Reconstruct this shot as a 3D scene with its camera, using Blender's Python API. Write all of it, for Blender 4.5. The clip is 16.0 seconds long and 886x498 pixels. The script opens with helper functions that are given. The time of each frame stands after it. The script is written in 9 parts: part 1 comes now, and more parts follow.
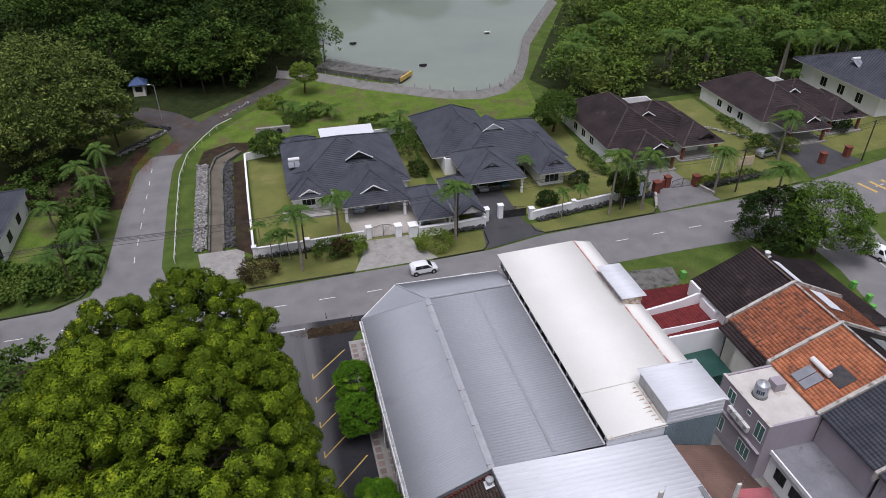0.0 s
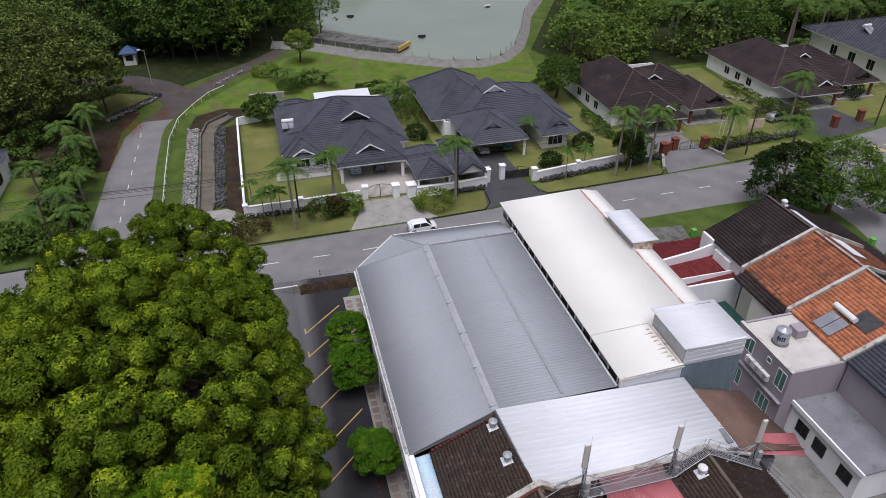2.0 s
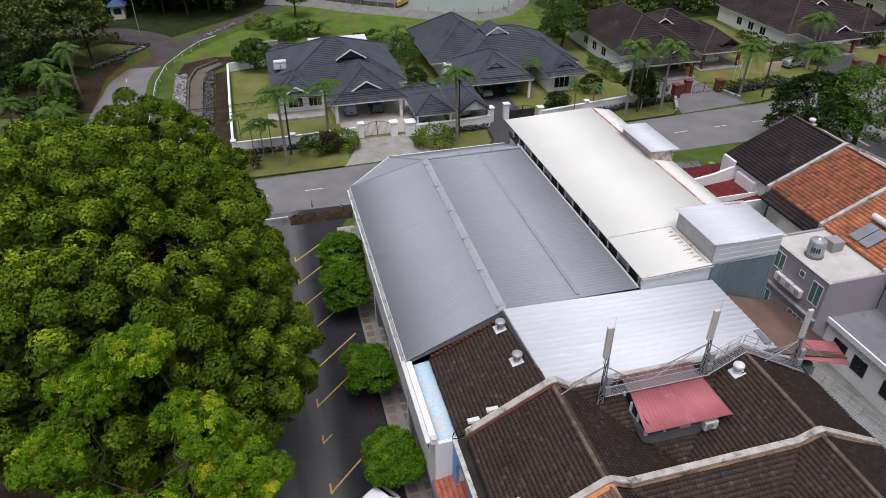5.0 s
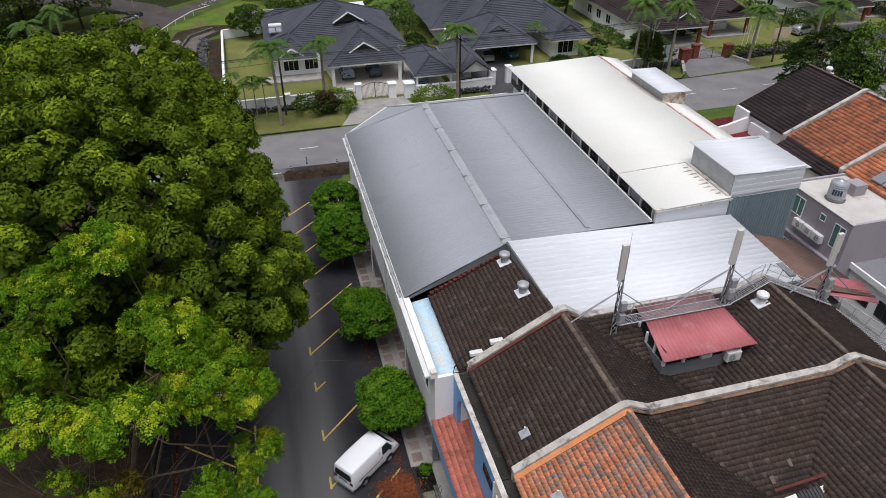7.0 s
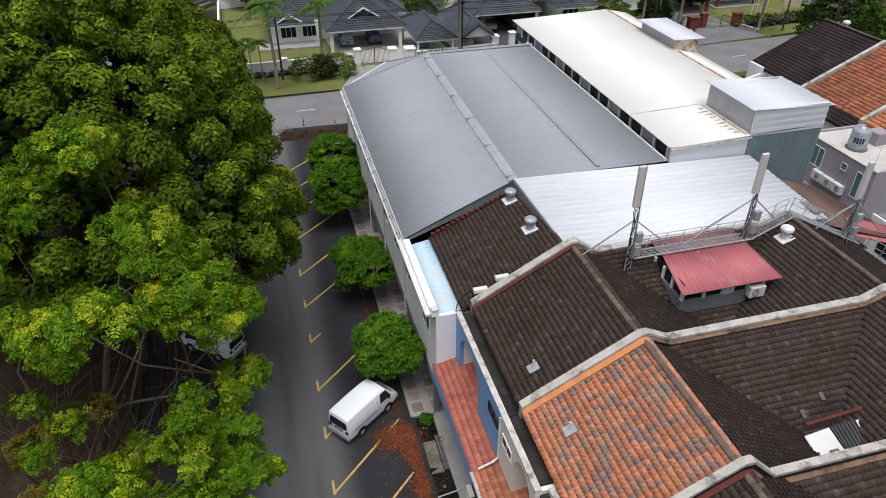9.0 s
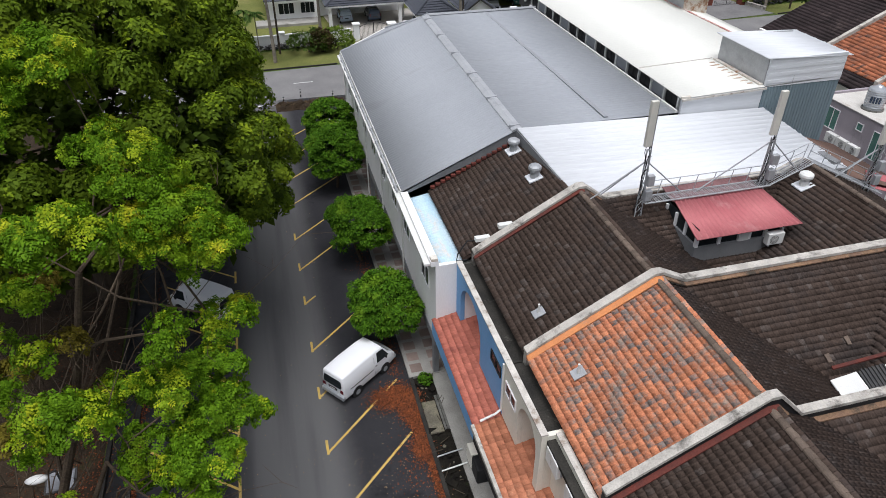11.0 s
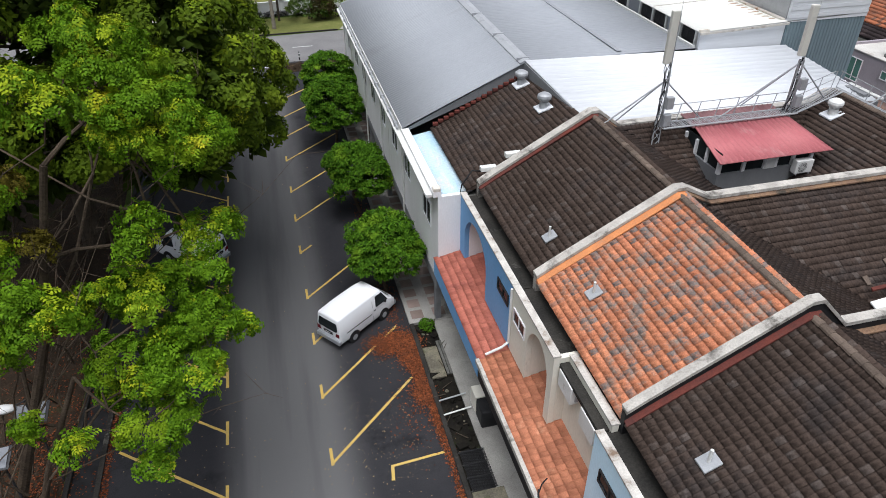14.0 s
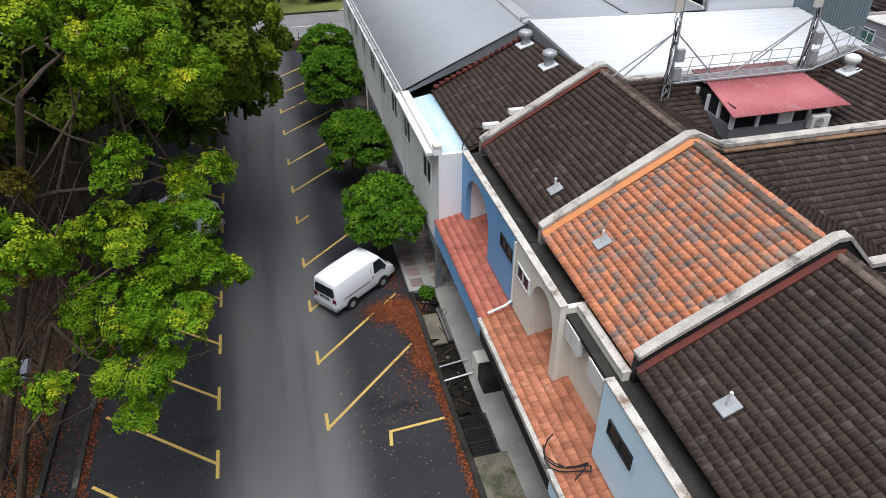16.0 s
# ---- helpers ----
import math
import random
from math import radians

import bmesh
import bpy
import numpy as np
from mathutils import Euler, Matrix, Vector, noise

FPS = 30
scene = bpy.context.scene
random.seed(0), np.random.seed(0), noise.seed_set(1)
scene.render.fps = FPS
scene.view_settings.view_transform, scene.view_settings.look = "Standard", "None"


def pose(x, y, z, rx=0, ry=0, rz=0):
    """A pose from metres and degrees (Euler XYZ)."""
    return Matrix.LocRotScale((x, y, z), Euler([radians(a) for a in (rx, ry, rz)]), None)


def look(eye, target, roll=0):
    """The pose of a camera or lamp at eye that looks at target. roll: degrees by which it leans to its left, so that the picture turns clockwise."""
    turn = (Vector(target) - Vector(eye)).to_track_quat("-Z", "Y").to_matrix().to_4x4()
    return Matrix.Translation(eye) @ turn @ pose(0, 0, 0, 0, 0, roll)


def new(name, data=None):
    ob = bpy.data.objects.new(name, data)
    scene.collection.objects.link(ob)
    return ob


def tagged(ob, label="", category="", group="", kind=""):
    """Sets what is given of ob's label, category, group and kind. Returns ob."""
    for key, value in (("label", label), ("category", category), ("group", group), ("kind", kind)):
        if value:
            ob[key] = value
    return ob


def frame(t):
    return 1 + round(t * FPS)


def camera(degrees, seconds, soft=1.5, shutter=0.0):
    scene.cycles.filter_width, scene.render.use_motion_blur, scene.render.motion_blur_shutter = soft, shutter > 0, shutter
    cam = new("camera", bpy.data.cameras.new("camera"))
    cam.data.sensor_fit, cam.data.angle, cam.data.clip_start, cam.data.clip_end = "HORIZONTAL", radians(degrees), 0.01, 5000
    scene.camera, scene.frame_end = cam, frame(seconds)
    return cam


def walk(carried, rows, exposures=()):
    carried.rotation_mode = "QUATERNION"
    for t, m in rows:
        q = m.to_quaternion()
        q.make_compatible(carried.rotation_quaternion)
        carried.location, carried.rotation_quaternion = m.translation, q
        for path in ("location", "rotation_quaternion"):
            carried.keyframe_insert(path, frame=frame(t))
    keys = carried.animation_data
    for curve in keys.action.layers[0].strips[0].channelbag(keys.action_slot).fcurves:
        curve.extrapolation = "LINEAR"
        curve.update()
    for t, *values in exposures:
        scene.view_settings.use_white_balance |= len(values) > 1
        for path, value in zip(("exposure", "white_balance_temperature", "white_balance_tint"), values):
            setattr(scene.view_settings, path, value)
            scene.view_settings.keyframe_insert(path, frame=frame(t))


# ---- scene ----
cam = camera(66.2, 16.0, soft=0.9)
METRES, EYE, TILT, LEAN, TURN = 33.0, 52.7, -33.6, 0.0, -15.0
ROWS = [
    (0.0, 0.0, 0.0, 0.0, -0.0, 0.0, 0.0),
    (0.5, -0.0002, 0.0302, -0.04, -0.02, -0.03, 0.01),
    (1.0, 0.0001, 0.0605, -0.0795, -0.01, -0.05, 0.02),
    (1.5, 0.0018, 0.0901, -0.1192, -0.02, -0.08, 0.05),
    (2.0, 0.0005, 0.1178, -0.1591, -0.03, -0.11, 0.07),
    (2.5, -0.001, 0.1442, -0.1981, -0.01, -0.15, 0.08),
    (3.0, 0.0001, 0.1714, -0.2358, -0.01, -0.19, 0.09),
    (3.5, -0.0002, 0.1987, -0.2715, -0.02, -0.21, 0.12),
    (4.0, -0.0003, 0.2252, -0.3091, -0.01, -0.25, 0.13),
    (6.5, -0.001, 0.3401, -0.477, 0.03, -0.39, 0.13),
    (7.0, -0.0012, 0.3601, -0.5062, 0.02, -0.44, 0.12),
    (7.5, -0.0019, 0.3797, -0.5344, 0.06, -0.49, 0.14),
    (8.0, -0.0023, 0.3977, -0.5603, 0.06, -0.57, 0.1),
    (8.5, -0.0028, 0.414, -0.5838, 0.08, -0.65, 0.1),
    (9.0, -0.0029, 0.4296, -0.6051, 0.1, -0.7, 0.05),
    (11.5, -0.0016, 0.4925, -0.6962, 0.21, -0.75, -0.0),
    (12.0, -0.0019, 0.5036, -0.7124, 0.26, -0.77, -0.02),
    (12.5, -0.0014, 0.5138, -0.7277, 0.3, -0.78, -0.08),
    (13.0, -0.0014, 0.5235, -0.7419, 0.33, -0.8, -0.12),
    (13.5, -0.0021, 0.5332, -0.7557, 0.37, -0.81, -0.15),
    (14.0, -0.0023, 0.5417, -0.7688, 0.38, -0.83, -0.21),
    (14.5, -0.0019, 0.5505, -0.7819, 0.43, -0.84, -0.24),
    (15.0, -0.0012, 0.5584, -0.7941, 0.51, -0.84, -0.26),
    (15.5, -0.0015, 0.5665, -0.8061, 0.51, -0.84, -0.27),
    (16.0, -0.0009, 0.5743, -0.8181, 0.54, -0.85, -0.31),
]
walk(cam, [(t, pose(0, 0, EYE, TILT, LEAN, TURN) @ pose(METRES * x, METRES * y, METRES * z, 90 + pitch, roll, yaw)) for t, x, y, z, yaw, pitch, roll in ROWS],
     [(0.0, -0.02, 6000, 20), (7.0, 0.05, 6150, 15), (16.0, 0.42, 6050, 11)])

# ---- sky, sun and exposure ----
world = bpy.data.worlds.new("overcast_sky")
scene.world = world
world.use_nodes = True
wn, wl = world.node_tree.nodes, world.node_tree.links
sky = wn.new("ShaderNodeTexSky")
sky.sky_type, sky.sun_disc = "NISHITA", False
sky.sun_elevation, sky.sun_rotation = radians(74), radians(202)
sky.air_density, sky.dust_density, sky.ozone_density = 1.0, 4.0, 1.0
grey = wn.new("ShaderNodeHueSaturation")
grey.inputs["Saturation"].default_value = 0.3
wl.new(sky.outputs[0], grey.inputs["Color"])
wl.new(grey.outputs[0], wn["Background"].inputs["Color"])
wn["Background"].inputs["Strength"].default_value = 0.085
sun = new("sun", bpy.data.lights.new("sun", "SUN"))
sun.data.energy, sun.data.angle, sun.data.color = 2.65, radians(48), (1.0, 0.98, 0.95)
sun.matrix_world = look((0, 0, 120), (13, 32, 0))

# ---- building blocks ----
BASE = {}


def thing(name, at, label, category, group="", kind=""):
    """An empty at a thing's base; its parts are given in world places."""
    ob = new(name)
    ob.location = at
    ob.empty_display_size = 0.2
    BASE[ob] = Vector(at)
    return tagged(ob, label, category, group, kind)


def finish(me, mat, smooth=False):
    me.materials.append(mat)
    if smooth:
        me.polygons.foreach_set("use_smooth", [True] * len(me.polygons))
    return me


def solo(name, bm, mat, label="", category="", group="", kind="", smooth=False):
    """A thing or a piece of the setting that is one mesh, in world places."""
    me = bpy.data.meshes.new(name)
    bm.to_mesh(me)
    bm.free()
    ob = new(name, finish(me, mat, smooth))
    BASE[ob] = Vector((0, 0, 0))
    return tagged(ob, label, category, group, kind)


def part(name, bm, mat, parent, label="", smooth=False, kind=""):
    """One mesh under a thing or under a part, built in world places."""
    base = BASE[parent]
    bmesh.ops.translate(bm, verts=bm.verts, vec=-base)
    me = bpy.data.meshes.new(name)
    bm.to_mesh(me)
    bm.free()
    ob = new(name, finish(me, mat, smooth))
    ob.parent = parent
    BASE[ob] = base
    return tagged(ob, label, kind=kind)


def arrays(name, V, F, mat, smooth=False):
    """A mesh from arrays of corners and of faces that all have the same number of corners."""
    V, F = np.asarray(V, np.float32), np.asarray(F, np.int32)
    me = bpy.data.meshes.new(name)
    me.vertices.add(len(V))
    me.vertices.foreach_set("co", V.ravel())
    me.loops.add(F.size)
    me.loops.foreach_set("vertex_index", F.ravel())
    me.polygons.add(len(F))
    me.polygons.foreach_set("loop_start", np.arange(0, F.size, F.shape[1], dtype=np.int32))
    me.update(calc_edges=True)
    return finish(me, mat, smooth)


def box(bm, x0, y0, z0, x1, y1, z1, bevel=0.0):
    c = [bm.verts.new(p) for p in ((x0, y0, z0), (x1, y0, z0), (x1, y1, z0), (x0, y1, z0), (x0, y0, z1), (x1, y0, z1), (x1, y1, z1), (x0, y1, z1))]
    fs = [bm.faces.new([c[i] for i in q]) for q in ((3, 2, 1, 0), (4, 5, 6, 7), (0, 1, 5, 4), (1, 2, 6, 5), (2, 3, 7, 6), (3, 0, 4, 7))]
    if bevel:
        es = list({e for f in fs for e in f.edges})
        bmesh.ops.bevel(bm, geom=es, offset=bevel, segments=2, affect="EDGES", profile=0.5)
    return bm


def boxed(*a, bevel=0.0):
    return box(bmesh.new(), *a, bevel=bevel)


def slab(bm, corners, thick, up=(0, 0, 1)):
    """A plate: its upper face's corners, counter-clockwise from above, and its thickness."""
    up = Vector(up)
    a = [bm.verts.new(p) for p in corners]
    b = [bm.verts.new(Vector(p) - up * thick) for p in corners]
    n = len(a)
    bm.faces.new(a)
    bm.faces.new(b[::-1])
    for i in range(n):
        bm.faces.new((a[i], b[i], b[(i + 1) % n], a[(i + 1) % n]))
    return bm


def tube(bm, p0, p1, r0, r1=None, n=8, caps=True):
    p0, p1 = Vector(p0), Vector(p1)
    r1 = r0 if r1 is None else r1
    q = (p1 - p0).to_track_quat("Z", "Y")
    rings = []
    for p, r in ((p0, r0), (p1, r1)):
        rings.append([bm.verts.new(p + q @ Vector((r * math.cos(2 * math.pi * i / n), r * math.sin(2 * math.pi * i / n), 0))) for i in range(n)])
    for i in range(n):
        bm.faces.new((rings[0][i], rings[0][(i + 1) % n], rings[1][(i + 1) % n], rings[1][i]))
    if caps:
        bm.faces.new(rings[0][::-1])
        bm.faces.new(rings[1])
    return bm


def pipe(bm, pts, r, n=6):
    """One round bar swept along points."""
    pts = [Vector(p) for p in pts]
    rings, side = [], Vector((0.31, 0.17, 0.93))
    for i, p in enumerate(pts):
        d = (pts[min(i + 1, len(pts) - 1)] - pts[max(i - 1, 0)]).normalized()
        if abs(d.dot(side)) > 0.95:
            side = Vector((0.9, 0.3, -0.3))
        u = d.cross(side).normalized()
        w = d.cross(u)
        side = -w
        rings.append([bm.verts.new(p + (u * math.cos(6.2832 * k / n) + w * math.sin(6.2832 * k / n)) * r) for k in range(n)])
    for a, b in zip(rings, rings[1:]):
        for k in range(n):
            bm.faces.new((a[k], a[(k + 1) % n], b[(k + 1) % n], b[k]))
    bm.faces.new(rings[0][::-1])
    bm.faces.new(rings[-1])
    return bm


def lathe(bm, x, y, profile, n=16):
    """A turned form: (radius, height) from the bottom up."""
    rings = [[bm.verts.new((x + r * math.cos(2 * math.pi * i / n), y + r * math.sin(2 * math.pi * i / n), z)) for i in range(n)] for r, z in profile]
    for a, b in zip(rings, rings[1:]):
        for i in range(n):
            bm.faces.new((a[i], a[(i + 1) % n], b[(i + 1) % n], b[i]))
    bm.faces.new(rings[0][::-1])
    bm.faces.new(rings[-1])
    return bm


def sheet(bm, pts, z=0.0):
    """A flat polygon from (x, y) corners, counter-clockwise."""
    bm.faces.new([bm.verts.new((x, y, z)) for x, y in pts])
    return bm


def strip(bm, left, right, z=0.0):
    """A flat ribbon between two rows of (x, y)."""
    a = [bm.verts.new((x, y, z)) for x, y in left]
    b = [bm.verts.new((x, y, z)) for x, y in right]
    for i in range(len(a) - 1):
        bm.faces.new((a[i], b[i], b[i + 1], a[i + 1]))
    return bm


# ---- materials ----
def surface(name, c1, c2, scale=1.0, rough=0.75, metal=0.0, bump=0.25, fine=25.0, grain=0.12, c3=None, stain=0.4, stain_at=0.58, piece=0.0, spec=0.25, stretch=(1, 1, 1), coat=0.0, gap=0.02, odd=None):
    """A procedural surface in world metres: two tones, fine grain, stains of a third tone, and a change from piece to piece."""
    m = bpy.data.materials.new(name)
    m.use_nodes = True
    nt = m.node_tree
    n, l = nt.nodes, nt.links
    p = n["Principled BSDF"]
    geo = n.new("ShaderNodeNewGeometry")
    mp = n.new("ShaderNodeMapping")
    mp.inputs["Scale"].default_value = stretch
    l.new(geo.outputs["Position"], mp.inputs["Vector"])

    def nz(s, detail=4.0, r=0.6):
        t = n.new("ShaderNodeTexNoise")
        t.inputs["Scale"].default_value, t.inputs["Detail"].default_value, t.inputs["Roughness"].default_value = s, detail, r
        l.new(mp.outputs[0], t.inputs["Vector"])
        return t.outputs["Fac"]

    def ramp(src, a, b):
        t = n.new("ShaderNodeMapRange")
        t.inputs["From Min"].default_value, t.inputs["From Max"].default_value = a, b
        l.new(src, t.inputs["Value"])
        return t.outputs[0]

    def mixed(fac, a, b, kind="MIX"):
        t = n.new("ShaderNodeMixRGB")
        t.blend_type = kind
        for sock, v in ((t.inputs[0], fac), (t.inputs[1], a), (t.inputs[2], b)):
            if isinstance(v, (int, float)):
                sock.default_value = v
            elif isinstance(v, tuple):
                sock.default_value = (*v, 1.0)
            else:
                l.new(v, sock)
        return t.outputs[0]

    col = mixed(ramp(nz(scale), 0.35, 0.65), c1, c2)
    if c3:
        col = mixed(ramp(nz(stain, 6.0, 0.7), stain_at, stain_at + 0.14), col, c3)
    if piece:
        info = n.new("ShaderNodeObjectInfo")
        add = n.new("ShaderNodeMath")
        l.new(info.outputs["Random"], add.inputs[0])
        l.new(geo.outputs["Random Per Island"], add.inputs[1])
        fr = n.new("ShaderNodeMath")
        fr.operation = "FRACT"
        l.new(add.outputs[0], fr.inputs[0])
        if odd:
            am = n.new("ShaderNodeMath")
            am.operation = "MULTIPLY"
            am.inputs[1].default_value = 7.31
            l.new(fr.outputs[0], am.inputs[0])
            af = n.new("ShaderNodeMath")
            af.operation = "FRACT"
            l.new(am.outputs[0], af.inputs[0])
            amx = n.new("ShaderNodeMath")
            amx.operation = "MULTIPLY"
            l.new(ramp(af.outputs[0], 1 - odd[1], 1 - odd[1] + 0.2), amx.inputs[0])
            l.new(ramp(nz(6.0, 5.0, 0.7), 0.32, 0.55), amx.inputs[1])
            col = mixed(amx.outputs[0], col, odd[0])
        hsv = n.new("ShaderNodeHueSaturation")
        mr = n.new("ShaderNodeMapRange")
        mr.inputs["To Min"].default_value, mr.inputs["To Max"].default_value = 1 - piece, 1 + piece
        l.new(fr.outputs[0], mr.inputs["Value"])
        l.new(mr.outputs[0], hsv.inputs["Value"])
        l.new(col, hsv.inputs["Color"])
        col = hsv.outputs[0]
    fn = nz(fine, 3.0)
    if grain:
        hs = n.new("ShaderNodeHueSaturation")
        mr = n.new("ShaderNodeMapRange")
        mr.inputs["From Min"].default_value, mr.inputs["From Max"].default_value = 0.3, 0.7
        mr.inputs["To Min"].default_value, mr.inputs["To Max"].default_value = 1 - grain, 1 + grain
        l.new(fn, mr.inputs["Value"])
        l.new(mr.outputs[0], hs.inputs["Value"])
        l.new(col, hs.inputs["Color"])
        col = hs.outputs[0]
    l.new(col, p.inputs["Base Color"])
    p.inputs["Roughness"].default_value, p.inputs["Metallic"].default_value = rough, metal
    p.inputs["Specular IOR Level"].default_value = spec
    p.inputs["Coat Weight"].default_value = coat
    if bump:
        b = n.new("ShaderNodeBump")
        b.inputs["Strength"].default_value, b.inputs["Distance"].default_value = bump, gap
        l.new(fn, b.inputs["Height"])
        l.new(b.outputs[0], p.inputs["Normal"])
    return m


def leafy(name, dark, light, tip, patch=0.5, rough=0.6, thin=0.25, spread=0.45):
    """Foliage: a tone for each leaf, patches of lighter growth, and some light through the blade."""
    m = bpy.data.materials.new(name)
    m.use_nodes = True
    nt = m.node_tree
    n, l = nt.nodes, nt.links
    p = n["Principled BSDF"]
    geo = n.new("ShaderNodeNewGeometry")
    t = n.new("ShaderNodeTexNoise")
    t.inputs["Scale"].default_value, t.inputs["Detail"].default_value = patch, 3.0
    l.new(geo.outputs["Position"], t.inputs["Vector"])
    mr = n.new("ShaderNodeMapRange")
    mr.inputs["From Min"].default_value, mr.inputs["From Max"].default_value = 0.56, 0.72
    l.new(t.outputs["Fac"], mr.inputs["Value"])
    a = n.new("ShaderNodeMixRGB")
    l.new(geo.outputs["Random Per Island"], a.inputs[0])
    a.inputs[1].default_value, a.inputs[2].default_value = (*dark, 1), (*light, 1)
    b = n.new("ShaderNodeMixRGB")
    l.new(mr.outputs[0], b.inputs[0])
    l.new(a.outputs[0], b.inputs[1])
    b.inputs[2].default_value = (*tip, 1)
    l.new(b.outputs[0], p.inputs["Base Color"])
    p.inputs["Roughness"].default_value, p.inputs["Specular IOR Level"].default_value = rough, 0.06
    tr = n.new("ShaderNodeBsdfTranslucent")
    l.new(b.outputs[0], tr.inputs["Color"])
    mix = n.new("ShaderNodeMixShader")
    mix.inputs[0].default_value = thin
    l.new(p.outputs[0], mix.inputs[1])
    l.new(tr.outputs[0], mix.inputs[2])
    l.new(mix.outputs[0], n["Material Output"].inputs["Surface"])
    return m


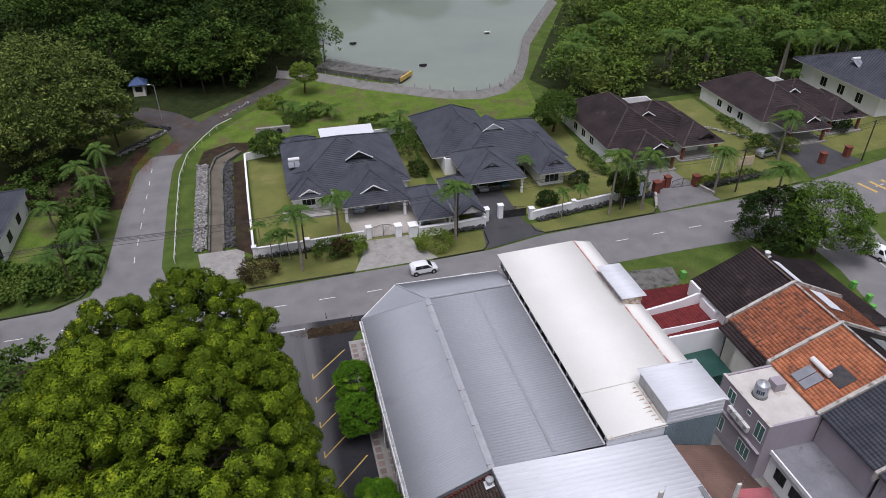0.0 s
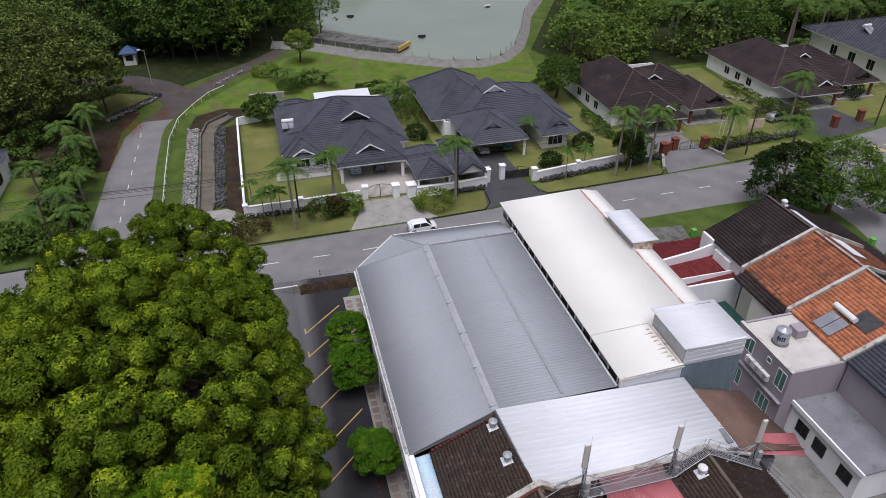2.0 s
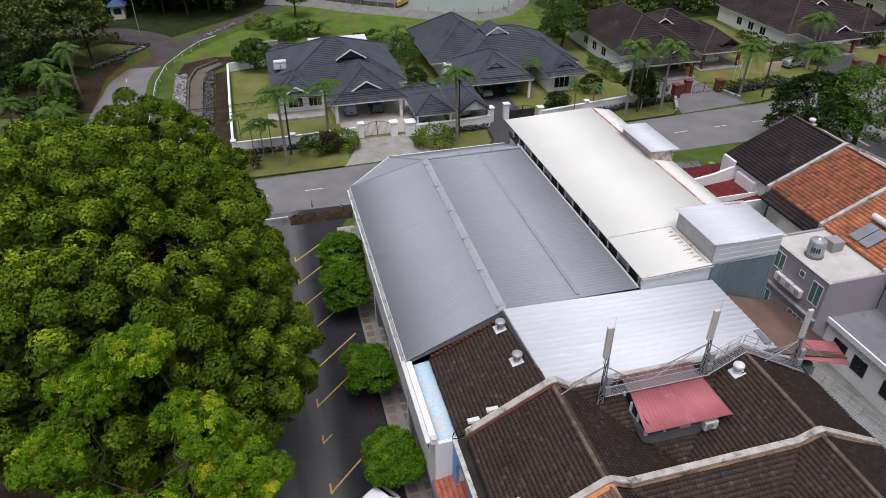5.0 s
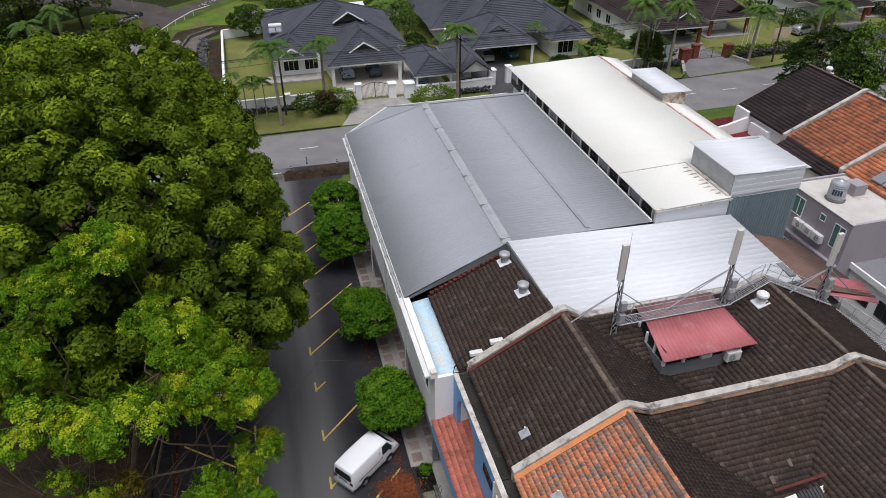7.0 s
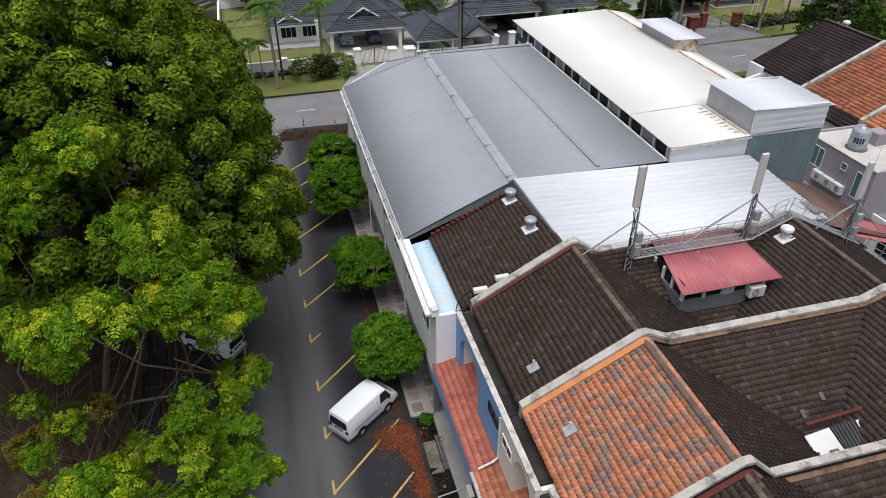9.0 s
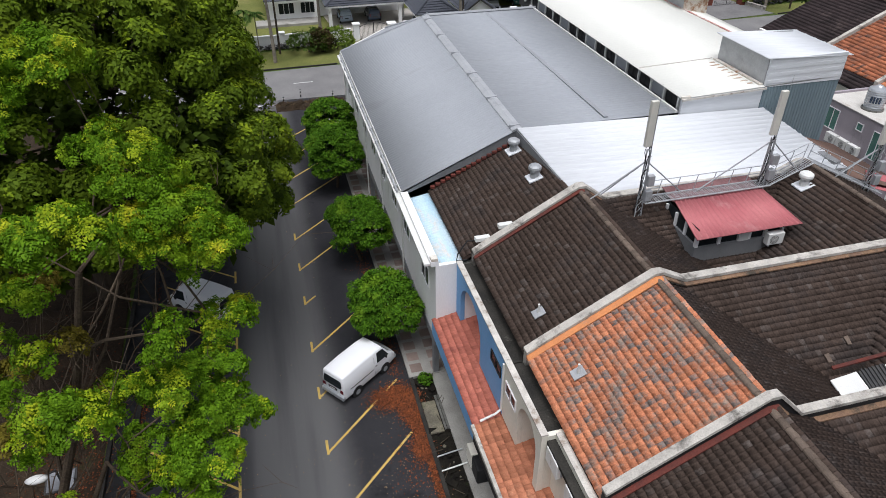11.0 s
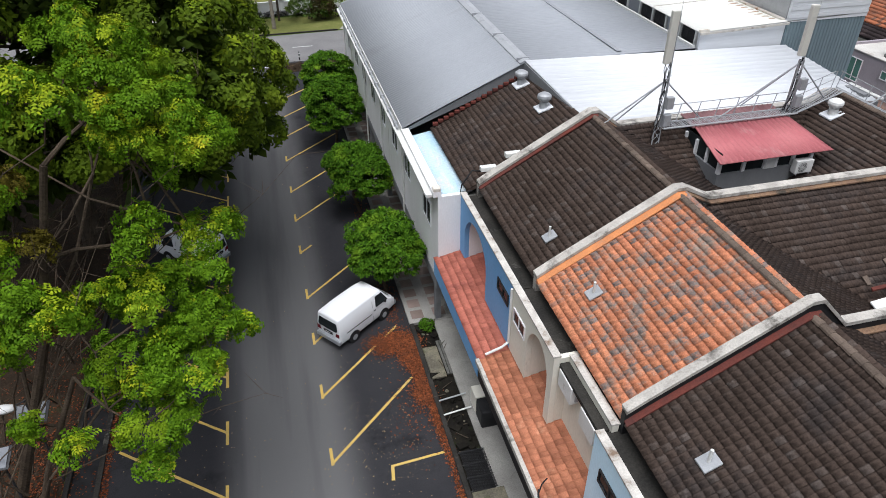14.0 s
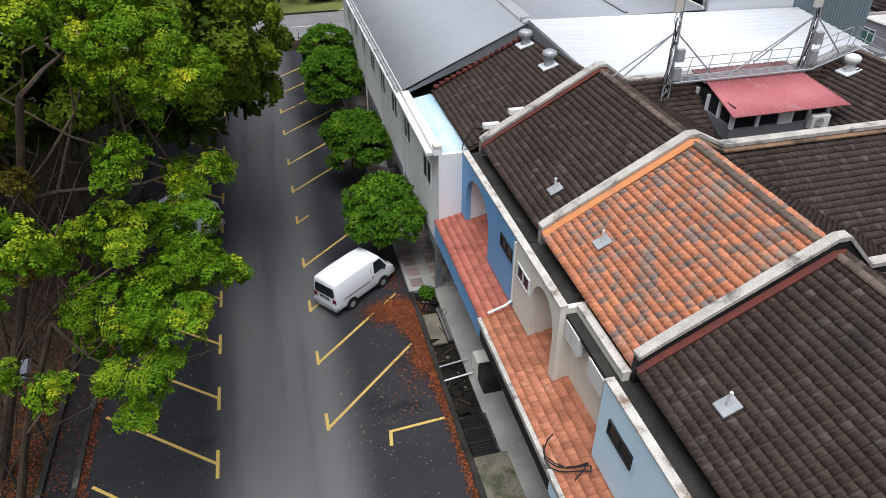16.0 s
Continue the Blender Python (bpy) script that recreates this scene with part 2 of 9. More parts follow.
M = {
    "grass": surface("grass", (0.05, 0.082, 0.016), (0.085, 0.12, 0.026), 0.35, 0.95, bump=0.6, fine=9, grain=0.3, c3=(0.1, 0.095, 0.04), stain=0.09, spec=0.1, gap=0.06),
    "lawn": surface("lawn", (0.12, 0.135, 0.04), (0.16, 0.165, 0.05), 0.3, 0.95, bump=0.5, fine=14, grain=0.22, c3=(0.2, 0.18, 0.08), stain=0.15, spec=0.1, gap=0.04),
    "meadow": surface("meadow", (0.075, 0.12, 0.018), (0.115, 0.17, 0.027), 0.35, 0.95, bump=0.7, fine=5, grain=0.35, c3=(0.12, 0.11, 0.05), stain=0.25, stain_at=0.5, spec=0.1, gap=0.06),
    "gutter_black": surface("gutter_black", (0.04, 0.037, 0.032), (0.022, 0.021, 0.019), 0.9, 0.85, bump=0.4, fine=16, grain=0.25, c3=(0.16, 0.15, 0.13), stain=0.8, stain_at=0.6, spec=0.15),
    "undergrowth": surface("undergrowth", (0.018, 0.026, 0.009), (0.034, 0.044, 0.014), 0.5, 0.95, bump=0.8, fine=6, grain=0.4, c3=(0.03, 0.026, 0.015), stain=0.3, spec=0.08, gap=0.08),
    "soil": surface("soil", (0.026, 0.019, 0.013), (0.05, 0.034, 0.021), 0.6, 0.95, bump=0.8, fine=12, grain=0.35, c3=(0.045, 0.06, 0.02), stain=0.3, spec=0.15, gap=0.05),
    "asphalt": surface("asphalt", (0.047, 0.047, 0.05), (0.066, 0.065, 0.066), 0.25, 0.62, bump=0.35, fine=30, grain=0.22, c3=(0.034, 0.034, 0.037), stain=0.18, spec=0.4),
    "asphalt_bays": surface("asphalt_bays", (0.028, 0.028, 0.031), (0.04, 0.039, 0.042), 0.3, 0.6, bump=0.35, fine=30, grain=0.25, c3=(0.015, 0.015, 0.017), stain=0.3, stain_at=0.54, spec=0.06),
    "asphalt_old": surface("asphalt_old", (0.16, 0.155, 0.155), (0.20, 0.195, 0.19), 0.3, 0.75, bump=0.3, fine=25, grain=0.15, c3=(0.13, 0.125, 0.125), stain=0.12, spec=0.3),
    # Soil and leaf tones, darkened to carry the shade of the trees.
    "track": surface("track", (0.06, 0.055, 0.053), (0.085, 0.077, 0.072), 0.4, 0.85, bump=0.35, fine=20, grain=0.2, c3=(0.075, 0.048, 0.03), stain=0.3, stain_at=0.5, spec=0.2),
    "line_yellow": surface("line_yellow", (0.62, 0.42, 0.09), (0.5, 0.36, 0.12), 3, 0.7, bump=0.2, fine=40, grain=0.2, c3=(0.2, 0.17, 0.11), stain=2.5, stain_at=0.6),
    "line_white": surface("line_white", (0.7, 0.7, 0.68), (0.6, 0.6, 0.58), 3, 0.7, bump=0.2, fine=40, grain=0.15),
    "concrete": surface("concrete", (0.33, 0.32, 0.29), (0.25, 0.24, 0.22), 0.8, 0.85, bump=0.3, fine=20, grain=0.15, c3=(0.13, 0.125, 0.11), stain=0.5),
    "concrete_dark": surface("concrete_dark", (0.16, 0.155, 0.14), (0.10, 0.10, 0.09), 0.7, 0.85, bump=0.4, fine=20, grain=0.2, c3=(0.05, 0.055, 0.04), stain=0.7, stain_at=0.52, spec=0.1),
    "coping": surface("coping", (0.52, 0.49, 0.44), (0.36, 0.335, 0.3), 1.6, 0.85, bump=0.35, fine=18, grain=0.15, c3=(0.13, 0.12, 0.105), stain=1.3, stain_at=0.52),
    "flat_roof": surface("flat_roof", (0.56, 0.54, 0.5), (0.48, 0.46, 0.42), 0.6, 0.85, bump=0.2, fine=18, grain=0.1, c3=(0.34, 0.29, 0.23), stain=0.5, stain_at=0.58, spec=0.1),
    "pond_concrete": surface("pond_concrete", (0.22, 0.215, 0.2), (0.17, 0.165, 0.15), 0.7, 0.9, bump=0.3, fine=12, grain=0.15, c3=(0.1, 0.1, 0.085), stain=0.4, spec=0.1),
    "roof_grey": surface("roof_grey", (0.21, 0.212, 0.225), (0.16, 0.162, 0.172), 0.5, 0.8, bump=0.2, fine=14, grain=0.12, c3=(0.11, 0.11, 0.11), stain=0.6, spec=0.12),
    "paving": surface("paving", (0.25, 0.19, 0.165), (0.2, 0.15, 0.13), 1.5, 0.8, bump=0.2, fine=25, grain=0.12, piece=0.2, c3=(0.2, 0.19, 0.17), stain=0.6),
    "white_wall": surface("white_wall", (0.87, 0.87, 0.87), (0.79, 0.79, 0.78), 0.4, 0.7, bump=0.12, fine=20, grain=0.04, c3=(0.5, 0.49, 0.46), stain=0.6, stain_at=0.64, stretch=(1, 1, 0.3)),
    "cream_wall": surface("cream_wall", (0.74, 0.71, 0.62), (0.68, 0.65, 0.56), 0.5, 0.75, bump=0.12, fine=20, grain=0.05, c3=(0.36, 0.34, 0.28), stain=0.7, stain_at=0.62, stretch=(1, 1, 0.3)),
    "blue_wall": surface("blue_wall", (0.16, 0.36, 0.64), (0.2, 0.4, 0.68), 0.8, 0.7, bump=0.12, fine=20, grain=0.06, c3=(0.1, 0.19, 0.32), stain=0.8, stain_at=0.62, stretch=(1, 1, 0.3)),
    "sky_wall": surface("sky_wall", (0.64, 0.82, 0.94), (0.58, 0.78, 0.92), 0.8, 0.7, bump=0.12, fine=20, grain=0.05, c3=(0.33, 0.46, 0.56), stain=0.8, stain_at=0.64, stretch=(1, 1, 0.3)),
    "mauve_wall": surface("mauve_wall", (0.36, 0.32, 0.35), (0.31, 0.28, 0.3), 0.6, 0.75, bump=0.12, fine=20, grain=0.05, c3=(0.2, 0.18, 0.19), stain=0.7, stain_at=0.6, stretch=(1, 1, 0.3)),
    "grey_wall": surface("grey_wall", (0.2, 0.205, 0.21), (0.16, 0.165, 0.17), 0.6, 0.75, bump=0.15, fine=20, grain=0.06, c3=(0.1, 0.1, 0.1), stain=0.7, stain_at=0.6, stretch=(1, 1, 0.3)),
    "metal_grey": surface("metal_grey", (0.30, 0.315, 0.335), (0.325, 0.34, 0.36), 0.15, 0.75, bump=0.05, fine=12, grain=0.05, c3=(0.28, 0.29, 0.305), stain=0.3, spec=0.08, stretch=(0.2, 1, 1)),
    "metal_lap": surface("metal_lap", (0.26, 0.27, 0.285), (0.29, 0.30, 0.315), 0.5, 0.75, bump=0.05, fine=12, grain=0.08, spec=0.08),
    "metal_white": surface("metal_white", (0.66, 0.675, 0.695), (0.6, 0.615, 0.635), 0.35, 0.7, bump=0.04, fine=8, grain=0.05, c3=(0.5, 0.515, 0.535), stain=0.9, spec=0.04, stretch=(0.1, 1, 1)),
    "cream_roof": surface("cream_roof", (0.73, 0.725, 0.67), (0.7, 0.695, 0.64), 0.25, 0.8, bump=0.05, fine=8, grain=0.03, c3=(0.71, 0.69, 0.62), stain=0.2, stain_at=0.6, spec=0.02),
    "rust": surface("rust", (0.36, 0.24, 0.16), (0.46, 0.36, 0.27), 2.5, 0.85, bump=0.2, fine=24, grain=0.25, c3=(0.62, 0.58, 0.5), stain=1.0, stain_at=0.5, spec=0.06),
    "rusty": surface("rusty", (0.66, 0.63, 0.57), (0.56, 0.5, 0.42), 1.6, 0.8, bump=0.2, fine=20, grain=0.15, c3=(0.3, 0.15, 0.075), stain=1.6, stain_at=0.54, spec=0.1),
    "trim_dirty": surface("trim_dirty", (0.6, 0.57, 0.52), (0.42, 0.39, 0.35), 1.8, 0.85, bump=0.15, fine=20, grain=0.15, c3=(0.2, 0.14, 0.1), stain=1.8, stain_at=0.56, spec=0.1),
    "metal_blue": surface("metal_blue", (0.38, 0.56, 0.68), (0.52, 0.65, 0.72), 0.9, 0.65, bump=0.1, fine=15, grain=0.1, c3=(0.6, 0.58, 0.54), stain=1.3, stain_at=0.52, stretch=(1, 0.4, 1), spec=0.15),
    "metal_red": surface("metal_red", (0.40, 0.125, 0.135), (0.46, 0.165, 0.17), 0.4, 0.65, bump=0.05, fine=12, grain=0.06, c3=(0.5, 0.24, 0.24), stain=0.6, stain_at=0.58, spec=0.1),
    "metal_teal": surface("metal_teal", (0.19, 0.25, 0.28), (0.23, 0.3, 0.33), 0.4, 0.5, metal=0.2, bump=0.05, fine=12, grain=0.05, c3=(0.3, 0.36, 0.38), stain=0.5, stretch=(1, 1, 0.25)),
    "galv": surface("galv", (0.42, 0.43, 0.44), (0.34, 0.35, 0.36), 2.0, 0.5, metal=0.25, bump=0.06, fine=25, grain=0.08, c3=(0.27, 0.25, 0.22), stain=1.5, stain_at=0.62),
    "dark_steel": surface("dark_steel", (0.05, 0.05, 0.055), (0.08, 0.078, 0.075), 2.0, 0.55, metal=0.4, bump=0.08, fine=25, grain=0.1),
    "tile_brown": surface("tile_brown", (0.056, 0.04, 0.032), (0.083, 0.06, 0.049), 0.5, 0.85, bump=0.35, fine=22, grain=0.22, c3=(0.05, 0.04, 0.036), stain=0.5, stain_at=0.5, piece=0.14, spec=0.08, odd=((0.15, 0.13, 0.118), 0.1)),
    "tile_orange": surface("tile_orange", (0.58, 0.235, 0.125), (0.49, 0.185, 0.1), 1.6, 0.8, bump=0.35, fine=22, grain=0.22, c3=(0.3, 0.235, 0.19), stain=1.5, stain_at=0.5, piece=0.16, odd=((0.22, 0.18, 0.16), 0.34), spec=0.1),
    "tile_clay": surface("tile_clay", (0.52, 0.2, 0.1), (0.42, 0.15, 0.075), 0.5, 0.8, bump=0.3, fine=22, grain=0.2, c3=(0.24, 0.12, 0.08), stain=0.5, stain_at=0.54, piece=0.18, spec=0.1, odd=((0.2, 0.12, 0.09), 0.12)),
    "tile_rust": surface("tile_rust", (0.40, 0.145, 0.075), (0.28, 0.105, 0.06), 0.5, 0.8, bump=0.3, fine=22, grain=0.2, c3=(0.16, 0.085, 0.06), stain=0.5, stain_at=0.52, piece=0.22, spec=0.1, odd=((0.1, 0.075, 0.065), 0.2)),
    "tile_porch": surface("tile_porch", (0.45, 0.18, 0.1), (0.38, 0.15, 0.085), 0.8, 0.75, bump=0.25, fine=22, grain=0.14, c3=(0.6, 0.3, 0.18), stain=0.9, piece=0.2, spec=0.1),
    "tile_pink": surface("tile_pink", (0.45, 0.15, 0.105), (0.38, 0.125, 0.09), 0.8, 0.75, bump=0.25, fine=22, grain=0.14, c3=(0.3, 0.1, 0.08), stain=0.9, piece=0.16, spec=0.1),
    "tile_red": surface("tile_red", (0.19, 0.035, 0.035), (0.14, 0.028, 0.03), 0.6, 0.75, bump=0.3, fine=20, grain=0.15, c3=(0.09, 0.03, 0.03), stain=0.6, piece=0.16, spec=0.1),
    "tile_slate": surface("tile_slate", (0.058, 0.062, 0.075), (0.08, 0.085, 0.098), 0.4, 0.6, bump=0.2, fine=14, grain=0.1, c3=(0.038, 0.041, 0.05), stain=0.3, piece=0.1, spec=0.1),
    "tile_umber": surface("tile_umber", (0.028, 0.022, 0.022), (0.05, 0.037, 0.037), 0.35, 0.75, bump=0.25, fine=14, grain=0.2, c3=(0.1, 0.075, 0.07), stain=0.3, stain_at=0.6, piece=0.15, spec=0.12),
    "ridge_brown": surface("ridge_brown", (0.11, 0.085, 0.068), (0.15, 0.115, 0.09), 1.5, 0.85, bump=0.3, fine=20, grain=0.15, c3=(0.06, 0.05, 0.04), stain=1.2, piece=0.2, spec=0.1),
    "ridge_umber": surface("ridge_umber", (0.07, 0.055, 0.053), (0.1, 0.08, 0.075), 1.0, 0.85, bump=0.3, fine=14, grain=0.2, c3=(0.04, 0.033, 0.032), stain=0.8, spec=0.1),
    "ridge_orange": surface("ridge_orange", (0.6, 0.24, 0.09), (0.48, 0.19, 0.08), 1.5, 0.8, bump=0.25, fine=20, grain=0.12, c3=(0.3, 0.2, 0.14), stain=1.4),
    "mortar_red": surface("mortar_red", (0.14, 0.04, 0.03), (0.09, 0.035, 0.03), 1.5, 0.85, bump=0.3, fine=20, grain=0.15, c3=(0.05, 0.04, 0.035), stain=1.2, spec=0.1),
    "mortar_old": surface("mortar_old", (0.16, 0.1, 0.07), (0.24, 0.15, 0.09), 1.8, 0.9, bump=0.4, fine=16, grain=0.25, c3=(0.06, 0.05, 0.04), stain=1.2, stain_at=0.5, spec=0.1),
    "cover_slab": surface("cover_slab", (0.2, 0.18, 0.13), (0.12, 0.11, 0.085), 1.4, 0.9, bump=0.4, fine=14, grain=0.25, c3=(0.07, 0.075, 0.04), stain=1.0, stain_at=0.5, spec=0.1),
    "glass": surface("glass", (0.015, 0.018, 0.02), (0.025, 0.03, 0.032), 1.0, 0.15, bump=0.0, grain=0.0, spec=0.08),
    "green_glass": surface("green_glass", (0.06, 0.16, 0.13), (0.08, 0.2, 0.16), 1.0, 0.1, bump=0.0, grain=0.0, spec=0.6),
    "white_paint": surface("white_paint", (0.78, 0.79, 0.8), (0.75, 0.76, 0.77), 0.5, 0.3, bump=0.0, grain=0.02, spec=0.5, coat=0.6),
    "van_white": surface("van_white", (0.86, 0.87, 0.88), (0.84, 0.85, 0.86), 0.5, 0.35, bump=0.0, grain=0.02, spec=0.4, coat=0.3),
    "silver_paint": surface("silver_paint", (0.45, 0.47, 0.49), (0.4, 0.42, 0.44), 0.5, 0.3, metal=0.4, bump=0.0, grain=0.02, spec=0.5, coat=0.6),
    "dark_paint": surface("dark_paint", (0.03, 0.05, 0.09), (0.04, 0.06, 0.1), 0.5, 0.25, bump=0.0, grain=0.02, spec=0.5, coat=0.6),
    "rubber": surface("rubber", (0.018, 0.018, 0.018), (0.03, 0.03, 0.03), 4, 0.85, bump=0.1, fine=40, grain=0.1),
    "plastic_white": surface("plastic_white", (0.72, 0.72, 0.7), (0.64, 0.64, 0.61), 1.0, 0.5, bump=0.03, fine=20, grain=0.04, c3=(0.45, 0.43, 0.39), stain=1.6, stain_at=0.62),
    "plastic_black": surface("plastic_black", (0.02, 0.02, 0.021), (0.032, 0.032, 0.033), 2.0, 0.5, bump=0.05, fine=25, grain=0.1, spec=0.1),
    "red_lamp": surface("red_lamp", (0.16, 0.012, 0.02), (0.12, 0.01, 0.016), 2.0, 0.2, bump=0.0, grain=0.0),
    # Wet mud, darkened further so the colour carries the drain's depth shade.
    "drain_mud_shaded": surface("drain_mud_shaded", (0.01, 0.009, 0.008), (0.018, 0.016, 0.012), 1.5, 0.95, bump=0.4, fine=12, grain=0.3, c3=(0.03, 0.045, 0.015), stain=1.2, spec=0.08),
    "bark": surface("bark", (0.085, 0.068, 0.05), (0.055, 0.044, 0.033), 1.5, 0.95, bump=0.8, fine=10, grain=0.3, c3=(0.13, 0.115, 0.095), stain=1.5, spec=0.1, stretch=(1, 1, 0.3), gap=0.04),
    "twig": surface("twig", (0.1, 0.076, 0.054), (0.062, 0.047, 0.034), 1.5, 0.95, bump=0.5, fine=14, grain=0.3, spec=0.08),
    "palm_bark": surface("palm_bark", (0.3, 0.27, 0.22), (0.22, 0.19, 0.155), 2.0, 0.9, bump=0.5, fine=8, grain=0.2, spec=0.1, stretch=(0.3, 0.3, 2)),
    "stone_dark": surface("stone_dark", (0.06, 0.06, 0.06), (0.11, 0.108, 0.105), 2.0, 0.85, bump=0.5, fine=15, grain=0.25, piece=0.5),
    "stone_light": surface("stone_light", (0.36, 0.35, 0.33), (0.26, 0.25, 0.23), 2.0, 0.85, bump=0.5, fine=15, grain=0.2, piece=0.4),
    "brick_red": surface("brick_red", (0.2, 0.06, 0.04), (0.15, 0.05, 0.035), 2.0, 0.85, bump=0.3, fine=15, grain=0.2),
    "litter": surface("litter", (0.2, 0.06, 0.022), (0.1, 0.036, 0.018), 5.0, 0.9, bump=0.4, fine=20, grain=0.3, piece=0.6, spec=0.1),
    "litter_dead": surface("litter_dead", (0.07, 0.045, 0.025), (0.045, 0.035, 0.02), 5.0, 0.9, bump=0.0, grain=0.2, piece=0.4, spec=0.1),
    "litter_pale": surface("litter_pale", (0.3, 0.23, 0.14), (0.24, 0.16, 0.08), 3.0, 0.9, bump=0.0, grain=0.1, piece=0.3, spec=0.15),
    "water": surface("water", (0.2, 0.235, 0.195), (0.24, 0.275, 0.22), 0.03, 0.06, bump=0.12, fine=1.2, grain=0.0, c3=(0.22, 0.25, 0.2), stain=0.03, spec=0.5, gap=0.02),
    "board": surface("board", (0.62, 0.5, 0.35), (0.5, 0.4, 0.28), 1.5, 0.8, bump=0.1, fine=15, grain=0.1),
    "blue_tarp": surface("blue_tarp", (0.06, 0.1, 0.22), (0.05, 0.08, 0.16), 1.5, 0.7, bump=0.2, fine=10, grain=0.1),
    "bin_green": surface("bin_green", (0.14, 0.42, 0.08), (0.12, 0.36, 0.07), 1.5, 0.6, bump=0.05, fine=15, grain=0.05),
    "solar": surface("solar", (0.2, 0.21, 0.23), (0.25, 0.26, 0.28), 1.0, 0.2, bump=0.0, grain=0.05, spec=0.6),
    "leaf_near": leafy("leaf_near", (0.048, 0.08, 0.004), (0.092, 0.14, 0.008), (0.145, 0.195, 0.01), 0.6, thin=0.04),
    "leaf_fresh": leafy("leaf_fresh", (0.05, 0.115, 0.004), (0.13, 0.245, 0.009), (0.24, 0.35, 0.014), 0.7, thin=0.14),
    # Inner crown leaves: a darker green with the crown's shade in the colour.
    "leaf_painted_shade": leafy("leaf_painted_shade", (0.03, 0.05, 0.006), (0.05, 0.08, 0.008), (0.06, 0.09, 0.01), 0.5, thin=0.02),
    # Paler leaves for bough tops: new growth, and top light put in the colour.
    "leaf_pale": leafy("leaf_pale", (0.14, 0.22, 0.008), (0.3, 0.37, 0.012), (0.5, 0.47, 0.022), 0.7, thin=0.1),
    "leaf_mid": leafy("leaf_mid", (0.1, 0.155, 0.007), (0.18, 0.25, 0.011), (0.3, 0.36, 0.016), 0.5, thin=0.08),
    "leaf_dry": leafy("leaf_dry", (0.075, 0.06, 0.01), (0.15, 0.125, 0.016), (0.22, 0.2, 0.02), 0.6, thin=0.08),
    "leaf_round": leafy("leaf_round", (0.03, 0.085, 0.005), (0.085, 0.185, 0.01), (0.15, 0.26, 0.015), 0.8, thin=0.08),
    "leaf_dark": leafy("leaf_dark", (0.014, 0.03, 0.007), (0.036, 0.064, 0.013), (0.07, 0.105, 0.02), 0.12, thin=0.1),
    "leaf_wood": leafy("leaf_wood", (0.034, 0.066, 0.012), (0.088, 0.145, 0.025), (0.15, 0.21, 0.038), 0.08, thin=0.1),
    "leaf_broad": leafy("leaf_broad", (0.045, 0.075, 0.016), (0.15, 0.195, 0.045), (0.24, 0.28, 0.07), 0.5, thin=0.1),
    "leaf_scrub": leafy("leaf_scrub", (0.06, 0.1, 0.02), (0.14, 0.195, 0.038), (0.21, 0.26, 0.055), 0.1, thin=0.1),
    "leaf_young": leafy("leaf_young", (0.09, 0.155, 0.025), (0.16, 0.255, 0.04), (0.23, 0.31, 0.05), 0.15, thin=0.12),
    "leaf_palm": leafy("leaf_palm", (0.04, 0.085, 0.018), (0.09, 0.15, 0.03), (0.14, 0.2, 0.04), 0.3, thin=0.12),
    "leaf_lime": leafy("leaf_lime", (0.12, 0.18, 0.025), (0.17, 0.24, 0.035), (0.24, 0.28, 0.05), 0.5),
    "leaf_corner": leafy("leaf_corner", (0.05, 0.1, 0.015), (0.11, 0.19, 0.025), (0.16, 0.24, 0.03), 0.4, thin=0.12),
    "leaf_red": leafy("leaf_red", (0.07, 0.035, 0.022), (0.06, 0.07, 0.02), (0.1, 0.06, 0.03), 0.5),
}


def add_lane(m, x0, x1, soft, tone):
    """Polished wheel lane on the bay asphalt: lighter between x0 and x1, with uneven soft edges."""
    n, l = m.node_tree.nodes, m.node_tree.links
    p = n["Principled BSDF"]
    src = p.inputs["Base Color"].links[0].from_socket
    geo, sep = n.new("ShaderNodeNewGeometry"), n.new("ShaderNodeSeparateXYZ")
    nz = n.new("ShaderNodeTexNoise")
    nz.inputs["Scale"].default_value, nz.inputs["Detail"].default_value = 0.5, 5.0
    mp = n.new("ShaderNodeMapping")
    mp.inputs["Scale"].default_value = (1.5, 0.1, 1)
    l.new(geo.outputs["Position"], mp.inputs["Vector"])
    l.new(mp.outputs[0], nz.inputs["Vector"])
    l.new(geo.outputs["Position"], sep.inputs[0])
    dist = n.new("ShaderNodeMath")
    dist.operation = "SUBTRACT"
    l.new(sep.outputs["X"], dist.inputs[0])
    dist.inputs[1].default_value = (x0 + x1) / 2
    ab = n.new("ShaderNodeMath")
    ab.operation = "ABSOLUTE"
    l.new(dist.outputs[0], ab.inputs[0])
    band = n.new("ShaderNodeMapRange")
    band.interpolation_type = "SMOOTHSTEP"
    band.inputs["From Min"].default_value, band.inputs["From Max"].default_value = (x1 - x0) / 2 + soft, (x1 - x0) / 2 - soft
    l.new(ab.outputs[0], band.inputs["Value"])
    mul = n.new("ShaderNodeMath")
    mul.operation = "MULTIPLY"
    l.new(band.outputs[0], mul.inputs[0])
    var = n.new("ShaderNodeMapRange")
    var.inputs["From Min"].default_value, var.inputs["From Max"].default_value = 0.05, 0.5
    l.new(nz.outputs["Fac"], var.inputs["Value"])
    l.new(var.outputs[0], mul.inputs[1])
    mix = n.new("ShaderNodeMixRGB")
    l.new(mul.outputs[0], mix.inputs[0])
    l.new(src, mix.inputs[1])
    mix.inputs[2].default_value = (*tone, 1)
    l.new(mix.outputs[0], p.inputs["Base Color"])


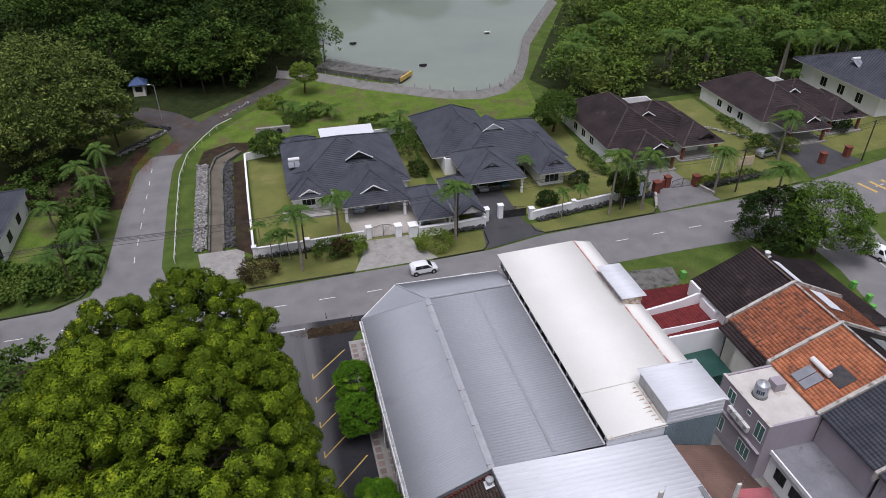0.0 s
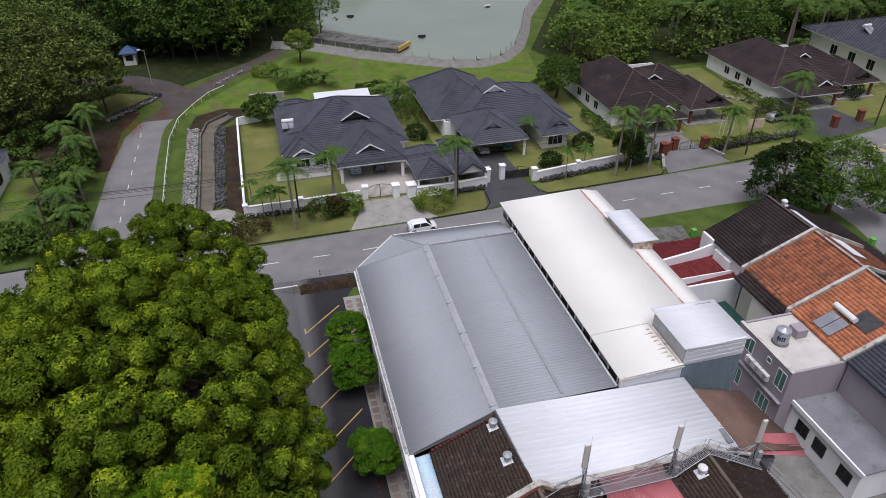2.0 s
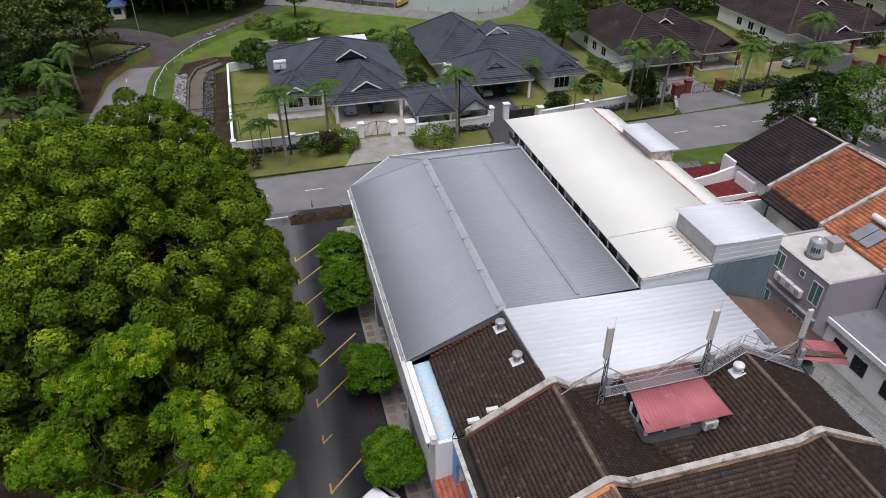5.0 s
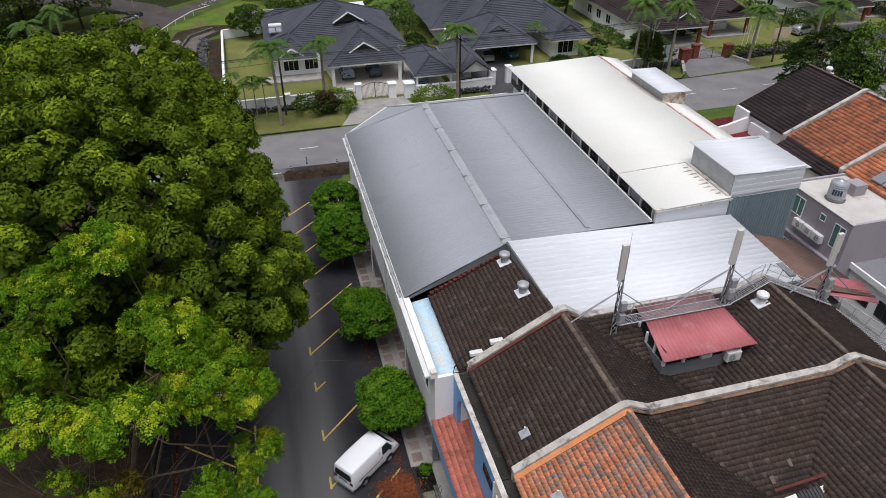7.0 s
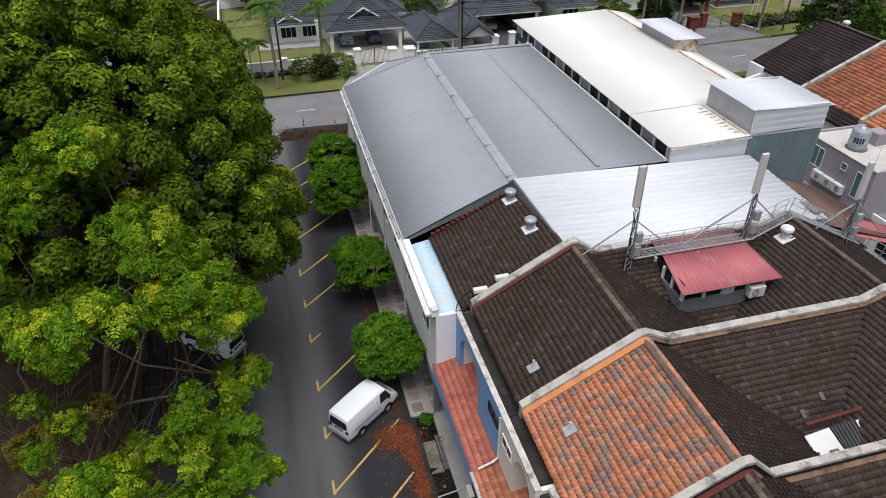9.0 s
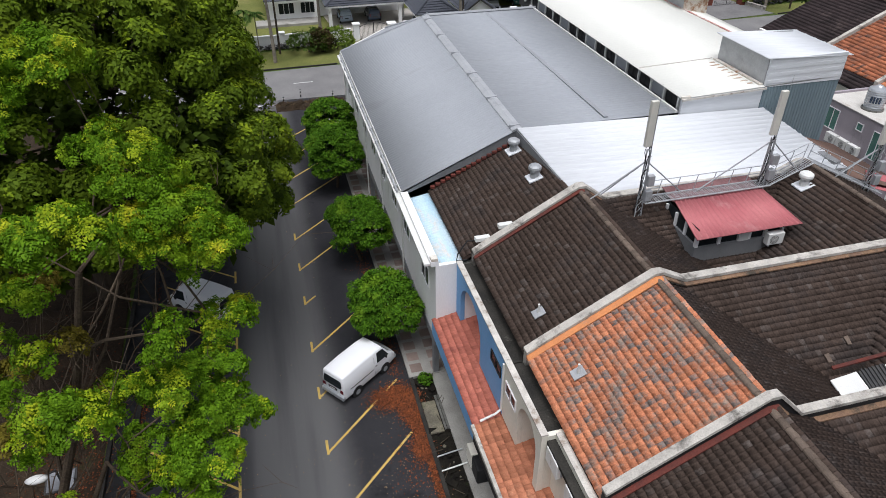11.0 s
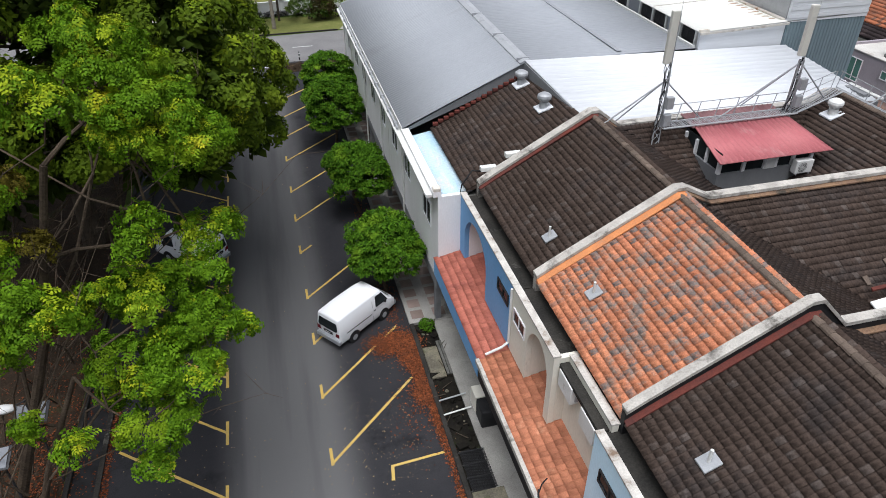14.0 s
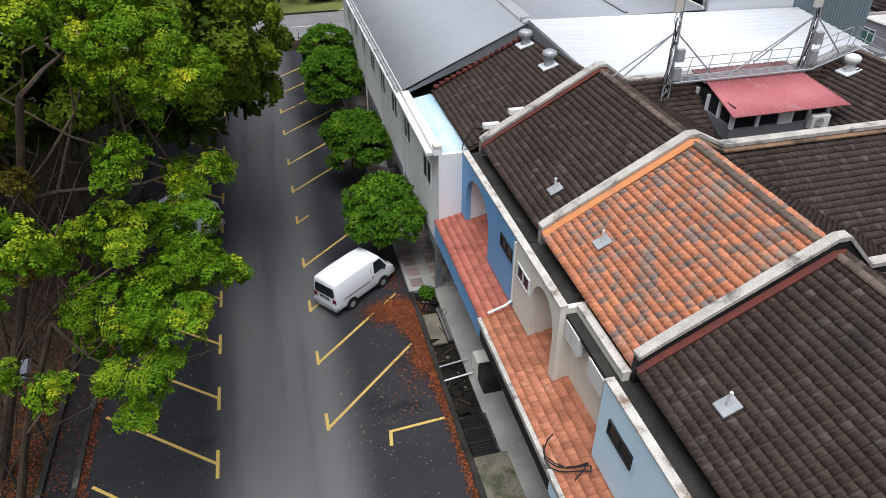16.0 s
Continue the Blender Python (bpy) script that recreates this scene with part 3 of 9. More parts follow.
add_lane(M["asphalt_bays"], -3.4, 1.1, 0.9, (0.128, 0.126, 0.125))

# ---- ground, roads and water ----
bm = bmesh.new()
sheet(bm, [(-2500, -2500), (2500, -2500), (2500, 2500), (-2500, 2500)], 0.0)
ground = solo("ground", bm, M["grass"], "rough green grass and undergrowth", "ground", kind="structure")

NORTH = [(-120, 78), (-60, 76.3), (-36, 75.2), (-29.5, 75.6), (-25.5, 77.6), (-16, 77.6), (-12, 75), (-6, 73.4), (8.6, 74.0), (20, 74.3), (27, 74.7), (35.4, 76.4), (56, 77.7), (71, 78.3), (88, 81), (140, 92)]
SOUTH = [(-120, 69), (-60, 67.4), (-36, 66.8), (-29.5, 66.4), (-25.5, 66.2), (-16, 65.8), (-12, 65.6), (-6, 65.4), (8.6, 65.0), (20, 65.4), (27, 66.2), (35.4, 67.0), (56, 67.7), (71, 67.6), (88, 69), (140, 80)]
solo("road_main", strip(bmesh.new(), NORTH, SOUTH, 0.024), M["asphalt_old"], "worn grey asphalt road with dashed centre line", "road", kind="structure")
lane_w = [(-25.5, 77.6), (-24.4, 82), (-24.2, 100), (-23.3, 112), (-21.6, 117), (-19.0, 121.5)]
lane_e = [(-16, 77.6), (-17.2, 82), (-17.6, 100), (-17.6, 111), (-17.2, 115), (-15.4, 120.3)]
solo("road_lane", strip(bmesh.new(), lane_w, lane_e, 0.028), M["asphalt_old"], "narrow grey lane curving past the drain", "road", kind="structure")
# Dirt track and fork: tree shade over them is part of their colour.
solo("road_track", strip(bmesh.new(), [(-21.0, 118), (-17.4, 125.6), (-13.6, 132.0), (-7.4, 140.4), (-1.6, 147), (3.2, 153)], [(-16.2, 118), (-14.4, 122.6), (-10.0, 130.4), (-4.6, 137.6), (0.8, 143.6), (5.6, 150)], 0.029), M["track"], "leaf-strewn track, darkened in colour for tree shade", "road", kind="structure")
solo("road_fork", strip(bmesh.new(), [(-18.2, 124.6), (-20.6, 131), (-26, 137.4), (-34, 140), (-46, 141)], [(-13.4, 131.6), (-18.4, 138), (-24, 142.4), (-33, 145), (-46, 147)], 0.03), M["track"], "fork of the lane, darkened in colour for tree shade", "road", kind="structure")
solo("road_side", strip(bmesh.new(), [(70.8, 67.6), (70.6, 58), (68.6, 50), (64, 36), (58, 10)], [(84, 69.2), (83, 66), (80.6, 58), (76.5, 36), (70, 10)], 0.028), M["asphalt_old"], "grey asphalt side road", "road", kind="structure")
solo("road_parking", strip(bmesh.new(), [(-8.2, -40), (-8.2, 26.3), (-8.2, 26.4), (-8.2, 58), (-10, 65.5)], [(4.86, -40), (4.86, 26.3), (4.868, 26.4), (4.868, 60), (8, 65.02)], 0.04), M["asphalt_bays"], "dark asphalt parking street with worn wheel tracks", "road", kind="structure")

def bar(bm, a, b, w, z):
    d = (Vector(b) - Vector(a)).to_2d().normalized()
    s = Vector((-d.y, d.x)) * w / 2
    bm.faces.new([bm.verts.new((p[0] + q * s.x, p[1] + q * s.y, z)) for p, q in ((a, -1), (b, -1), (b, 1), (a, 1))])


# parking bays: slanting yellow lines, each with a short foot along the lane
def bay_line(x, y, foot, dx, dy):
    bm = bmesh.new()
    bar(bm, (x, y + foot[0]), (x, y + foot[1]), 0.12, 0.052)
    bar(bm, (x, y), (x + dx, y + dy), 0.11, 0.0525)
    return solo("bay_line", bm, M["line_yellow"], "faded yellow parking bay line on asphalt", "road marking", "parking bay lines")


for y, full in ((18.3, 1.0), (21.85, 1.0), (25.35, 0.12), (28.85, 1.0), (33.0, 0.17), (36.5, 1.0), (40.1, 1.0), (44.6, 1.0), (48.4, 1.0), (52.0, 1.0), (55.6, 1.0)):
    bay_line(0.28, y, (0.75, -0.1), 3.95 * full, 3.75 * full)
for i in range(13):
    bay_line(-3.65, 14.5 + 3.18 * i, (0.62, -0.62), -4.1, 3.25)
bm = bmesh.new()
bar(bm, (2.4, 16.95), (2.5, 17.65), 0.12, 0.052)
bar(bm, (2.5, 17.6), (4.6, 17.75), 0.11, 0.0525)
solo("bay_line", bm, M["line_yellow"], "faded yellow parking bay line on asphalt", "road marking", "parking bay lines")

for i in range(26):
    x = -58 + 6.05 * i
    yc = lambda q: (np.interp(q, [p[0] for p in NORTH], [p[1] for p in NORTH]) + np.interp(q, [p[0] for p in SOUTH], [p[1] for p in SOUTH])) / 2
    bm = bmesh.new()
    bar(bm, (x, yc(x)), (x + 2.0, yc(x + 2.0)), 0.13, 0.034)
    solo("lane_dash", bm, M["line_white"], "white painted centre-line dash", "road marking", "centre line dashes")
for i in range(6):
    bm = bmesh.new()
    bar(bm, (77.6 - 0.35 * i, 63 - 4.2 * i), (77.3 - 0.35 * i, 61 - 4.2 * i), 0.13, 0.036)
    solo("lane_dash", bm, M["line_white"], "white painted centre-line dash", "road marking", "centre line dashes")
for i in range(7):
    bm = bmesh.new()
    bar(bm, (-20.9, 84 + 4.6 * i), (-20.95, 85.6 + 4.6 * i), 0.1, 0.036)
    solo("lane_dash", bm, M["line_white"], "worn white dash on the lane", "road marking", "lane dashes")
bm = bmesh.new()
sheet(bm, [(72.2, 62.4), (72.6, 62.4), (72.6, 64.4), (73.2, 64.4), (72.4, 66.0), (71.6, 64.4), (72.2, 64.4)], 0.036)
solo("road_arrow", bm, M["line_white"], "white painted turn arrow", "road marking")
for i in range(3):
    bm = bmesh.new()
    bar(bm, (91.3 + 2.3 * i, 77.8), (92.0 + 2.3 * i, 74.4), 0.55, 0.036)
    solo("road_stripe", bm, M["line_yellow"], "broad yellow road stripe", "road marking", "yellow stripes")
bm = bmesh.new()
bar(bm, (-3.3, 64.2), (0.2, 64.2), 0.2, 0.052)
solo("stop_line", bm, M["line_white"], "worn white give-way line", "road marking")

# verges, lawns, meadow, drives
solo("verge", strip(bmesh.new(), [(-8, 80.2), (8.9, 80.4)], [(-6.2, 74.2), (8.4, 74.5)], 0.02), M["lawn"], "mown grass verge along the wall", "grass", kind="structure")
solo("verge_middle", sheet(bmesh.new(), [(18.2, 74.6), (26.2, 75.0), (27.6, 77), (27.8, 79.8), (17.6, 79.8)], 0.02), M["lawn"], "mown grass verge between drives", "grass", kind="structure")
solo("verge_east", sheet(bmesh.new(), [(36.0, 77.0), (54.2, 77.9), (55.2, 79), (54.4, 81.6), (35.0, 79.8), (34.6, 78)], 0.02), M["lawn"], "mown grass verge along the stone wall", "grass", kind="structure")
solo("verge_far", sheet(bmesh.new(), [(66.6, 78.6), (83, 80.8), (83, 83), (66, 82.6)], 0.02), M["lawn"], "mown grass verge", "grass", kind="structure")
solo("verge_south", sheet(bmesh.new(), [(33, 58), (70, 58), (70, 67.2), (56, 67.3), (35, 66.6), (30, 66)], 0.02), M["grass"], "grass bank beside the terrace ends", "grass", kind="structure")
solo("lawn_1", sheet(bmesh.new(), [(-4.4, 81.2), (10, 81.4), (22, 81.4), (24, 112), (-5.3, 112)], 0.06), M["lawn"], "mown garden lawn", "lawn", kind="structure")
solo("lawn_2", sheet(bmesh.new(), [(24.4, 82), (52, 83), (54, 116), (24.4, 118)], 0.06), M["lawn"], "mown garden lawn", "lawn", kind="structure")
solo("lawn_3", sheet(bmesh.new(), [(54.4, 83.6), (84, 84.4), (86, 118), (55, 118)], 0.06), M["lawn"], "mown garden lawn", "lawn", kind="structure")
solo("lawn_4", sheet(bmesh.new(), [(85, 85), (122, 90), (124, 120), (87, 119)], 0.06), M["lawn"], "mown garden lawn", "lawn", kind="structure")
solo("meadow", sheet(bmesh.new(), [(-14.5, 120), (-3, 116), (52, 119), (56, 138), (44, 129.3), (33, 132.6), (10, 150), (4, 145), (-6, 132)], 0.03), M["meadow"], "bright green open grass below the pond wall", "grass", kind="structure")
solo("driveway_1", sheet(bmesh.new(), [(7.8, 74.3), (19.4, 74.6), (17.2, 78.4), (16.6, 82), (10.4, 82), (9.4, 78)], 0.05), M["concrete"], "stained concrete entrance drive", "driveway", kind="structure")
solo("forecourt_1", sheet(bmesh.new(), [(9.2, 82), (23, 82), (23, 94), (8.2, 94)], 0.09), surface("forecourt", (0.42, 0.39, 0.35), (0.36, 0.34, 0.3), 0.5, 0.6, bump=0.1, fine=20, grain=0.08), "pale tiled forecourt under the car porch", "driveway", kind="structure")
solo("driveway_2", sheet(bmesh.new(), [(26.4, 74.9), (36, 76.8), (34.2, 80.4), (34, 92), (27, 92), (27.4, 80)], 0.068), M["asphalt"], "dark paved drive", "driveway", kind="structure")
solo("driveway_3", sheet(bmesh.new(), [(55.2, 77.8), (66.4, 78.8), (65, 83.8), (64, 92), (57.6, 92), (57, 83.8)], 0.068), M["asphalt_old"], "grey asphalt drive to the gate", "driveway", kind="structure")
solo("driveway_4", sheet(bmesh.new(), [(85, 81.0), (98.5, 84.4), (97, 88), (95, 97), (88, 97), (87, 87)], 0.068), M["asphalt"], "dark asphalt drive to the brick gate", "driveway", kind="structure")
solo("court_grey", sheet(bmesh.new(), [(40, 60.5), (48.4, 60.8), (49.2, 64.4), (41, 65.2)], 0.04), M["concrete_dark"], "small grey paved court", "paving", kind="structure")
solo("soil_bed", strip(bmesh.new(), [(-60, -40), (-48, 30), (-36, 66)], [(-9.6, -40), (-9.6, 30), (-10.5, 65)], 0.03), M["soil"], "bare soil with leaf litter under the trees", "soil", kind="structure")
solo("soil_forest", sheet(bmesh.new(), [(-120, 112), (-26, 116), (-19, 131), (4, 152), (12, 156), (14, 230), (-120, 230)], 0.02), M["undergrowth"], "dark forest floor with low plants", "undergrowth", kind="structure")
solo("soil_left", sheet(bmesh.new(), [(-90, 104), (-44, 102), (-30, 100), (-26.4, 106), (-25.6, 118), (-90, 118)], 0.016), M["soil"], "garden soil beside the lane", "soil", kind="structure")
solo("lawn_west", sheet(bmesh.new(), [(-37.4, 82), (-30, 83), (-30.4, 100), (-37.2, 101)], 0.04), M["meadow"], "bright green lawn beside the white house", "lawn", kind="structure")
solo("alley", sheet(bmesh.new(), [(29, 0), (45, 0), (45, 60), (29, 60)], 0.05), M["pond_concrete"], "stained concrete back lane", "paving", kind="structure")

pond_edge = [(13.5, 158), (22, 150), (32.5, 136), (37, 133.2), (42.4, 131.6), (49, 134), (55, 141), (60, 150), (66, 164), (77, 182), (90, 205), (80, 232), (40, 240), (18, 225), (15, 190)]
solo("pond_water", sheet(bmesh.new(), pond_edge, 0.07), M["water"], "still grey-green pond water", "water", kind="structure")


def low_kerb(pts, label):
    """A worn dark kerb along a line of the plan."""
    bm = bmesh.new()
    for (xa, ya), (xb, yb) in zip(pts, pts[1:]):
        d = Vector((xb - xa, yb - ya)).normalized() * 0.09
        slab(bm, [(xa + d.y, ya - d.x, 0.13), (xb + d.y, yb - d.x, 0.13), (xb - d.y, yb + d.x, 0.13), (xa - d.y, ya + d.x, 0.13)], 0.13)
    solo("verge_kerb", bm, M["gutter_black"], label, "kerb", kind="structure")


low_kerb([(-6.0, 74.05), (7.6, 74.2)], "blackened kerb along the verge")
low_kerb([(18.6, 74.45), (26.0, 74.85), (27.2, 76.4), (27.5, 79.4)], "blackened kerb along the verge")
low_kerb([(34.8, 79.4), (34.8, 77.8), (36.0, 76.85), (54.0, 77.78), (55.0, 78.8)], "blackened kerb along the verge")
low_kerb([(66.8, 78.5), (83.0, 80.6)], "blackened kerb along the verge")
low_kerb([(-60, 76.5), (-36, 75.4), (-29.6, 75.8), (-26.6, 77.6), (-25.2, 80.5), (-24.8, 86)], "mossy kerb at the lane corner")


# ---- roofs ----
def inside(p, poly):
    r = False
    for (x0, y0), (x1, y1) in zip(poly, poly[1:] + poly[:1]):
        if (y0 > p[1]) != (y1 > p[1]) and p[0] < (x1 - x0) * (p[1] - y0) / (y1 - y0) + x0:
            r = not r
    return r


def tile_form(tw, th, rib=0.03, lip=0.042):
    """One interlocking roof tile: a rounded roll up the slope and an open gap under its lower edge; corners in (across, up the slope, out of it), and its faces."""
    us = (0.0, 0.1, 0.22, 0.34, 0.46, 1.0)
    hs = (0.0, 0.75, 1.0, 0.75, 0.0, 0.0)
    n = len(us)
    low = [(u * tw, 0, lip + h * rib) for u, h in zip(us, hs)]
    high = [(u * tw, th * 1.14, 0.004 + h * rib) for u, h in zip(us, hs)]
    edge = [(u * tw, 0.006, lip - 0.012 + h * rib * 0.8) for u, h in zip(us, hs)]
    back = [(u * tw, 0.13, 0.004) for u in us]
    F = [(i, i + 1, n + i + 1, n + i) for i in range(n - 1)] + [(2 * n + i, 2 * n + i + 1, i + 1, i) for i in range(n - 1)]
    F += [(3 * n + i, 3 * n + i + 1, 2 * n + i + 1, 2 * n + i) for i in range(n - 1)]
    return np.array(low + high + edge + back), np.array(F)


def tile_roof(parent, corners, mat, tw=0.21, th=0.255, pieces=0, near=(3, 14), deck=None, rib=0.03):
    """A tiled slope: eave corner, other eave corner, then the corners above, in a plane. The tiles nearest to a place of the plan are parts."""
    P = [Vector(c) for c in corners]
    N = (P[1] - P[0]).cross(P[2] - P[0]).normalized()
    if N.length < 0.5 or abs(N.z) < 0.05:
        N = (P[2] - P[1]).cross(P[3] - P[1]).normalized()
    if N.z < 0:
        N = -N
    U = Vector((-N.y, N.x, 0)).normalized()
    W = N.cross(U).normalized()
    poly = [((p - P[0]).dot(U), (p - P[0]).dot(W)) for p in P]
    bm = bmesh.new()
    area = sum((P[i].cross(P[(i + 1) % len(P)]) for i in range(len(P))), Vector((0, 0, 0)))
    order = P if N.dot(area) > 0 else P[::-1]
    slab(bm, [p - N * 0.015 for p in order], 0.14, N)
    part("roof_deck", bm, deck or mat, parent)
    u0, u1 = min(p[0] for p in poly), max(p[0] for p in poly)
    v0, v1 = min(p[1] for p in poly), max(p[1] for p in poly)
    form, F = tile_form(tw, th, rib)
    B = np.array([U, W, N])
    spots = []
    rng = random.Random(len(spots) + int(P[0].x * 7))
    for j in range(int((v1 - v0) / th) + 1):
        for i in range(int((u1 - u0) / tw) + 1):
            u, v = u0 + i * tw, v0 + j * th
            if inside((u + tw / 2, min(v + th / 2, v1 - 0.01)), poly):
                o = P[0] + U * (u + rng.uniform(-0.006, 0.006)) + W * (v + rng.uniform(-0.008, 0.008)) + N * rng.uniform(0, 0.004)
                spots.append(o)
    spots.sort(key=lambda o: (o.x - near[0]) ** 2 + (o.y - near[1]) ** 2)
    base = BASE[parent]
    if pieces:
        me = arrays("tile", form @ B, F, mat)
        for o in spots[:pieces]:
            ob = new("tile", me)
            ob.parent = parent
            ob.location = o - base
    rest = spots[pieces:]
    if rest:
        O = np.array([o - base for o in rest])
        V = ((form @ B)[None] + O[:, None]).reshape(-1, 3)
        G = (F[None] + (np.arange(len(O)) * len(form))[:, None, None]).reshape(-1, 4)
        ob = new("roof_tiles", arrays("roof_tiles", V, G, mat))
        ob.parent = parent
        BASE[ob] = base
        tagged(ob, kind="stuff")


def ridge_caps(parent, a, b, mat, step=0.36, r=0.13):
    """A row of half-round ridge tiles, each lapping the next and each a part."""
    a, b = Vector(a), Vector(b)
    d = b - a
    k = max(1, int(d.length / step))
    L = d.length / k * 1.08
    bm = bmesh.new()
    rows = []
    for y, rr in ((0, r * 1.1), (L, r * 0.92)):
        rows.append([bm.verts.new((rr * math.cos(t), y, rr * math.sin(t) * 0.8)) for t in [math.pi * s / 6 for s in range(7)]])
    for s in range(6):
        bm.faces.new((rows[0][s], rows[1][s], rows[1][s + 1], rows[0][s + 1]))
    bm.faces.new(rows[0])
    me = bpy.data.meshes.new("ridge_cap")
    bm.to_mesh(me)
    bm.free()
    finish(me, mat)
    turn = d.to_track_quat("Y", "Z").to_euler()
    for i in range(k):
        ob = new("ridge_cap", me)
        ob.parent = parent
        ob.location = a + d * (i / k) - BASE[parent]
        ob.rotation_euler = turn


def corrugated(parent, name, a, b, c, d, mat, pitch=0.2, deep=0.03, thick=0.03, label="", rib=False):
    """Profiled sheet: eave corners a, b, then upper corners c (above b) and d (above a); the ribs run up the slope."""
    a, b, c, d = map(Vector, (a, b, c, d))
    N = (b - a).cross(d - a).normalized()
    if N.z < 0:
        N = -N
    k = max(2, int((b - a).length / pitch))
    prof = ((0, 0), (0.12, 1), (0.24, 1), (0.36, 0)) if rib else ((0, 0), (0.25, 0.7), (0.5, 1), (0.75, 0.7))
    ts = [((i + s) / k, h * deep) for i in range(k) for s, h in prof] + [(1.0, 0.0)]
    V, F = [], []
    for t, h in ts:
        lo, hi = a.lerp(b, t), d.lerp(c, t)
        V += [lo + N * h, hi + N * h, lo - N * thick, hi - N * thick]
    for i in range(len(ts) - 1):
        o, p = 4 * i, 4 * i + 4
        F += [(o, p, p + 1, o + 1), (o + 2, o + 3, p + 3, p + 2), (o, o + 2, p + 2, p), (o + 1, p + 1, p + 3, o + 3)]
    e = 4 * (len(ts) - 1)
    F += [(0, 1, 3, 2), (e, e + 2, e + 3, e + 1)]
    base = np.array(BASE[parent])
    ob = new(name, arrays(name, np.array([tuple(v) for v in V]) - base, F, mat))
    ob.parent = parent
    BASE[ob] = BASE[parent]
    return tagged(ob, label)


def window(parent, axis, at, a0, a1, z0, z1, out, frame_mat, pane_mat, panes=2, name="window", deep=0.05):
    """A framed window in the wall plane axis = at (out: which way the wall faces, +1 or -1), from a0 to a1."""
    def bx(lo, hi, zl, zh, d0, d1):
        s, t = sorted((at + out * d0, at + out * d1))
        return boxed(s, lo, zl, t, hi, zh) if axis == "x" else boxed(lo, s, zl, hi, t, zh)

    def add(bm, *v):
        lo, hi, zl, zh, d0, d1 = v
        s, t = sorted((at + out * d0, at + out * d1))
        box(bm, s, lo, zl, t, hi, zh) if axis == "x" else box(bm, lo, s, zl, hi, t, zh)

    f = 0.05
    bm = bmesh.new()
    add(bm, a0, a1, z0, z0 + f, -0.02, deep)
    add(bm, a0, a1, z1 - f, z1, -0.02, deep)
    for i in range(panes + 1):
        c = a0 + (a1 - a0 - f) * i / panes
        add(bm, c, c + f, z0 + f, z1 - f, -0.02, deep)
    w = part(name, bm, frame_mat, parent)
    for i in range(panes):
        lo = a0 + (a1 - a0 - f) * i / panes + f
        hi = a0 + (a1 - a0 - f) * (i + 1) / panes
        part("pane", bx(lo, hi, z0 + f, z1 - f, 0.0, 0.015), pane_mat, w)
    return w


# ---- long shop building with a grey metal roof ----
hall = thing("shop_building", (6.2, 45, 0), "two-storey white building with a grey corrugated metal roof", "building")
part("wall_upper", boxed(6.2, 25.2, 2.72, 6.4, 55.0, 7.25), M["white_wall"], hall)
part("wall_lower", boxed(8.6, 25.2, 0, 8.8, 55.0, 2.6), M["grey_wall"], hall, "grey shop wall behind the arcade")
bm = bmesh.new()
slab(bm, [(6.25, 54.98, 7.25), (10.4, 58.2, 7.25), (10.5, 58.0, 7.25), (6.42, 54.9, 7.25)][::-1], 7.2)
part("wall_chamfer", bm, M["white_wall"], hall)
part("wall_north", boxed(10.4, 57.2, 0, 22.0, 57.4, 7.9), M["white_wall"], hall)
part("floor_slab", boxed(6.42, 25.4, 2.5, 12.6, 54.8, 2.7), M["concrete"], hall)
RS, RN = (12.3, 31.55, 10.35), (12.55, 53.0, 10.45)
corrugated(hall, "roof_west", (6.05, 55.1, 7.55), (6.05, 31.6, 7.55), RS, RN, M["metal_grey"], 0.26, 0.045)
corrugated(hall, "roof_east", (21.75, 31.5, 10.3), (21.75, 53.2, 10.35), RN, RS, M["metal_grey"], 0.3, 0.035, rib=True)
bm = bmesh.new()
slab(bm, [(6.05, 55.1, 7.55), RN, (10.6, 59.8, 7.75)][::-1], 0.04)
part("roof_chamfer", bm, M["metal_grey"], hall)
corrugated(hall, "roof_north", (22.0, 58.6, 8.35), (10.6, 59.8, 7.75), RN, (21.75, 53.2, 10.35), M["metal_grey"], 0.36, 0.04)
for a, b in (((6.0, 55.1, 7.5), (10.55, 59.86, 7.7)), ((10.6, 59.9, 7.7), (22.0, 58.7, 8.3))):
    part("eave_trim", tube(bmesh.new(), a, b, 0.1, 0.1, 4), M["plastic_white"], hall, "white gutter trim on the angled eave")
part("hip_flashing", tube(bmesh.new(), (10.6, 59.8, 7.78), RN, 0.09, 0.09, 6), M["metal_grey"], hall)
GREY_TRIM = surface("grey_trim", (0.36, 0.37, 0.385), (0.31, 0.32, 0.335), 0.8, 0.6, bump=0.05, fine=10, grain=0.05, c3=(0.24, 0.24, 0.24), stain=1.0, stain_at=0.6)
bm = bmesh.new()
slab(bm, [(12.03, 31.55, 10.31), (12.3, 31.55, 10.44), (12.55, 53.1, 10.54), (12.28, 53.1, 10.41)], 0.03)
slab(bm, [(12.3, 31.55, 10.44), (12.57, 31.55, 10.43), (12.82, 53.1, 10.53), (12.55, 53.1, 10.54)], 0.03)
for k in range(6):
    x, z = 12.33 + 0.046 * k, 10.33 + 0.019 * k
    box(bm, x - 0.32, 31.9 + 4.0 * k, z, x + 0.27, 32.02 + 4.0 * k, z + 0.15)
part("ridge_flashing", bm, GREY_TRIM, hall, "pale metal ridge flashing")
bm = bmesh.new()
tube(bm, (12.6, 53.05, 10.5), (21.75, 53.25, 10.42), 0.12, 0.12, 6)
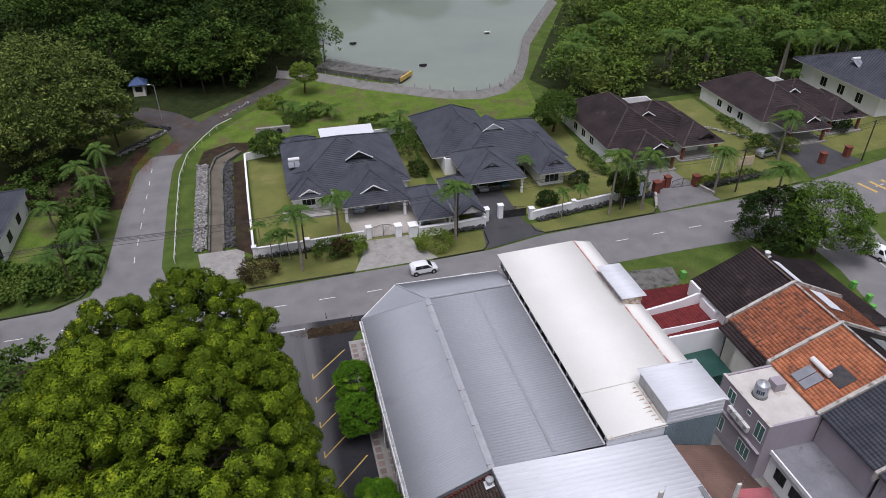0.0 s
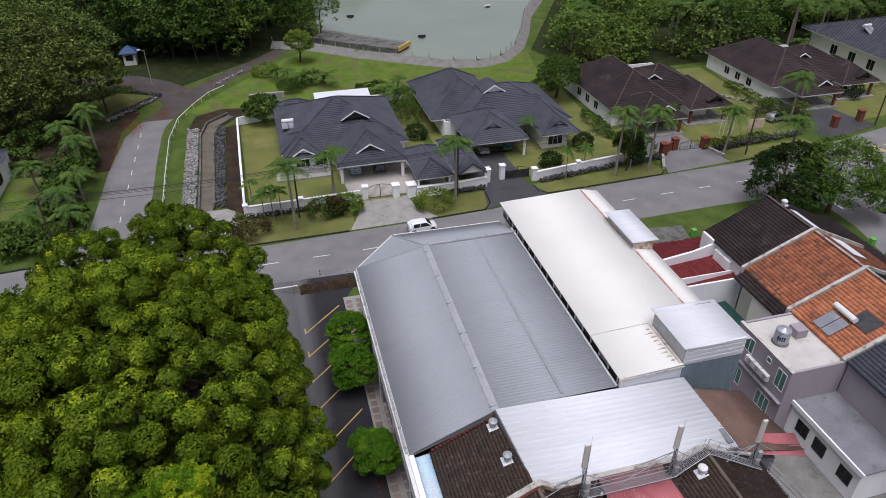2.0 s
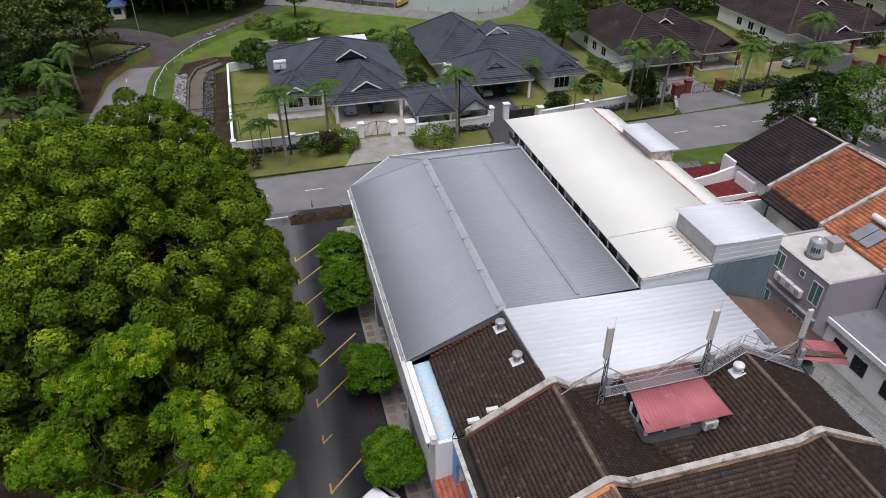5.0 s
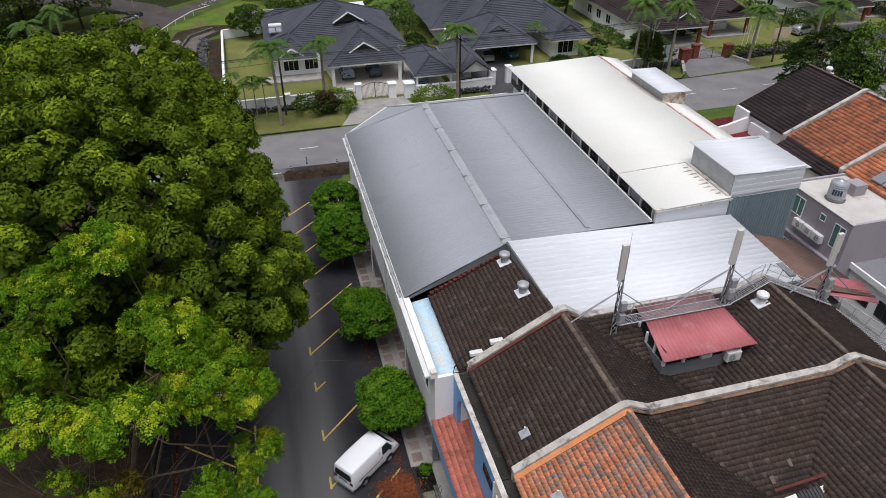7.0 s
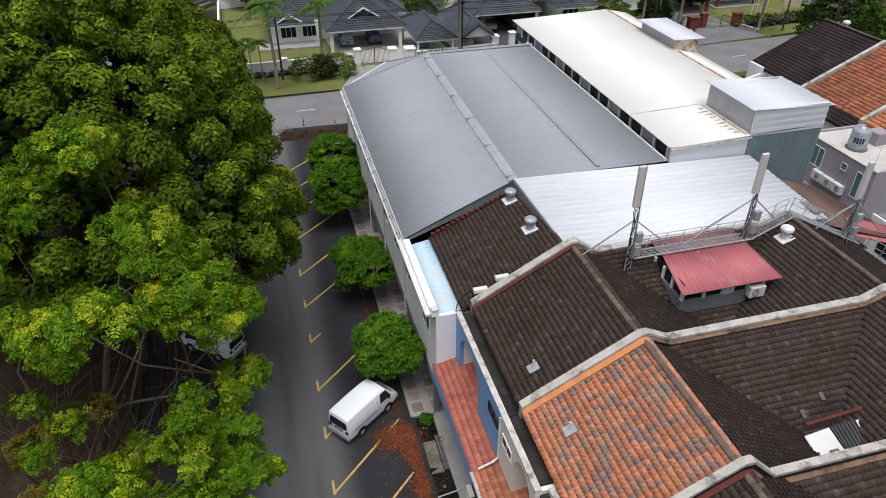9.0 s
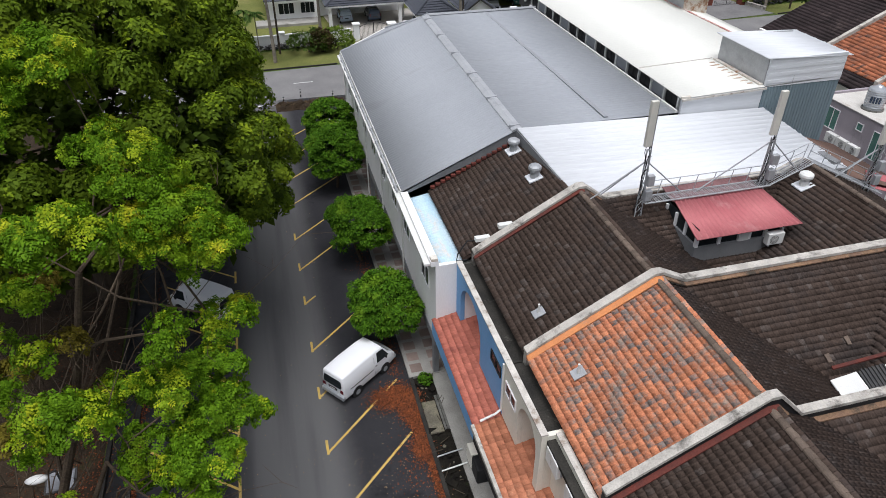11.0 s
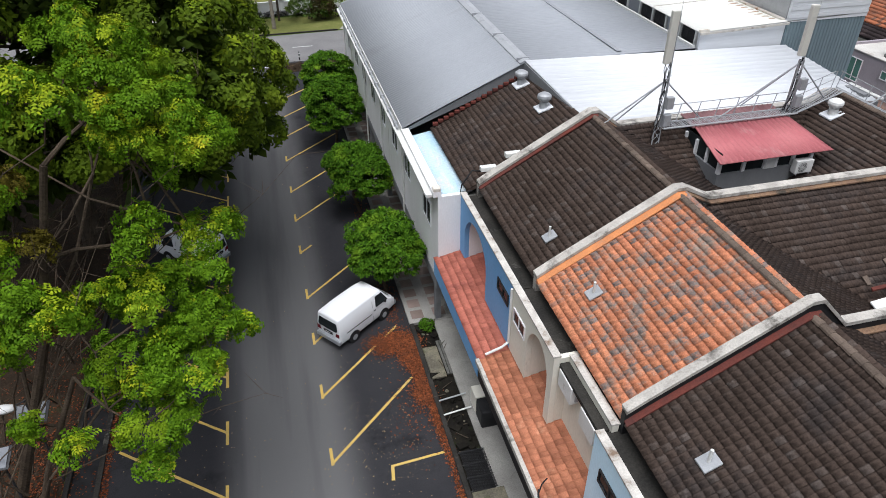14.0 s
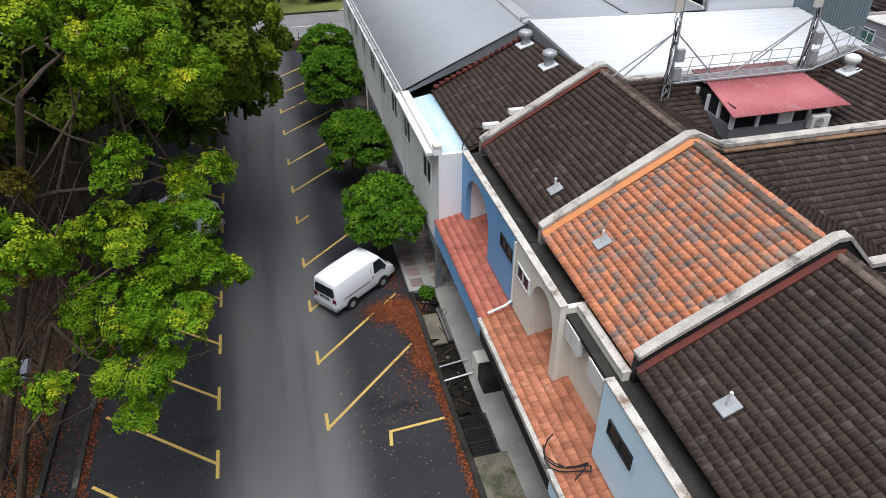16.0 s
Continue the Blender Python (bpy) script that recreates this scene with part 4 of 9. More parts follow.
for k in range(3):
    tube(bm, (12.7 + 3 * k, 53.05 + 0.07 * k, 10.48), (12.7 + 3 * k, 53.05 + 0.07 * k, 10.72), 0.05, 0.05, 5)
part("verge_flashing", bm, GREY_TRIM, hall)
part("sheet_lap", slab(bmesh.new(), [(17.35, 31.8, 10.415), (17.6, 31.8, 10.41), (17.6, 53.4, 10.41), (17.35, 53.4, 10.415)], 0.03), M["metal_lap"], hall, "darker lap joint across the roof sheets")
part("hip_flashing", tube(bmesh.new(), (6.05, 55.1, 7.6), (12.55, 53.0, 10.5), 0.09, 0.09, 6), M["metal_grey"], hall)
bm = bmesh.new()
box(bm, 5.98, 31.6, 7.25, 6.02, 55.0, 7.6)
box(bm, 6.02, 31.6, 7.25, 6.3, 55.0, 7.3)
box(bm, 5.72, 25.2, 7.18, 5.98, 55.1, 7.3)
part("gutter", bm, M["plastic_white"], hall, "white box gutter along the eave")
for y in (32.3, 38.6, 44.8, 51.0, 54.7):
    part("downpipe", tube(bmesh.new(), (6.12, y, 7.3), (6.12, y, 0.1), 0.05, 0.05, 8), M["plastic_white"], hall)
bm = bmesh.new()
pipe(bm, [(5.86, 31.9, 7.42), (5.86, 43.4, 7.42), (5.9, 54.9, 7.42)], 0.06, 8)
for k in range(12):
    box(bm, 5.78, 32.4 + 1.9 * k, 7.28, 5.96, 32.55 + 1.9 * k, 7.5)
part("roof_pipe", bm, M["galv"], hall, "grey pipe in brackets along the gutter")
# end gable over the lower tiled roof
bm = bmesh.new()
slab(bm, [(6.3, 31.62, 7.35), (6.3, 31.62, 7.5), (12.3, 31.62, 10.3), (12.3, 31.62, 9.6)], 0.12, (0, -1, 0))
part("gable_flashing", bm, M["grey_wall"], hall)
for y in (26.3, 30.6, 33.9, 37.4, 40.9, 44.4, 47.9, 51.4):
    window(hall, "x", 6.2, y, y + 1.5, 4.95, 6.2, -1, M["white_paint"], M["glass"], 2)
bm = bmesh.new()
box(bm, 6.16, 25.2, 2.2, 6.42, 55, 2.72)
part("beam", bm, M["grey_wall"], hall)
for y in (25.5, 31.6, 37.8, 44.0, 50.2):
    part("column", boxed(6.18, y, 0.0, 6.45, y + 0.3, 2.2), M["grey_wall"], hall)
# louvred clerestory under the edge of the pale roof
# Dark sheet set behind the louvres in place of a shaded interior.
part("clerestory_back", boxed(22.0, 31.6, 9.6, 22.15, 57.6, 11.1), M["dark_steel"], hall, "dark panel painting the shade behind the louvres")
for k in range(17):
    y = 31.9 + 1.5 * k
    part("clerestory_post", boxed(21.84, y, 10.2, 22.02, y + 0.14, 11.12), M["plastic_white"], hall)
    bm = bmesh.new()
    if k % 3 == 1:
        box(bm, 21.9, y + 0.24, 10.3, 21.99, y + 1.46, 11.1)
        part("blank_panel", bm, M["metal_grey"], hall)
    else:
        for q in range(6):
            slab(bm, [(21.9, y + 0.26, 10.42 + 0.12 * q), (21.98, y + 0.26, 10.48 + 0.12 * q), (21.98, y + 1.46, 10.48 + 0.12 * q), (21.9, y + 1.46, 10.42 + 0.12 * q)], 0.015)
        for g in range(3):
            box(bm, 21.88, y + 0.3 + 0.5 * g, 10.35, 21.91, y + 0.34 + 0.5 * g, 11.05)
        part("louvre", bm, M["dark_steel"], hall, "dark louvre blades")
part("clerestory_sill", boxed(21.5, 31.5, 10.3, 21.62, 54, 10.44), M["plastic_white"], hall)

block = thing("annex_building", (27, 45, 0), "tall white block with a cream flat metal roof", "building")
part("wall_west", boxed(22.2, 31.6, 0, 22.4, 57.6, 11.1), M["white_wall"], block)
bm = bmesh.new()
slab(bm, [(21.75, 31.38, 11.14), (26.75, 31.38, 11.3), (26.75, 31.38, 9.0), (21.75, 31.38, 9.0)], 0.2, (0, -1, 0))
part("wall_south", bm, M["metal_white"], block, "pale blue-white metal end wall")
part("wall_east", boxed(32.2, 36.4, 0, 32.4, 57.6, 10.9), M["white_wall"], block)
part("wall_north", boxed(22.4, 57.4, 0, 32.2, 57.6, 10.95), M["white_wall"], block)
corrugated(block, "roof", (21.6, 57.8, 11.2), (21.6, 31.3, 11.2), (30.5, 31.3, 11.5), (30.5, 57.8, 11.5), M["cream_roof"], 0.36, 0.006, 0.05, rib=True)
corrugated(block, "roof_lower", (32.6, 36.4, 11.05), (32.6, 57.8, 11.05), (30.55, 57.8, 11.48), (30.55, 36.4, 11.48), M["cream_roof"], 0.36, 0.006, 0.05, rib=True)
bm = bmesh.new()
box(bm, 30.46, 36.8, 11.49, 30.6, 57.7, 11.55)
part("roof_seam", bm, surface("seam_red", (0.42, 0.16, 0.14), (0.5, 0.3, 0.26), 1.2, 0.7, bump=0.1, grain=0.1, c3=(0.7, 0.66, 0.6), stain=0.8, stain_at=0.5), block, "faded red roof seam")
part("flashing", boxed(26.5, 31.5, 11.36, 26.72, 36.0, 11.46), M["rusty"], block, "rusted flashing at the shed's foot")
for k in range(9):
    xw = 26.4 - 0.04 * (k % 3)
    part("rust_run", slab(bmesh.new(), [(xw - 0.35 - 0.13 * ((k * 5) % 4), 31.9 + 0.45 * k, 11.372 - 0.006 * ((k * 5) % 4)), (xw, 31.86 + 0.45 * k, 11.386), (xw, 32.02 + 0.45 * k, 11.386), (xw - 0.3, 32.0 + 0.45 * k, 11.378)], 0.012), M["rust"], block, "brown rust run on the roof sheet")
part("corner_flashing", boxed(21.55, 31.2, 11.16, 22.1, 31.34, 11.3), M["rusty"], block, "rusted roof corner")
part("seam_joint", slab(bmesh.new(), [(21.7, 36.2, 11.235), (26.6, 36.2, 11.4), (26.6, 36.27, 11.4), (21.7, 36.27, 11.235)], 0.05), M["trim_dirty"], block, "grimy line across the roof sheets")
bm = bmesh.new()
slab(bm, [(21.6, 31.17, 11.16), (26.8, 31.17, 11.33), (26.8, 31.17, 11.22), (21.6, 31.17, 11.05)], 0.05, (0, -1, 0))
part("edge_trim", bm, M["trim_dirty"], block, "grimy roof edge")

shed = thing("roof_shed", (29.2, 34, 11.3), "metal-clad rooftop shed with a pale flat roof", "shed")
part("wall_west", boxed(26.75, 31.5, 11.2, 26.85, 35.9, 12.95), M["galv"], shed)
bm = bmesh.new()
box(bm, 26.78, 31.35, 6.0, 31.7, 31.5, 11.3)
part("wall_lower", bm, M["metal_teal"], shed, "blue-grey metal cladding")
for k in range(8):
    part("cladding_board", boxed(26.75, 31.3 - 0.02 * (k % 2), 11.3 + 0.2 * k, 31.7, 31.45, 11.49 + 0.2 * k), M["metal_white"], shed, "pale ribbed cladding board")
for k in range(24):
    part("cladding_rib", boxed(26.84 + 0.2 * k, 31.31, 6.0, 26.9 + 0.2 * k, 31.36, 11.28), M["metal_teal"], shed)
part("wall_east", boxed(31.6, 31.5, 6.0, 31.7, 35.9, 12.7), M["metal_teal"], shed)
part("wall_north", boxed(26.85, 35.8, 11.3, 31.6, 35.9, 12.8), M["galv"], shed)
corrugated(shed, "roof", (26.45, 36.1, 13.0), (26.45, 31.2, 13.0), (32.1, 31.3, 12.7), (32.1, 36.2, 12.7), M["metal_white"], 0.7, 0.02, 0.04, rib=True)

hatch = thing("roof_hatch", (31.7, 48.6, 11.4), "rusty-sided metal housing on the roof", "shed")
bm = bmesh.new()
box(bm, 30.5, 46.0, 11.0, 32.5, 46.1, 12.2)
part("side_panel", bm, M["rusty"], hatch, "rust-streaked end panel")
part("side_panel", boxed(30.5, 46.1, 11.2, 30.6, 51.2, 12.2), M["galv"], hatch)
part("side_panel", boxed(32.4, 46.1, 10.8, 32.5, 51.2, 12.2), M["galv"], hatch)
part("side_panel", boxed(30.6, 51.1, 11.2, 32.4, 51.2, 12.2), M["galv"], hatch)
corrugated(hatch, "roof", (30.2, 51.5, 12.32), (30.2, 45.75, 12.32), (32.85, 45.75, 12.26), (32.85, 51.5, 12.26), M["metal_white"], 0.6, 0.02, 0.03, rib=True)

# white sheet roof south of the hall
canopy = thing("white_roof", (20, 28.5, 9), "long white ribbed metal roof over the middle unit", "roof")
corrugated(canopy, "roof_sheet", (12.3, 31.6, 10.42), (12.9, 25.3, 9.75), (27.5, 25.0, 9.4), (26.95, 31.25, 10.12), M["metal_white"], 0.42, 0.03, 0.04, rib=True)
bm = bmesh.new()
slab(bm, [(12.25, 31.55, 10.33), (12.85, 25.25, 9.72), (12.85, 25.25, 8.6), (12.25, 31.55, 8.6)], 0.06, (-1, 0, 0))
part("fascia", bm, M["grey_wall"], canopy, "grey metal fascia")
bm = bmesh.new()
slab(bm, [(12.95, 25.2, 9.7), (27.5, 24.92, 9.36), (27.5, 24.92, 8.8), (12.95, 25.2, 8.9)], 0.06, (0, -1, 0))
part("fascia_south", bm, M["grey_wall"], canopy, "grey metal fascia")
part("clad_wall", boxed(13.1, 25.35, 6.0, 27.2, 31.3, 9.3), M["grey_wall"], canopy)
part("end_wall", boxed(26.9, 25.3, 6.0, 27.3, 31.3, 9.6), M["grey_wall"], canopy)

# ---- the terrace ----
UNITS = [(18.4, 24.85, "tile_brown", "terrace house with a brown tiled roof and blue front", "blue_wall"),
         (11.85, 18.1, "tile_orange", "terrace house with a mottled orange tiled roof and cream front", "cream_wall"),
         (5.3, 11.55, "tile_brown", "terrace house with a dark brown tiled roof and pale blue front", "sky_wall"),
         (-1.2, 5.0, "tile_brown", "terrace house with a dark brown tiled roof", "cream_wall")]
XE, ZE, XR, ZR = 7.93, 7.48, 12.85, 10.2
terraces = []
for k, (ya, yb, tm, label, wallm) in enumerate(UNITS):
    h = thing("terrace_house", (10, (ya + yb) / 2, 0), label, "house", "front terrace")
    terraces.append(h)
    part("wall_ground", boxed(8.5, ya, 0, 8.6, yb, 7.0), M["concrete_dark"], h)
    part("core", boxed(8.7, ya, 0, 29, yb, 6.3), M["concrete_dark"], h)
    part("roof_gutter", boxed(7.4, ya, 6.9, 8.5, yb + 0.25, 7.05), M["gutter_black"], h, "stained concrete gutter behind the parapet")
    yN, zN = yb - 0.05, (9.65, 9.65, 9.2, 9.65)[k]
    d = ZR - zN
    xv = XR + 2 * d
    W = [(XE, yb, ZE), (XE, ya, ZE), (XR, ya, ZR), (XR, yb, ZR)]
    L = yb - ya
    pieces = {0: 300, 1: 300, 2: 300, 3: 0}[k]
    tile_roof(h, W, M[tm], pieces=pieces, near=(6, 10))
    tb = M["tile_brown"]
    xm = (XR + 24.6) / 2
    run = xm - xv
    zm = zN - 0.5 * run
    tile_roof(h, [(xm, ya, zm), (xm, yN - run, zm), (xv, yN, zN), (XR, yN, ZR), (XR, ya, ZR)], tb)
    tile_roof(h, [(xm, yN - run, zm), (2 * xm - xv, yN, zN), (xv, yN, zN)], tb)
    tile_roof(h, [(xm, ya, zm), (24.6, ya, ZR), (24.6, yN, ZR), (2 * xm - xv, yN, zN), (xm, yN - run, zm)], tb)
    tile_roof(h, [(29.3, ya, 7.85), (29.3, yb, 7.85), (24.6, yb, ZR), (24.6, ya, ZR)], tb)
    ridge_caps(h, (24.6, ya, ZR + 0.03), (24.6, yb, ZR + 0.03), M["ridge_brown"])
    ridge_caps(h, (XR, ya, ZR + 0.03), (XR, yb, ZR + 0.03), M["ridge_brown"] if k != 1 else M["ridge_brown"])


def party_wall(y0, y1, crown, face, red=None, x0=7.95, x1=29.2, name="party_wall", mid=10.0, lift=0.0):
    """A wall between two roofs: rises with the slopes, with a thick weathered coping."""
    w = thing(name, (12, (y0 + y1) / 2, 7), "rendered party wall with a weathered coping between tiled roofs", "wall", "party walls")
    line = [(x0, 7.75), (8.6, 8.15), (12.75, 10.5), (13.1, 10.5), (14.1, mid), (23.4, mid), (24.4, mid + 0.45), (24.8, mid + 0.45), (x1, 8.1)]
    line = [(x, z + lift) for x, z in line]
    bm = bmesh.new()
    for (xa, za), (xb, zb) in zip(line, line[1:]):
        slab(bm, [(xa, y0 + 0.03, za - 0.09), (xb, y0 + 0.03, zb - 0.09), (xb, y1 - 0.03, zb - 0.09), (xa, y1 - 0.03, za - 0.09)], 2.4)
    part("wall_face", bm, face, w)
    bm = bmesh.new()
    for (xa, za), (xb, zb) in zip(line, line[1:]):
        slab(bm, [(xa, y0 - 0.03, za), (xb, y0 - 0.03, zb), (xb, y1 + 0.03, zb), (xa, y1 + 0.03, za)], 0.12)
    part("coping", bm, crown, w)
    if red:
        for nm, seg, mt in (("mortar_fillet", line[:4], red), ("mortar_edge", line[3:], M["mortar_old"])):
            bm = bmesh.new()
            wide = 0.26 if mt is M["ridge_orange"] else 0.15
            for (xa, za), (xb, zb) in zip(seg, seg[1:]):
                slab(bm, [(xa, y0 - wide, za - 0.2 - lift), (xb, y0 - wide, zb - 0.2 - lift), (xb, y0 + 0.02, zb - 0.14 - lift), (xa, y0 + 0.02, za - 0.14 - lift)], 0.05)
            part(nm, bm, mt, w, "sloping fillet beside the tiles")
    return w


party_wall(24.85, 25.2, M["coping"], M["coping"], M["mortar_red"], mid=9.75)
party_wall(18.12, 18.42, M["coping"], M["coping"], M["ridge_orange"])
party_wall(11.6, 11.84, M["coping"], M["plastic_black"], M["mortar_red"], mid=9.5, lift=0.24)
party_wall(5.0, 5.3, M["coping"], M["coping"], M["mortar_red"])

# tiled slope with two vents, north of the blue house
low = thing("lower_roof", (10, 28.5, 7.5), "dark brown tiled roof slope beside the white sheet roof", "roof")
tile_roof(low, [(7.5, 31.7, 7.3), (7.5, 25.2, 7.3), (12.55, 25.2, 9.75), (12.55, 31.7, 9.75)], M["tile_brown"], pieces=0)
part("core", boxed(7.6, 25.2, 3.6, 12.6, 31.6, 7.0), M["concrete_dark"], low)
bm = bmesh.new()
for i in range(18):
    box(bm, 7.6 + 0.28 * i, 31.5, 7.5 + 0.135 * i, 7.86 + 0.28 * i, 31.72, 7.66 + 0.135 * i, bevel=0.03)
part("verge_tile", bm, M["mortar_red"], low, "red verge tiles")

strip_roof = thing("blue_roof", (6.9, 28.5, 7), "faded blue corrugated roof strip behind a white parapet", "roof")
corrugated(strip_roof, "roof_sheet", (6.35, 31.7, 7.0), (6.35, 25.25, 7.0), (7.55, 25.25, 7.2), (7.55, 31.7, 7.2), M["metal_blue"], 0.2, 0.03)
part("parapet", boxed(5.98, 25.0, 7.25, 6.35, 31.6, 7.5), M["white_wall"], strip_roof)
part("end_wall", boxed(6.2, 25.0, 3.9, 7.5, 25.2, 7.25), M["white_wall"], strip_roof)

# ---- back terrace across the lane ----
rows_b = [(45.95, 52.9, "tile_umber", "terrace end house with a dark brown tiled roof"),
          (39.15, 45.6, "tile_rust", "terrace house with a rust-orange tiled roof"),
          (32.3, 38.8, "tile_clay", "terrace house with an orange tiled roof and solar heater"),
          (25.6, 31.9, "tile_slate", "terrace house with a dark grey tiled roof"),
          (16.0, 25.3, "tile_slate", "terrace house with a dark grey tiled roof")]
backs = []
XB, XK, ZB, ZK = 43.2, 50.3, 7.1, 10.4
for k, (ya, yb, tm, label) in enumerate(rows_b):
    h = thing("back_house", (50, (ya + yb) / 2, 0), label, "house", "back terrace")
    backs.append(h)
    part("wall_rear", boxed(XB + 0.4, ya, 0, XB + 0.6, yb, ZB), M["white_wall"] if k == 0 else M["cream_wall"] if k == 1 else M["mauve_wall"], h)
    part("core", boxed(XB + 0.6, ya, 0, 56.8, yb, ZB - 0.1), M["concrete_dark"], h)
    tile_roof(h, [(XB, yb, ZB), (XB, ya, ZB), (XK, ya, ZK), (XK, yb, ZK)], M[tm], tw=0.3, th=0.36)
    tile_roof(h, [(57.3, ya, ZB), (57.3, yb, ZB), (XK, yb, ZK), (XK, ya, ZK)], M["tile_umber"] if k != 1 else M[tm], tw=0.3, th=0.36)
    ridge_caps(h, (XK, ya, ZK + 0.05), (XK, yb, ZK + 0.05), M["coping"] if k in (1, 2) else M["ridge_brown"])
bm = bmesh.new()
slab(bm, [(44.1, 52.8, 6.9), (50.3, 52.8, 10.2), (56.4, 52.8, 7.2), (56.4, 52.8, 0), (44.1, 52.8, 0)], 0.2, (0, 1, 0))
part("wall_gable", bm, M["white_wall"], backs[0])
ext = tile_roof(backs[1], [(42.0, 45.4, 6.5), (42.0, 39.2, 6.5), (43.2, 39.2, 7.04), (43.2, 45.4, 7.04)], M["tile_umber"], tw=0.3, th=0.36)
for y0, y1 in ((45.62, 45.93), (38.82, 39.13), (31.92, 32.28), (25.32, 25.58)):
    w = thing("party_wall", (50, y0, 6), "pale rendered party wall between tiled roofs", "wall", "party walls")
    bm = bmesh.new()
    for (xa, za), (xb, zb) in (((43.0, 7.3), (50.1, 10.65)), ((50.1, 10.65), (50.5, 10.65)), ((50.5, 10.65), (57.4, 7.4))):
        slab(bm, [(xa, y0, za), (xb, y0, zb), (xb, y1, zb), (xa, y1, za)], 1.0)
    part("wall_face", bm, M["coping"], w)

mauve = thing("mauve_house", (40.5, 35.5, 0), "mauve rendered rear extension with a flat concrete roof", "house")
part("wall_west", boxed(38.0, 31.9, 0, 38.2, 38.7, 7.05), M["mauve_wall"], mauve)
part("wall_south", boxed(38.2, 31.9, 0, 43.5, 32.1, 7.05), M["mauve_wall"], mauve)
part("wall_north", boxed(38.2, 38.5, 0, 43.5, 38.7, 7.05), M["mauve_wall"], mauve)
part("roof_slab", boxed(38.2, 32.1, 6.7, 43.8, 38.5, 6.9), M["flat_roof"], mauve, "pale flat roof with dirt stains")
part("parapet", boxed(37.95, 31.85, 7.05, 38.25, 38.75, 7.11), M["flat_roof"], mauve)
for y, z0, z1, n in ((36.4, 5.1, 6.6, 2), (34.2, 5.95, 6.5, 1), (32.2, 4.6, 6.5, 2), (33.0, 1.2, 2.8, 3), (36.8, 1.0, 2.8, 2)):
    window(mauve, "x", 38.0, y, y + 0.55 * n, z0, z1, -1, M["white_paint"], M["green_glass"], n)
part("ledge", boxed(37.7, 31.9, 3.5, 38.0, 38.7, 3.62), M["mauve_wall"], mauve)

white_h = thing("white_house", (42, 28, 0), "single-storey white rear extension with a flat concrete roof", "house")
part("wall_west", boxed(39.4, 24.2, 0, 39.6, 31.9, 3.5), M["white_wall"], white_h)
part("wall_south", boxed(39.6, 24.2, 0, 44, 24.4, 3.5), M["white_wall"], white_h)
part("roof_slab", boxed(39.2, 24.0, 3.5, 44.0, 31.9, 3.62), M["roof_grey"], white_h, "stained grey concrete roof")
part("fascia", boxed(39.1, 23.9, 3.3, 39.25, 31.9, 3.75), M["white_wall"], white_h)
for y in (24.8, 27.6, 29.6):
    window(white_h, "x", 39.4, y, y + 1.3, 1.2, 2.5, -1, M["dark_steel"], M["glass"], 2)

red_low = thing("red_kitchen_roof", (41, 50, 4.5), "low dark-red tiled roofs between white walls", "roof")
tile_roof(red_low, [(33.2, 50.7, 4.45), (33.2, 46.4, 4.45), (43.7, 46.4, 5.4), (43.7, 50.7, 5.4)], M["tile_red"], tw=0.3, th=0.36)
tile_roof(red_low, [(33.2, 56.2, 4.0), (33.2, 51.1, 4.9), (43.6, 51.1, 5.6), (44.6, 56.2, 4.2)][:3] + [(44.6, 54.6, 4.7)], M["tile_red"], tw=0.3, th=0.36)
bm = bmesh.new()
slab(bm, [(33.4, 50.75, 5.2), (41.0, 50.75, 6.2), (43.6, 50.75, 6.9), (43.6, 50.75, 0), (33.4, 50.75, 0)], 0.25, (0, -1, 0))
part("wall_north", bm, M["white_wall"], red_low)
part("wall_fin", boxed(43.0, 50.8, 5.0, 43.25, 52.6, 7.3), M["white_wall"], red_low)
part("wall_south", boxed(33.4, 46.0, 0, 43.6, 46.2, 5.7), M["white_wall"], red_low)
part("wall_middle", boxed(33.4, 47.3, 4.4, 43.4, 47.42, 5.75), M["white_wall"], red_low)
part("wall_west", boxed(33.1, 46.2, 0, 33.25, 56, 4.2), M["white_wall"], red_low)
part("vent_box", boxed(43.1, 47.7, 5.1, 43.6, 50.3, 6.5), M["white_wall"], red_low, "white box under the eave")
side_roof = thing("side_roof", (29.5, 28, 6), "reddish-brown sheet roof lean-to beside the white roof", "roof")
corrugated(side_roof, "roof_sheet", (34.1, 25.4, 6.5), (32.6, 31.2, 7.2), (27.4, 31.2, 8.9), (27.7, 25.0, 8.9), surface("sheet_brown", (0.13, 0.08, 0.062), (0.17, 0.105, 0.08), 0.6, 0.75, bump=0.2, fine=18, grain=0.12, c3=(0.09, 0.06, 0.05), stain=0.7), 0.2, 0.03)
part("wall", boxed(28, 25.4, 0, 31.6, 30.8, 6.5), M["grey_wall"], side_roof)
corrugated(side_roof, "red_flap", (33.9, 24.9, 6.45), (34.3, 26.9, 6.62), (30.6, 26.6, 8.0), (29.4, 25.0, 8.0), M["metal_red"], 0.2, 0.03)


